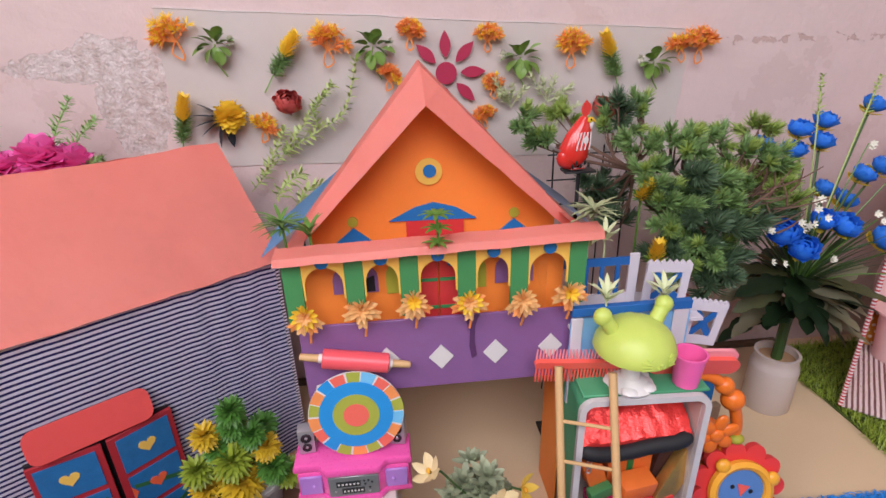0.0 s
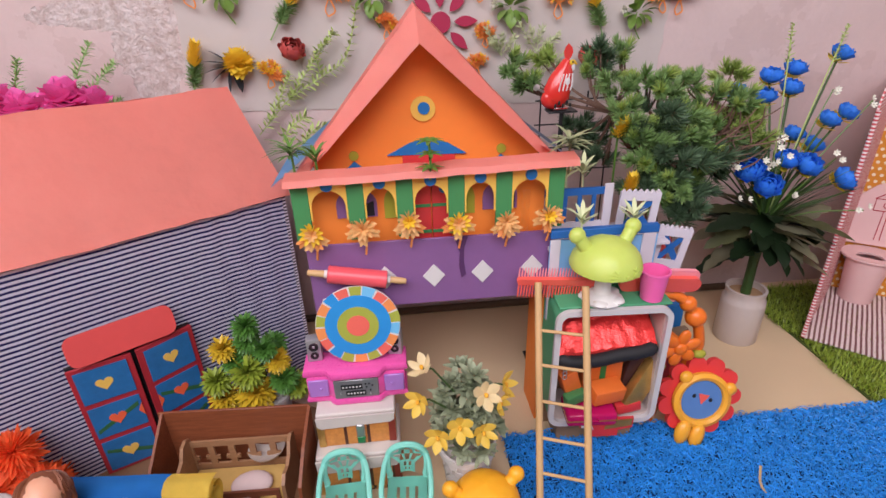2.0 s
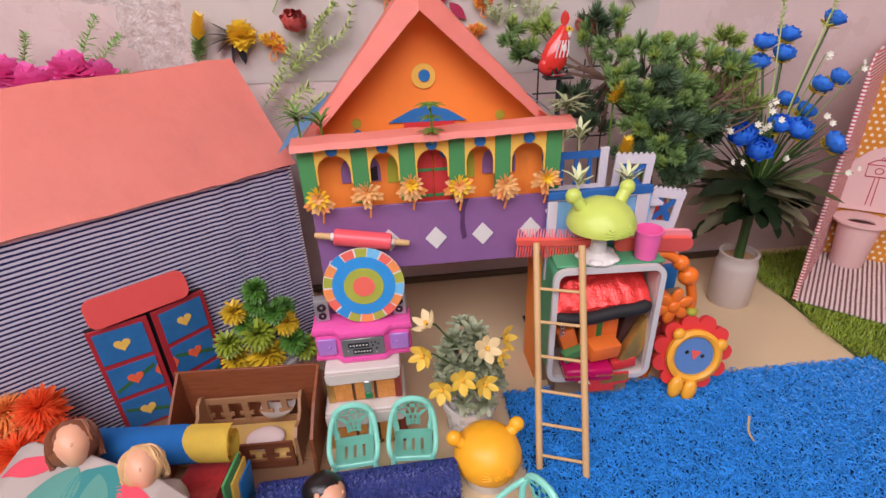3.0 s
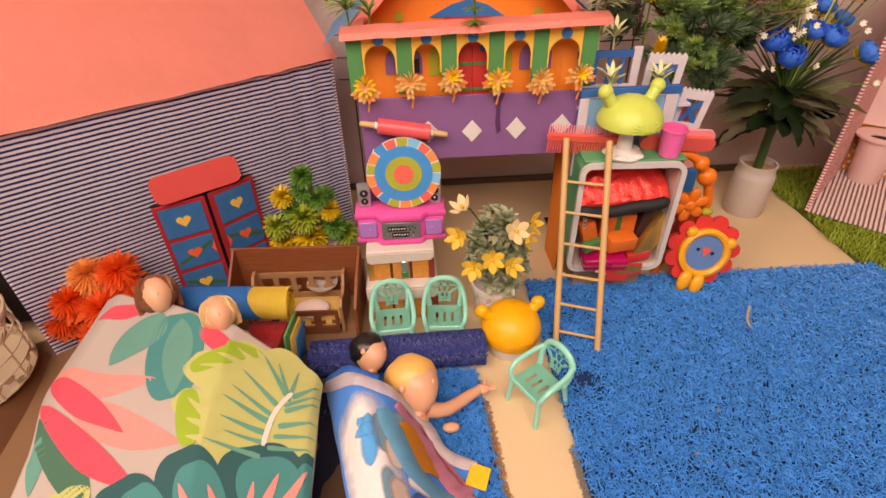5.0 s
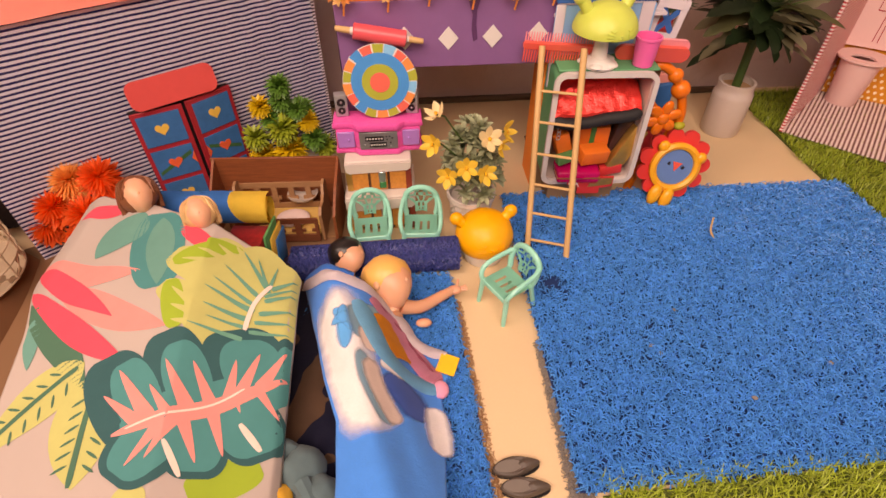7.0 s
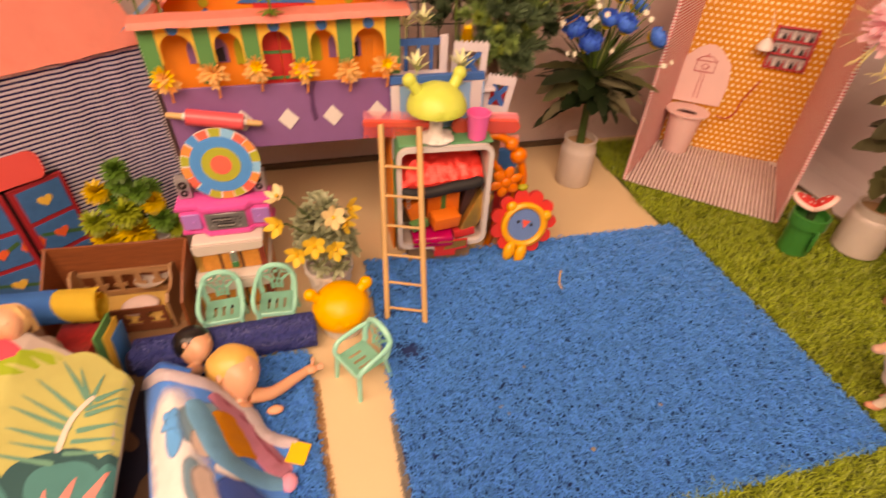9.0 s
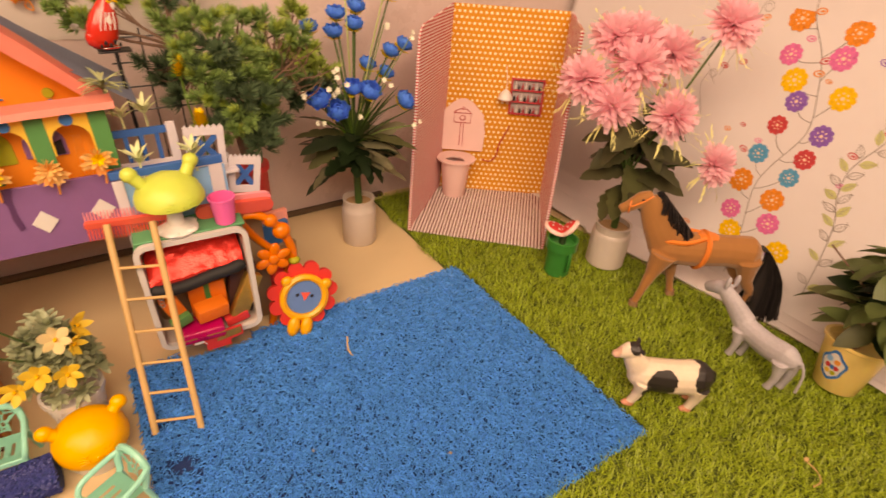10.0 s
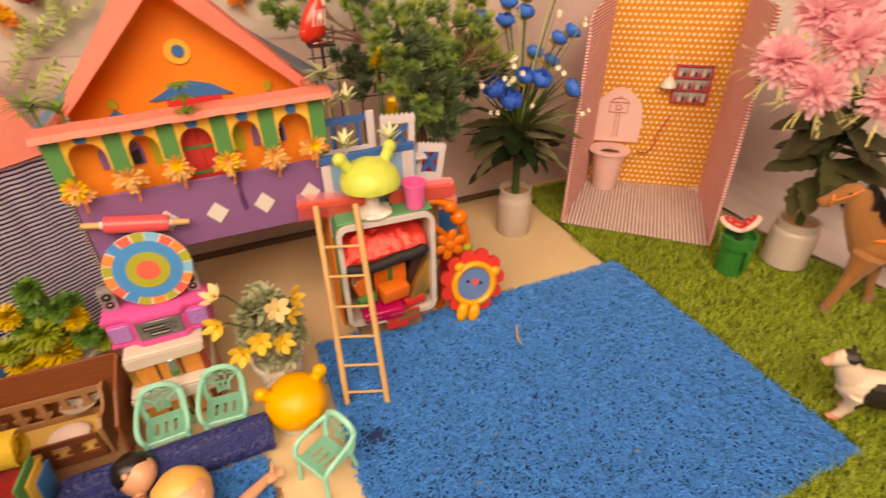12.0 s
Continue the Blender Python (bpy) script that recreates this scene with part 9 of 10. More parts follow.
def inked(zf, mats, row, parent, name, lo=-1.0, hi=1.0):
    """Printed shape laid on a cloth: (ink, layer, width, profile, points along its middle)."""
    key, layer, w, prof, *pts = row
    line = smooth_line(pts, 30 if len(pts) == 2 else 14)
    n = len(line) - 1
    bm = B()
    rows = []
    for i, c in enumerate(line):
        t = i / n
        d = (line[min(i + 1, n)] - line[max(i - 1, 0)]).normalized()
        s = Vector((-d.y, d.x, 0))
        k = {"p": math.sin(math.pi * (0.01 + 0.98 * t ** 0.88)) ** 1.15, "l": math.sin(math.pi * (0.03 + 0.94 * t)) ** 0.85, "f": math.sin(math.pi * (0.03 + 0.94 * t)) ** 0.42, "s": max(0.03, (1 - t) ** 0.8) * (0.65 + 0.35 * min(1, 6 * t)), "b": min(1.0, 0.55 + 5 * t, 0.55 + 5 * (1 - t))}[prof]
        r = []
        for q in range(13):
            p = c + s * w * 0.5 * k * (q / 6 - 1)
            x = min(max(p.x, lo(p.y) if callable(lo) else lo), hi)
            if zf is cover_z:
                x = max(x, cover_left(p.y) + 0.003)
            r.append(bm.verts.new((x, p.y, zf(x, p.y) + 0.0006 + 0.00032 * layer)))
        rows.append(r)
    for A, C in zip(rows, rows[1:]):
        for q in range(12):
            bm.faces.new((A[q], A[q + 1], C[q + 1], C[q]))
    return part(name, bm, mats[key], parent)


# pink and teal leaves of the upper part, then the pale green fan leaf
UPPER = [
    ("hpink", 0, 0.0262, "p", (-0.046, 0.650), (-0.112, 0.652)),
    ("teal", 0, 0.0515, "p", (-0.02, 0.636), (-0.053, 0.562)),
    ("mteal", 0, 0.058, "f", (-0.001, 0.634), (0.029, 0.513)),
    ("teal", 1, 0.0305, "p", (0.004, 0.626), (0.029, 0.516)),
    ("lpink", 0, 0.0304, "p", (-0.125, 0.575), (-0.051, 0.534), (0.006, 0.538)),
    ("lpink", 0, 0.0347, "p", (-0.08, 0.524), (-0.009, 0.483), (0.050, 0.466)),
    ("hpink", 1, 0.0249, "p", (-0.126, 0.566), (-0.064, 0.518), (-0.006, 0.479)),
    ("hpink", 1, 0.0249, "p", (-0.115, 0.528), (-0.030, 0.458), (0.020, 0.429)),
    ("grn", 0, 0.0319, "p", (-0.106, 0.508), (-0.05, 0.453), (-0.010, 0.404)),
    ("teal", 0, 0.0147, "p", (-0.088, 0.485), (-0.075, 0.430)),
    ("hpink", 0, 0.0219, "p", (0.026, 0.615), (0.092, 0.551)),
    ("lime", 0, 0.100, "f", (0.167, 0.541), (0.070, 0.462)),
    ("lime", 1, 0.0477, "f", (0.136, 0.502), (0.033, 0.562)),
    ("lime", 1, 0.0502, "f", (0.14, 0.517), (0.074, 0.587)),
    ("lime", 0, 0.0546, "f", (0.154, 0.529), (0.106, 0.590)),
    ("lime", 1, 0.0373, "f", (0.119, 0.464), (0.034, 0.516)),
    ("lime", 0, 0.060, "f", (0.120, 0.520), (0.168, 0.470)),
    ("lime", 0, 0.050, "f", (0.130, 0.575), (0.167, 0.520)),
    ("leafg", 2, 0.0250, "f", (0.038, 0.548), (0.086, 0.576)),
    ("leafg", 2, 0.0230, "f", (0.043, 0.522), (0.059, 0.463)),
    ("leafg", 2, 0.0150, "f", (0.067, 0.582), (0.102, 0.579)),
    ("lime", 3, 0.0110, "s", (0.092, 0.548), (0.046, 0.552)),
    ("lime", 3, 0.0120, "s", (0.098, 0.556), (0.060, 0.568)),
    ("lime", 3, 0.0110, "s", (0.104, 0.562), (0.078, 0.580)),
    ("lime", 3, 0.0100, "s", (0.110, 0.566), (0.095, 0.586)),
    ("lime", 3, 0.0110, "s", (0.076, 0.486), (0.046, 0.512)),
    ("lime", 3, 0.0120, "s", (0.080, 0.478), (0.050, 0.490)),
    ("lime", 3, 0.0110, "s", (0.078, 0.468), (0.054, 0.472)),
    ("vein", 4, 0.0060, "s", (0.124, 0.508), (0.082, 0.532)),
    ("vein", 4, 0.0056, "s", (0.121, 0.478), (0.084, 0.482)),
    ("vein", 4, 0.0056, "s", (0.128, 0.486), (0.166, 0.494)),
    ("vein", 4, 0.0056, "s", (0.124, 0.474), (0.164, 0.480)),
    ("vein", 4, 0.0056, "s", (0.138, 0.526), (0.120, 0.574)),
    ("vein", 4, 0.0052, "s", (0.134, 0.520), (0.166, 0.542)),
    ("vein", 4, 0.0066, "s", (0.128, 0.519), (0.089, 0.553)),
    ("vein", 4, 0.0083, "s", (0.126, 0.499), (0.077, 0.518)),
    ("vein", 4, 0.0079, "s", (0.122, 0.488), (0.079, 0.496)),
    ("vein", 4, 0.0067, "s", (0.119, 0.464), (0.07, 0.47)),
    ("vein", 4, 0.0073, "s", (0.136, 0.531), (0.104, 0.58)),
    ("vein", 4, 0.0076, "s", (0.14, 0.532), (0.164, 0.554)),
    ("vein", 4, 0.0066, "s", (0.135, 0.514), (0.166, 0.532)),
    ("vein", 4, 0.0069, "s", (0.131, 0.497), (0.166, 0.510)),
    ("vein", 4, 0.0053, "s", (0.137, 0.531), (0.141, 0.57)),
    ("cream", 5, 0.0048, "b", (0.139, 0.538), (0.125, 0.509), (0.12, 0.475)),
    ("lime", 0, 0.0480, "p", (-0.018, 0.431), (-0.050, 0.400), (-0.092, 0.352)),
    ("grn", 1, 0.0050, "b", (-0.022, 0.426), (-0.053, 0.399), (-0.086, 0.362)),
    ("lime", 0, 0.0540, "p", (-0.010, 0.416), (0.006, 0.317)),
    ("grn", 1, 0.0050, "b", (0.000, 0.413), (-0.001, 0.368), (0.003, 0.318)),
]
# dark split leaf with a pink heart
LOWER = [
    ("dteal", 2, 0.0620, "f", (0.055, 0.353), (0.002, 0.434)),
    ("dteal", 2, 0.0580, "f", (0.090, 0.378), (0.052, 0.459)),
    ("dteal", 2, 0.0780, "f", (0.140, 0.410), (0.112, 0.474)),
    ("dteal", 2, 0.0374, "f", (0.157, 0.413), (0.168, 0.476)),
    ("mteal", 3, 0.0400, "f", (0.060, 0.363), (0.020, 0.428)),
    ("mteal", 3, 0.0400, "f", (0.091, 0.386), (0.066, 0.447)),
    ("mteal", 3, 0.0570, "f", (0.140, 0.413), (0.123, 0.465)),
    ("mteal", 3, 0.0275, "f", (0.157, 0.413), (0.166, 0.466)),
    ("mteal", 4, 0.0540, "f", (0.034, 0.360), (0.096, 0.382), (0.164, 0.429)),
    ("mteal", 3, 0.0477, "f", (0.071, 0.372), (0.040, 0.326)),
    ("dteal", 2, 0.0614, "f", (0.071, 0.372), (0.037, 0.321)),
    ("mteal", 3, 0.0445, "f", (0.091, 0.386), (0.098, 0.332)),
    ("dteal", 2, 0.0527, "f", (0.091, 0.386), (0.100, 0.326)),
    ("mteal", 3, 0.0562, "f", (0.124, 0.402), (0.147, 0.354)),
    ("dteal", 2, 0.0613, "f", (0.124, 0.402), (0.152, 0.349)),
    ("lpink", 5, 0.0150, "l", (0.026, 0.360), (0.095, 0.386), (0.164, 0.430)),
    ("cream", 6, 0.0020, "b", (0.037, 0.365), (0.095, 0.388), (0.128, 0.413)),
    ("cream", 5, 0.0054, "f", (0.072, 0.355), (0.089, 0.326)),
    ("cream", 5, 0.0067, "f", (0.128, 0.379), (0.148, 0.357)),
    ("leafg", 0, 0.0337, "f", (0.150, 0.343), (0.096, 0.314)),
    ("lime", 0, 0.0301, "f", (0.057, 0.317), (0.054, 0.275)),
    ("hpink", 0, 0.0400, "l", (-0.06, 0.24), (-0.10, 0.16)),
    ("mteal", 0, 0.0700, "f", (0.10, 0.25), (0.02, 0.17)),
]
for row in UPPER + LOWER:
    inked(cover_z, PRM, row, cover, "printed_vein" if row[0] in ("vein", "cream") else "printed_leaf", -0.126, 0.1655)
SPIKES = [((0.051, 0.367), (0.010, 0.396)), ((0.058, 0.370), (0.018, 0.420)), ((0.072, 0.376), (0.050, 0.404)), ((0.086, 0.384), (0.059, 0.429)), ((0.103, 0.391), (0.082, 0.431)),
          ((0.115, 0.398), (0.117, 0.441)), ((0.124, 0.405), (0.137, 0.453)), ((0.140, 0.413), (0.162, 0.459)), ((0.069, 0.373), (0.045, 0.333)), ((0.077, 0.376), (0.060, 0.339)), ((0.079, 0.384), (0.098, 0.339)), ((0.102, 0.392), (0.118, 0.348)), ((0.121, 0.404), (0.127, 0.389)), ((0.139, 0.415), (0.161, 0.388))]
for a, b in SPIKES:
    inked(cover_z, PRM, ("lpink", 5, 0.22 * (Vector(a) - Vector(b)).length + 0.003, "s", a, b), cover, "printed_leaf", -0.126, 0.1655)
for a, b, n_ in (((-0.022, 0.426), (-0.086, 0.362), 5), ((0.000, 0.410), (0.003, 0.318), 6)):
    d = Vector(b) - Vector(a)
    s = Vector((-d.y, d.x)).normalized()
    for k in range(n_):
        c = Vector(a) + d * (0.14 + 0.76 * k / n_)
        for sg in (-1, 1):
            inked(cover_z, PRM, ("grn", 1, 0.0026, "l", tuple(c + s * sg * 0.006 + d * 0.02), tuple(c + s * sg * 0.017 + d * 0.10)), cover, "printed_vein", -0.126, 0.1655)

# ---- dolls, kept as plain shapes ----
SKIN = plain("doll_vinyl", (0.72, 0.38, 0.24), 0.4, 40, 0.05, 0.05, sub=0.25)
HAIRBR = plain("brown_doll_hair", (0.21, 0.068, 0.028), 0.5, 90, 0.4, 0.6, fine=300)
HAIRBL = plain("blond_doll_hair", (0.66, 0.42, 0.20), 0.5, 90, 0.3, 0.6, fine=300)
HAIRGO = plain("moulded_gold_hair", (0.80, 0.45, 0.13), 0.35, 70, 0.15, 0.4)
HAIRBK = plain("moulded_black_hair", (0.012, 0.010, 0.010), 0.3, 70, 0.3, 0.4)
DRESS = plain("dark_green_cloth", (0.02, 0.09, 0.07), 0.8, 60, 0.2, 0.3)


def doll(at, r, hair, cloth, label, tilt, strands=0, arm=None):
    bm = B()
    moulded = not strands
    blob(bm, (0, 0, 0), (r * 0.80, r * 0.86, r), 3)
    for v in bm.verts:
        if v.co.z < 0:
            v.co.x *= 1 + 0.35 * v.co.z / r
    blob(bm, (0, -r * 0.80, -r * 0.10), (r * 0.08, r * 0.10, r * 0.12), 2)
    blob(bm, *(((0, r * 0.22, r * 0.14), (r * 1.04, r * 0.92, r * 1.02)) if strands else ((0, r * 0.16, r * 0.34), (r * 0.95, r * 0.97, r * 0.86))), 3, mi=1, rough=0.08)
    for s in (-1, 1):
        blob(bm, (s * r * 0.78, -r * 0.02, -r * 0.08), (r * 0.10, r * 0.15, r * 0.20), 2)
    tube(bm, [(0, r * 0.1, -r * 0.70), (0, r * 0.16, -r * 1.02)], r * 0.26, 10)
    blob(bm, (0, r * 0.30, -r * 1.16), (r * 0.55, r * 0.30, r * 0.30), 3)
    if not moulded:
        blob(bm, (0, r * 0.15, -r * 2.3), (r * 1.25, r * 0.55, r * 0.85), 3, mi=2)
    for k in range(strands):
        a = rnd.uniform(-0.75, math.pi + 0.75)
        c, s_ = math.cos(a), math.sin(a)
        p = Vector((0, r * 0.1, r * 1.10))
        q = Vector((c * r * 0.98, r * 0.14 + s_ * r * 0.85, r * rnd.uniform(-0.1, 0.3)))
        e = Vector((c * r * rnd.uniform(0.80, 1.05), r * 0.45 + abs(s_) * r * 0.7, -r * rnd.uniform(0.25, 0.75)))
        tube(bm, smooth_line([p, (p + q) / 2 + Vector((c, s_, 0.8)) * r * 0.22, q, e], 3), r * 0.055, 4, 1)
    if arm:
        arm.transform(pose(*at, *tilt).inverted())
        spare = bpy.data.meshes.new("arm")
        arm.to_mesh(spare)
        bm.from_mesh(spare)
        arm.free()
        bpy.data.meshes.remove(spare)
    return solo("doll", bm, [SKIN, hair, cloth], label, "doll", at=pose(*at, *tilt) if not isinstance(at, Matrix) else at, group="dolls in bed")


doll((-0.030, 0.655, 0.174), 0.0235, HAIRBR, DRESS, "plain doll with long brown hair lying under the leaf blanket", (-48, 6, 30), 190)
doll((0.051, 0.620, 0.168), 0.0205, HAIRBL, DRESS, "plain doll with fair hair lying under the leaf blanket", (-48, 0, 24), 170)
doll((0.2145, 0.648, 0.055), 0.0262, HAIRBK, NAVY, "plain doll with moulded black hair under the blue blanket", (-57.7, 53.2, 38.3))
bm = B()
tube(bm, smooth_line([(0.285, 0.560, 0.045), (0.310, 0.566, 0.034), (0.340, 0.588, 0.028), (0.356, 0.599, 0.026)], 3), [0.0105, 0.0100, 0.0095, 0.009, 0.0085, 0.008, 0.0075, 0.007, 0.0065, 0.006], 10)
blob(bm, (0.360, 0.600, 0.026), (0.011, 0.008, 0.0055), 2)
for k, d in enumerate(((1, 0.45, 0.05), (1, 0.15, 0.1), (1, -0.12, 0.1), (0.3, 1, 0.5))):
    tube(bm, [(0.362, 0.600, 0.026), Vector((0.362, 0.600, 0.026)) + Vector(d).normalized() * 0.016], 0.0026, 6, taper=0.7)
blob(bm, (0.314, 0.545, 0.026), (0.011, 0.007, 0.005), 2)
doll((0.2735, 0.580, 0.066), 0.0345, HAIRGO, NAVY, "plain doll with moulded blond hair and an outstretched arm", (-56.2, 37.2, 32.3), arm=bm)

# ---- towel roll, navy roll and the fleece blanket ----
def towel_material():
    m, nt, b = tree("blue_yellow_towel")
    vec, x, y, z = coords(nt)
    w = math_node(nt, "ADD", x, math_node(nt, "MULTIPLY", math_node(nt, "SUBTRACT", noise_tex(nt, vec, 12), 0.5), 0.014))
    w = math_node(nt, "ADD", w, math_node(nt, "MULTIPLY", z, 0.55))
    col = mixed(nt, math_node(nt, "GREATER_THAN", w, 0.046), (0.020, 0.23, 0.66), (0.86, 0.64, 0.10))
    finish(nt, b, col, vec, 0.9, 60, 0.15, 0.6, 0.001, 700)
    return m


towel = thing("towel_roll", "rolled blue and yellow towel pillow behind the dolls", "towel", (0.030, 0.690, 0.122), -5)
bm = B()
spiral = []
for i in range(44):
    t = i / 43
    a, r = 2 * math.pi * 2.3 * t, 0.0235 - 0.016 * t
    spiral.append((r * math.cos(a + 1.0), r * math.sin(a + 1.0)))
rows = [[bm.verts.new((x + 0.0015 * noise.noise(Vector((x * 30, a * 40, 1))), a, b + 0.001 * noise.noise(Vector((x * 25, b * 60, 4))))) for a, b in spiral] for x in np.linspace(-0.085, 0.085, 18).tolist()]
for A, C in zip(rows, rows[1:]):
    for j in range(43):
        bm.faces.new((A[j], C[j], C[j + 1], A[j + 1]))
bmesh.ops.solidify(bm, geom=bm.faces[:], thickness=0.0028)
part("rolled_cloth", bm, towel_material(), towel)

roll = thing("mat_roll", "rolled navy coiled-loop mat used as a pillow", "mat roll", (0.250, 0.672, 0.026), 1)
part("core", lathe(B(), [(0.0225, -0.122), (0.0235, -0.118), (0.0235, 0.118), (0.0225, 0.122)], 24, (0, 0, 0), Matrix.Rotation(radians(90), 4, "Y")), COILBASE, roll)
g = np.random.default_rng(11)
k = 5200
xx, th, ph = g.uniform(-0.122, 0.122, k), g.uniform(-0.5, 3.7, k), g.random(k) * 6.283
c0 = np.stack([xx, 0.0242 * np.cos(th), 0.0242 * np.sin(th)], 1)
tx = np.stack([np.ones(k), np.zeros(k), np.zeros(k)], 1)
tt = np.stack([np.zeros(k), -np.sin(th), np.cos(th)], 1)
nn = np.stack([np.zeros(k), np.cos(th), np.sin(th)], 1)
d = tx * np.cos(ph)[:, None] + tt * np.sin(ph)[:, None]
e = -tx * np.sin(ph)[:, None] + tt * np.cos(ph)[:, None]
L = (0.0035 + 0.003 * g.random(k))[:, None]
V = np.stack([c0 - d * L - nn * 0.001, c0 + e * 0.0012 + nn * 0.0022, c0 - e * 0.0012 + nn * 0.0022, c0 + d * L - nn * 0.001], 1).reshape(-1, 3)
i = (np.arange(k) * 4)[:, None]
me = bpy.data.meshes.new("looped_cover")
me.from_pydata(V.tolist(), [], (i + np.array([0, 2, 1])).tolist() + (i + np.array([1, 2, 3])).tolist())
me.materials.append(plain("navy_loop", (0.026, 0.042, 0.20), 0.5, 60, 0.25, 0.0, island=0.5))
tagged(part("looped_cover", me, None, roll), kind="stuff")
DARKCLOTH = plain("black_purple_cloth", (0.022, 0.016, 0.035), 0.9, 40, 0.3, 0.4)
bm = B()
tube(bm, [(0.118, 0.668, 0.020), (0.150, 0.669, 0.022), (0.185, 0.672, 0.020)], [0.017, 0.019, 0.017], 14)
solo("cloth_roll", bm, DARKCLOTH, "rolled dark purple cloth beside the navy roll", "cloth")
bm = B()
rows = []
for a in range(13):
    t = a / 12
    rows.append([bm.verts.new((0.130 + (0.085 + 0.02 * t) * s + 0.008 * t, 0.28 + 0.345 * t, 0.016 + 0.012 * math.exp(-((s - 0.6) / 0.3) ** 2) + 0.005 * noise.noise(Vector((s * 3, t * 7, 6))))) for s in (0, 0.2, 0.4, 0.6, 0.8, 1.0)])
for A, C in zip(rows, rows[1:]):
    for j in range(5):
        bm.faces.new((A[j], A[j + 1], C[j + 1], C[j]))
bmesh.ops.solidify(bm, geom=bm.faces[:], thickness=0.003)


def camo():
    m, nt, b = tree("navy_brown_fleece")
    vec = coords(nt)[0]
    on = math_node(nt, "GREATER_THAN", noise_tex(nt, vec, 16, 1.0, 0.3), 0.56)
    finish(nt, b, mixed(nt, on, (0.010, 0.012, 0.045), (0.22, 0.12, 0.07)), vec, 0.95, 40, 0.2, 0.5, 0.001, 500)
    b.inputs["Sheen Weight"].default_value = 0.4
    return m


solo("under_blanket", bm, camo(), "navy and brown fleece lying between the two doll beds", "blanket")


def fleece_z(x, y):
    ax = 0.208 + (0.60 - y) * 0.16
    h = 0.112 - 0.05 * max(0, 0.50 - y) - 0.25 * max(0, y - 0.56)
    w = 0.056 + 0.10 * max(0, 0.5 - y)
    z = 0.012 + (h - 0.012) * math.exp(-(abs(x - ax) / w) ** 2.2)
    z += 0.0028 * math.sin((x - ax) * 130 + 18 * y) * math.exp(-((x - ax - 0.02) / 0.06) ** 2)
    z += 0.0035 * noise.noise(Vector((x * 24, y * 12, 2))) + 0.0012 * noise.noise(Vector((x * 60, y * 30, 9)))
    return max(0.0155, z)


FL = {"base": (0.022, 0.24, 0.74), "white": (0.74, 0.73, 0.74), "sky": (0.05, 0.36, 0.76), "grey": (0.14, 0.30, 0.40), "tan": (0.58, 0.47, 0.42), "navy": (0.016, 0.075, 0.34), "cyan": (0.16, 0.55, 0.80), "orange": (0.88, 0.36, 0.02), "pink": (0.76, 0.32, 0.46), "cream": (0.80, 0.73, 0.77), "blue": (0.02, 0.24, 0.76), "rose": (0.50, 0.12, 0.20)}
FLM = {k: plain("fleece_" + k, c, 0.95, 45, 0.16, 0.7, 0.0014, fine=420, sheen=0.08) for k, c in FL.items()}


def dyed(key):
    """Fleece dye that fades out raggedly towards the rim of its patch."""
    m = plain("dye_" + key, FL[key], 0.95, 45, 0.16, 0.7, 0.0014, fine=420, sheen=0.08)
    nt = m.node_tree
    if "fade" not in nt.nodes:
        at = nt.nodes.new("ShaderNodeAttribute")
        at.name, at.attribute_name = "fade", "core"
        n = noise_tex(nt, coords(nt)[0], 60, 3.0, 0.55)
        k = nt.nodes.new("ShaderNodeMath")
        k.operation, k.use_clamp = "MULTIPLY_ADD", True
        nt.links.new(math_node(nt, "ADD", at.outputs["Fac"], math_node(nt, "MULTIPLY_ADD", n, 0.30, -0.15)), k.inputs[0])
        k.inputs[1].default_value, k.inputs[2].default_value = 2.2, -0.25
        clear, mx = nt.nodes.new("ShaderNodeBsdfTransparent"), nt.nodes.new("ShaderNodeMixShader")
        nt.links.new(k.outputs[0], mx.inputs[0])
        nt.links.new(clear.outputs[0], mx.inputs[1])
        nt.links.new(nt.nodes["Principled BSDF"].outputs[0], mx.inputs[2])
        nt.links.new(mx.outputs[0], nt.nodes["Material Output"].inputs["Surface"])
    return m


def fleece_left(y):
    return float(np.interp(y, (0.25, 0.31, 0.374, 0.428, 0.533, 0.60), (0.226, 0.224, 0.221, 0.203, 0.176, 0.157)))


DYE = {k: dyed(k) for k in ("white", "sky", "grey", "tan", "navy")}
fleece = thing("fleece_blanket", "soft blue and white fleece blanket with a colourful hem", "blanket")
bm = B()
grid = []
for i in range(61):
    u = i / 60
    top = float(np.interp(u, (0.0, 0.22, 0.42, 0.66, 0.74, 1.0), (0.600, 0.572, 0.556, 0.548, 0.520, 0.496)))
    row = []
    for j in range(81):
        v = j / 80
        y = top + (0.24 - top) * v
        xl = fleece_left(y)
        xr = float(np.interp(y, (0.25, 0.32, 0.42, 0.447, 0.470, 0.500), (0.322, 0.325, 0.331, 0.329, 0.340, 0.347)))
        x = xl + (xr - xl) * u + 0.002 * noise.noise(Vector((y * 20, u * 2, 5)))
        row.append(bm.verts.new((x, y, fleece_z(x, y))))
    grid.append(row)
for A, C in zip(grid, grid[1:]):
    for j in range(80):
        bm.faces.new((A[j], C[j], C[j + 1], A[j + 1]))
thicken(part("cloth", bm, FLM["base"], fleece), 0.004)
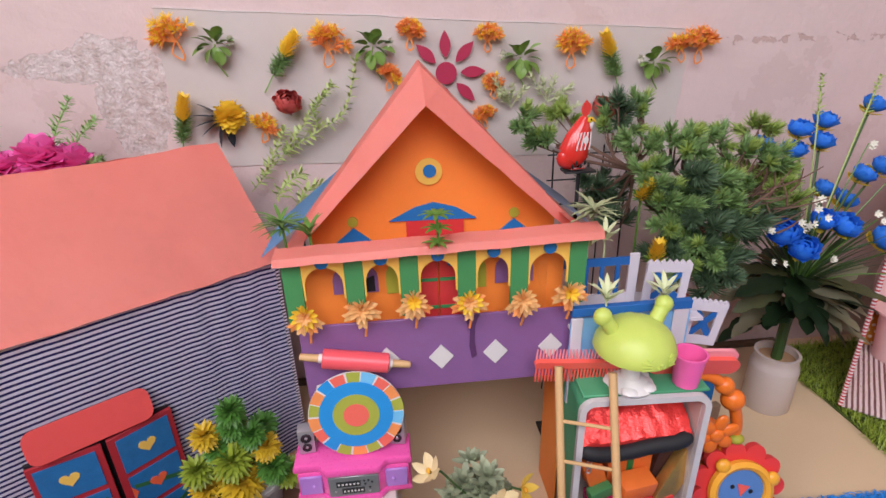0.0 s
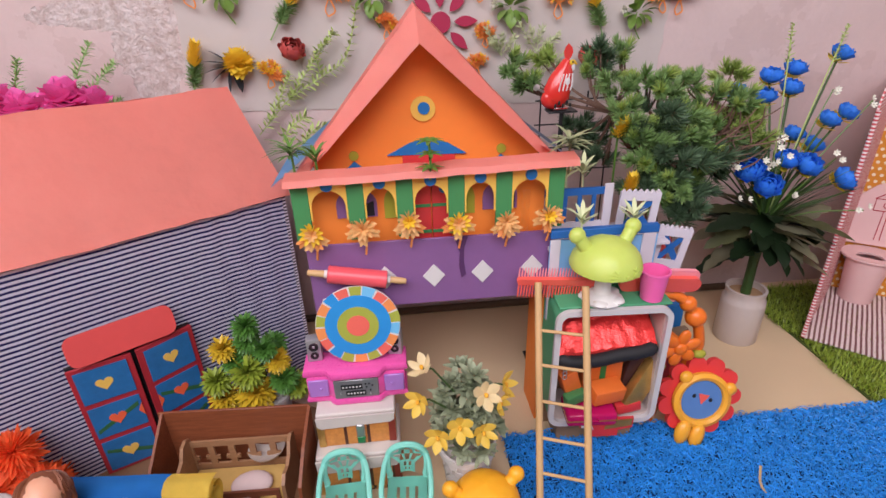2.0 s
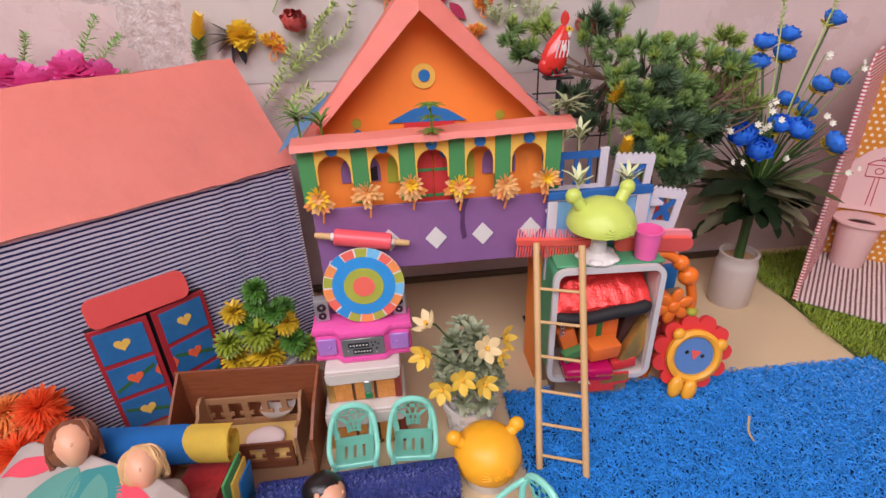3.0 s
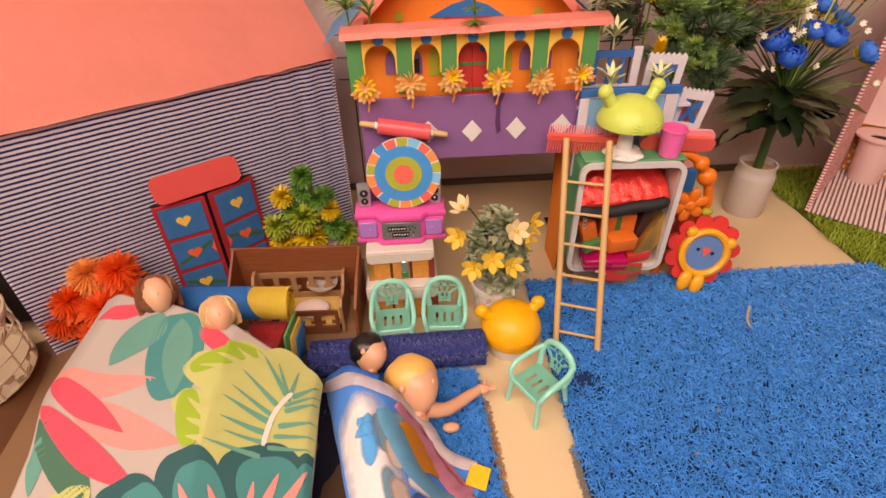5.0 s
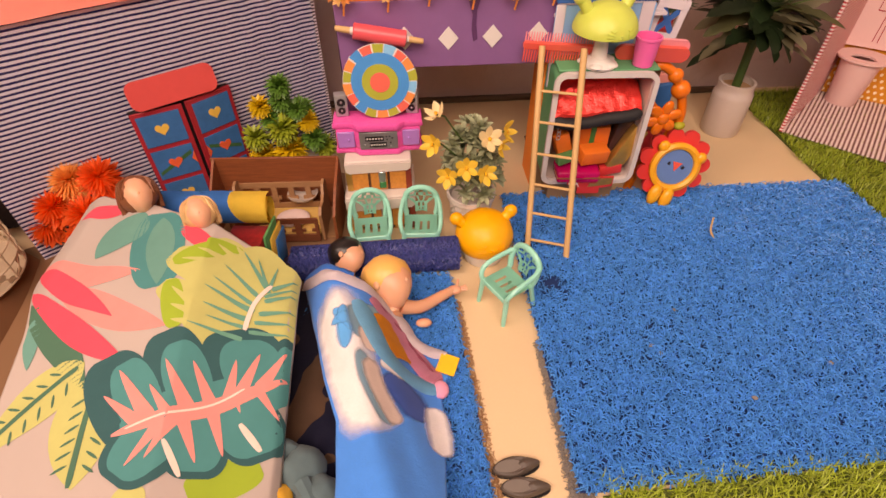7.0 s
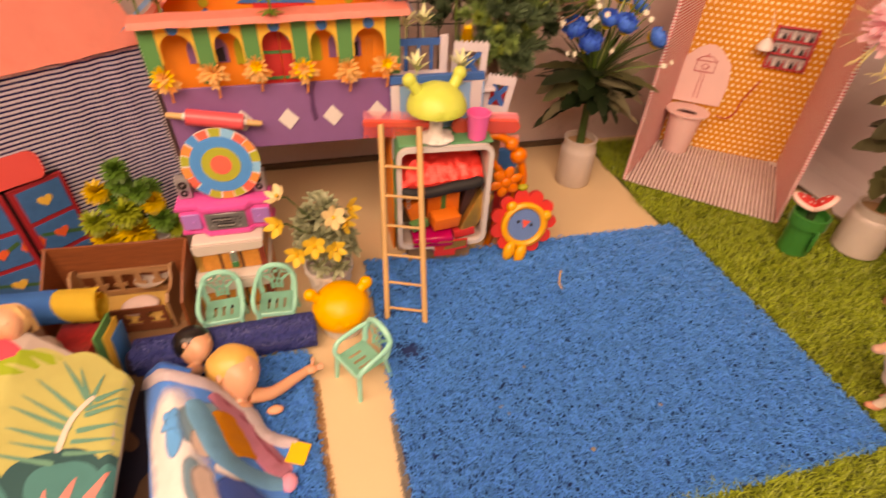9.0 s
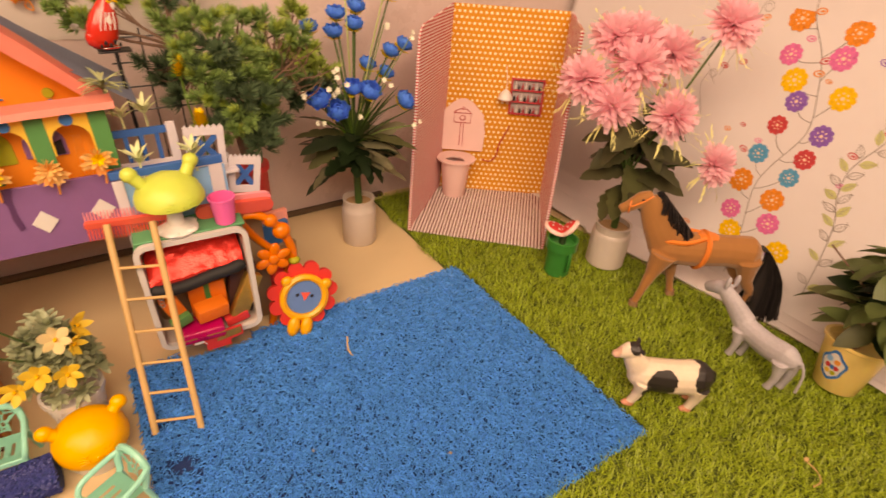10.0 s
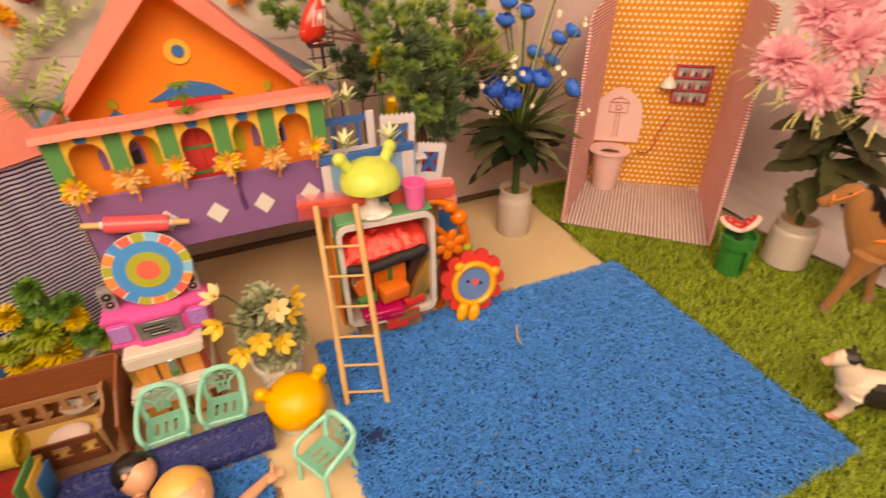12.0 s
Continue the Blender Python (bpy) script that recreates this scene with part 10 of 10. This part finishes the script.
for row in (
    ("white", 1, 0.0620, "b", (0.215, 0.548), (0.216, 0.491), (0.226, 0.451), (0.236, 0.415), (0.250, 0.384), (0.268, 0.355)),
    ("sky", 2, 0.0200, "l", (0.222, 0.512), (0.228, 0.448)),
    ("sky", 2, 0.0180, "l", (0.208, 0.486), (0.250, 0.500)),
    ("sky", 2, 0.0160, "l", (0.210, 0.506), (0.244, 0.470)),
    ("grey", 3, 0.0300, "f", (0.235, 0.518), (0.249, 0.465)),
    ("tan", 3, 0.0183, "b", (0.252, 0.444), (0.258, 0.418), (0.271, 0.39), (0.283, 0.372)),
    ("grey", 2, 0.0162, "b", (0.242, 0.455), (0.25, 0.416), (0.263, 0.388), (0.274, 0.368)),
    ("navy", 1, 0.0440, "f", (0.268, 0.434), (0.290, 0.414), (0.306, 0.388)),
    ("white", 2, 0.0300, "f", (0.320, 0.421), (0.325, 0.355)),
    ("white", 2, 0.0200, "f", (0.262, 0.446), (0.292, 0.444)),
    ("tan", 4, 0.0180, "f", (0.245, 0.487), (0.255, 0.451)),
    ("grey", 3, 0.0400, "b", (0.247, 0.524), (0.261, 0.504), (0.271, 0.477)),
):
    dye = inked(fleece_z, DYE, (row[0], row[1], row[2] * 1.25, *row[3:]), fleece, "printed_patch", lambda y: fleece_left(y) + 0.003, 0.345)
    rim = dye.data.attributes.new("core", "FLOAT", "POINT")
    nr = len(dye.data.vertices) // 13
    rim.data.foreach_set("value", [(1 - abs(q / 6 - 1)) * min(1.0, 6 * min(i, nr - 1 - i) / nr) for i in range(nr) for q in range(13)])


def hem(row, thick=0.0045):
    """Padded band of the turned-over edge."""
    key, w, lift, *pts = row
    line = smooth_line(pts, 8)
    n = len(line) - 1
    bm = B()
    rows = []
    for i, c in enumerate(line):
        d = (line[min(i + 1, n)] - line[max(i - 1, 0)]).normalized()
        s = Vector((-d.y, d.x, 0))
        k = min(1.0, 0.6 + 3 * i / n, 0.6 + 3 * (1 - i / n))
        rows.append([bm.verts.new((p.x, p.y, fleece_z(p.x, p.y) + lift + thick * (1 - q * q) * (1 + 0.25 * math.sin(i * 1.3)))) for q in (-1, -0.6, 0, 0.6, 1) for p in (c + s * w * 0.5 * k * q,)])
    for A, C in zip(rows, rows[1:]):
        for j in range(4):
            bm.faces.new((A[j], C[j], C[j + 1], A[j + 1]))
    bmesh.ops.solidify(bm, geom=bm.faces[:], thickness=0.002)
    return part("hem", bm, FLM[key], fleece)


hem(("cyan", 0.024, 0.0015, (0.237, 0.522), (0.253, 0.489), (0.267, 0.462), (0.291, 0.449), (0.327, 0.445)))
hem(("orange", 0.030, 0.0012, (0.264, 0.520), (0.276, 0.498), (0.288, 0.470)))
hem(("pink", 0.028, 0.0016, (0.253, 0.540), (0.279, 0.524), (0.298, 0.491), (0.316, 0.467), (0.327, 0.456)))
hem(("rose", 0.006, 0.0035, (0.262, 0.538), (0.284, 0.522), (0.303, 0.492), (0.322, 0.470)), 0.003)
hem(("cream", 0.018, 0.0030, (0.158, 0.597), (0.198, 0.563), (0.231, 0.551), (0.258, 0.551), (0.283, 0.541), (0.298, 0.514), (0.319, 0.503), (0.340, 0.496)))
hem(("blue", 0.014, 0.0015, (0.158, 0.604), (0.207, 0.572), (0.232, 0.562)))
bm = B()
slab(bm, -0.012, 0.012, -0.014, 0.014, 0, 0.003, 0.001)
part("tag", bm, plain("yellow_tag", (0.90, 0.52, 0.03), 0.7, 50, 0.1), fleece, "yellow cloth tag", at=pose(0.340, 0.482, 0.019, 0, 6, -22))
part("hem_knot", blob(B(), (0.329, 0.446, 0.022), (0.010, 0.012, 0.008), 2), FLM["pink"], fleece, "pink hem end")

# ---- plush toy, doll shoes ----
PLUSH = plain("grey_teal_plush", (0.085, 0.150, 0.165), 0.95, 60, 0.25, 0.6, 0.001, sheen=0.1, fine=500)
plush = thing("plush_toy", "small grey-teal plush toy lying between the doll beds", "plush toy")
part("body", blob(B(), (0.180, 0.352, 0.040), (0.025, 0.027, 0.022), 3, rough=0.15), PLUSH, plush)
part("ear", blob(B(), (0.160, 0.372, 0.045), (0.018, 0.012, 0.018), 3, rough=0.15), PLUSH, plush)
part("head", blob(B(), (0.200, 0.325, 0.040), (0.022, 0.022, 0.020), 3, rough=0.15), PLUSH, plush)
part("trunk", tube(B(), smooth_line([(0.185, 0.335, 0.055), (0.195, 0.318, 0.052), (0.197, 0.305, 0.040)], 3), [0.010, 0.0095, 0.009, 0.0085, 0.008, 0.008, 0.007], 8), PLUSH, plush)
part("foot", blob(B(), (0.170, 0.292, 0.035), (0.030, 0.020, 0.016), 3, rough=0.2), plain("pink_plush", (0.65, 0.35, 0.42), 0.95, 60, 0.2, 0.5), plush, "pink plush foot")
part("patch", blob(B(), (0.150, 0.345, 0.046), (0.013, 0.015, 0.014), 3, rough=0.2), plain("crimson_plush", (0.30, 0.02, 0.06), 0.95, 60, 0.2, 0.5), plush, "crimson plush patch")
part("patch", blob(B(), (0.160, 0.325, 0.048), (0.016, 0.013, 0.012), 3, rough=0.2), plain("mustard_plush", (0.62, 0.33, 0.04), 0.95, 60, 0.2, 0.5), plush, "mustard plush patch")
SHOE = plain("dark_brown_vinyl", (0.080, 0.062, 0.050), 0.55, 60, 0.2, 0.1)
for at_, rz in (((0.404, 0.355, 0.0), 6), ((0.410, 0.332, 0.0), -3)):
    s = thing("doll_shoe", "dark brown vinyl doll slip-on shoe on the floor", "doll shoe", at_, rz, "pair of doll shoes")
    bm = B()
    blob(bm, (0, 0, 0.0065), (0.027, 0.0088, 0.0085), 3)
    for v in bm.verts:
        v.co.z = max(v.co.z, 0.0)
        if v.co.x < 0.006 and v.co.z > 0.010:
            v.co.z = 0.010
        v.co.y *= 1.0 + 0.30 * math.sin((v.co.x + 0.030) * 75)
    part("upper", bm, SHOE, s)
    part("opening", sheet(B(), circle(0.0150, 20, -0.009, 0, 0.46), 0.0101, 0.0112, "z"), plain("grey_insole", (0.17, 0.15, 0.13), 0.7, 60, 0.2), s, "grey foot opening")
    part("sole", sheet(B(), circle(0.0272, 24, 0, 0, 0.38), 0.0, 0.0016, "z"), BLACK, s)

# ---- bird cage and the brown ledge at the edge ----
LEDGE = plain("brown_cloth_ledge", (0.18, 0.076, 0.031), 0.85, 14, 0.25, 0.4, 0.002, fine=300)
bm = B()
edge = []
for i in range(13):
    t = i / 12
    edge.append((-0.272 + 0.066 * t + 0.004 * math.sin(9 * t), 0.735 - 0.42 * t))
sheet(bm, edge + [(-0.215, -0.20), (-0.80, -0.20), (-0.80, 0.60)], 0.0032, 0.030, "z")
for v in bm.verts:
    if v.co.z > 0.02 and v.co.x > -0.3:
        v.co.x -= 0.020
solo("cloth_ledge", bm, LEDGE, "low brown cloth-covered ledge beside the doll bed", "ledge", smooth=False)
CAGE = plain("cream_painted_metal", (0.56, 0.44, 0.31), 0.5, 60, 0.15, 0.2)
cage = thing("bird_cage", "cream painted wire bird cage with pierced bands", "bird cage", (-0.342, 0.668, 0.0305))
R = 0.086
for z, h in ((0.002, 0.022), (0.068, 0.022)):
    bm = B()
    at_ = lambda a, zz, k=1.0: (R * k * math.cos(a), R * k * math.sin(a), zz)
    for zz in (z, z + h):
        tube(bm, [at_(t, zz) for t in np.linspace(0, 2 * math.pi, 49)], 0.0016, 5)
    n = 18
    for i in range(n):
        a0 = 2 * math.pi * i / n
        sw = 2 * math.pi / n
        sg = 1 if i % 2 else -1
        # leafy scroll: an S-shaped stem with a flat curled leaf in each bay
        tube(bm, [at_(a0 + sw * t, z + h / 2 + sg * h * 0.42 * math.cos(math.pi * t)) for t in np.linspace(0, 1, 7)], 0.0013, 4)
        for c_, v_, r_ in ((0.32, 0.28 * sg, 0.26), (0.70, -0.25 * sg, 0.22)):
            ring_ = [at_(a0 + sw * (c_ + r_ * math.cos(t)), z + h * (0.5 + v_ + 0.22 * math.sin(t))) for t in np.linspace(0, 2 * math.pi, 9)[:-1]]
            bm.faces.new([bm.verts.new(p) for p in ring_])
    part("pierced_band", bm, CAGE, cage, "pierced floral band", smooth=False)
part("base_tray", lathe(B(), [(R * 0.98, 0.0), (R * 0.98, 0.002), (0.001, 0.002)], 40), CAGE, cage)
for i in range(14):
    a = 2 * math.pi * i / 14
    pts_ = [(R * math.cos(a) * k_, R * math.sin(a) * k_, z_) for k_, z_ in ((1, 0.0), (1, 0.088), (0.93, 0.105), (0.72, 0.128), (0.40, 0.146), (0.06, 0.153))]
    part("wire", tube(B(), smooth_line(pts_, 2), 0.0014, 5), CAGE, cage)
part("hoop", tube(B(), [(R * 1.01 * math.cos(t), R * 1.01 * math.sin(t), 0.096) for t in np.linspace(0, 6.283, 40)], 0.0022, 6), CAGE, cage)
part("hoop", tube(B(), [(R * 1.01 * math.cos(t), R * 1.01 * math.sin(t), 0.046) for t in np.linspace(0, 6.283, 40)], 0.0013, 6), CAGE, cage)
# dark cloth that closes the corner beside the barn
CURTAIN = plain("blackish_cloth", (0.022, 0.011, 0.009), 0.9, 12, 0.3, 0.3, 0.002, fine=200)
bm = B()
rows = []
for i in range(41):
    t = i / 40
    f = 0.008 * math.sin(t * 34) + 0.004 * noise.noise(Vector((t * 9, 0, 2)))
    rows.append([bm.verts.new((-0.285 - 0.50 * t, 0.775 + 0.06 * t + f, z)) for z in (0.0305, 0.12, 0.22, 0.32)])
for A, C in zip(rows, rows[1:]):
    for k in range(3):
        bm.faces.new((A[k], C[k], C[k + 1], A[k + 1]))
bmesh.ops.solidify(bm, geom=bm.faces[:], thickness=0.004)
solo("dark_cloth", bm, CURTAIN, "dark brown cloth hanging beside the striped barn", "cloth")
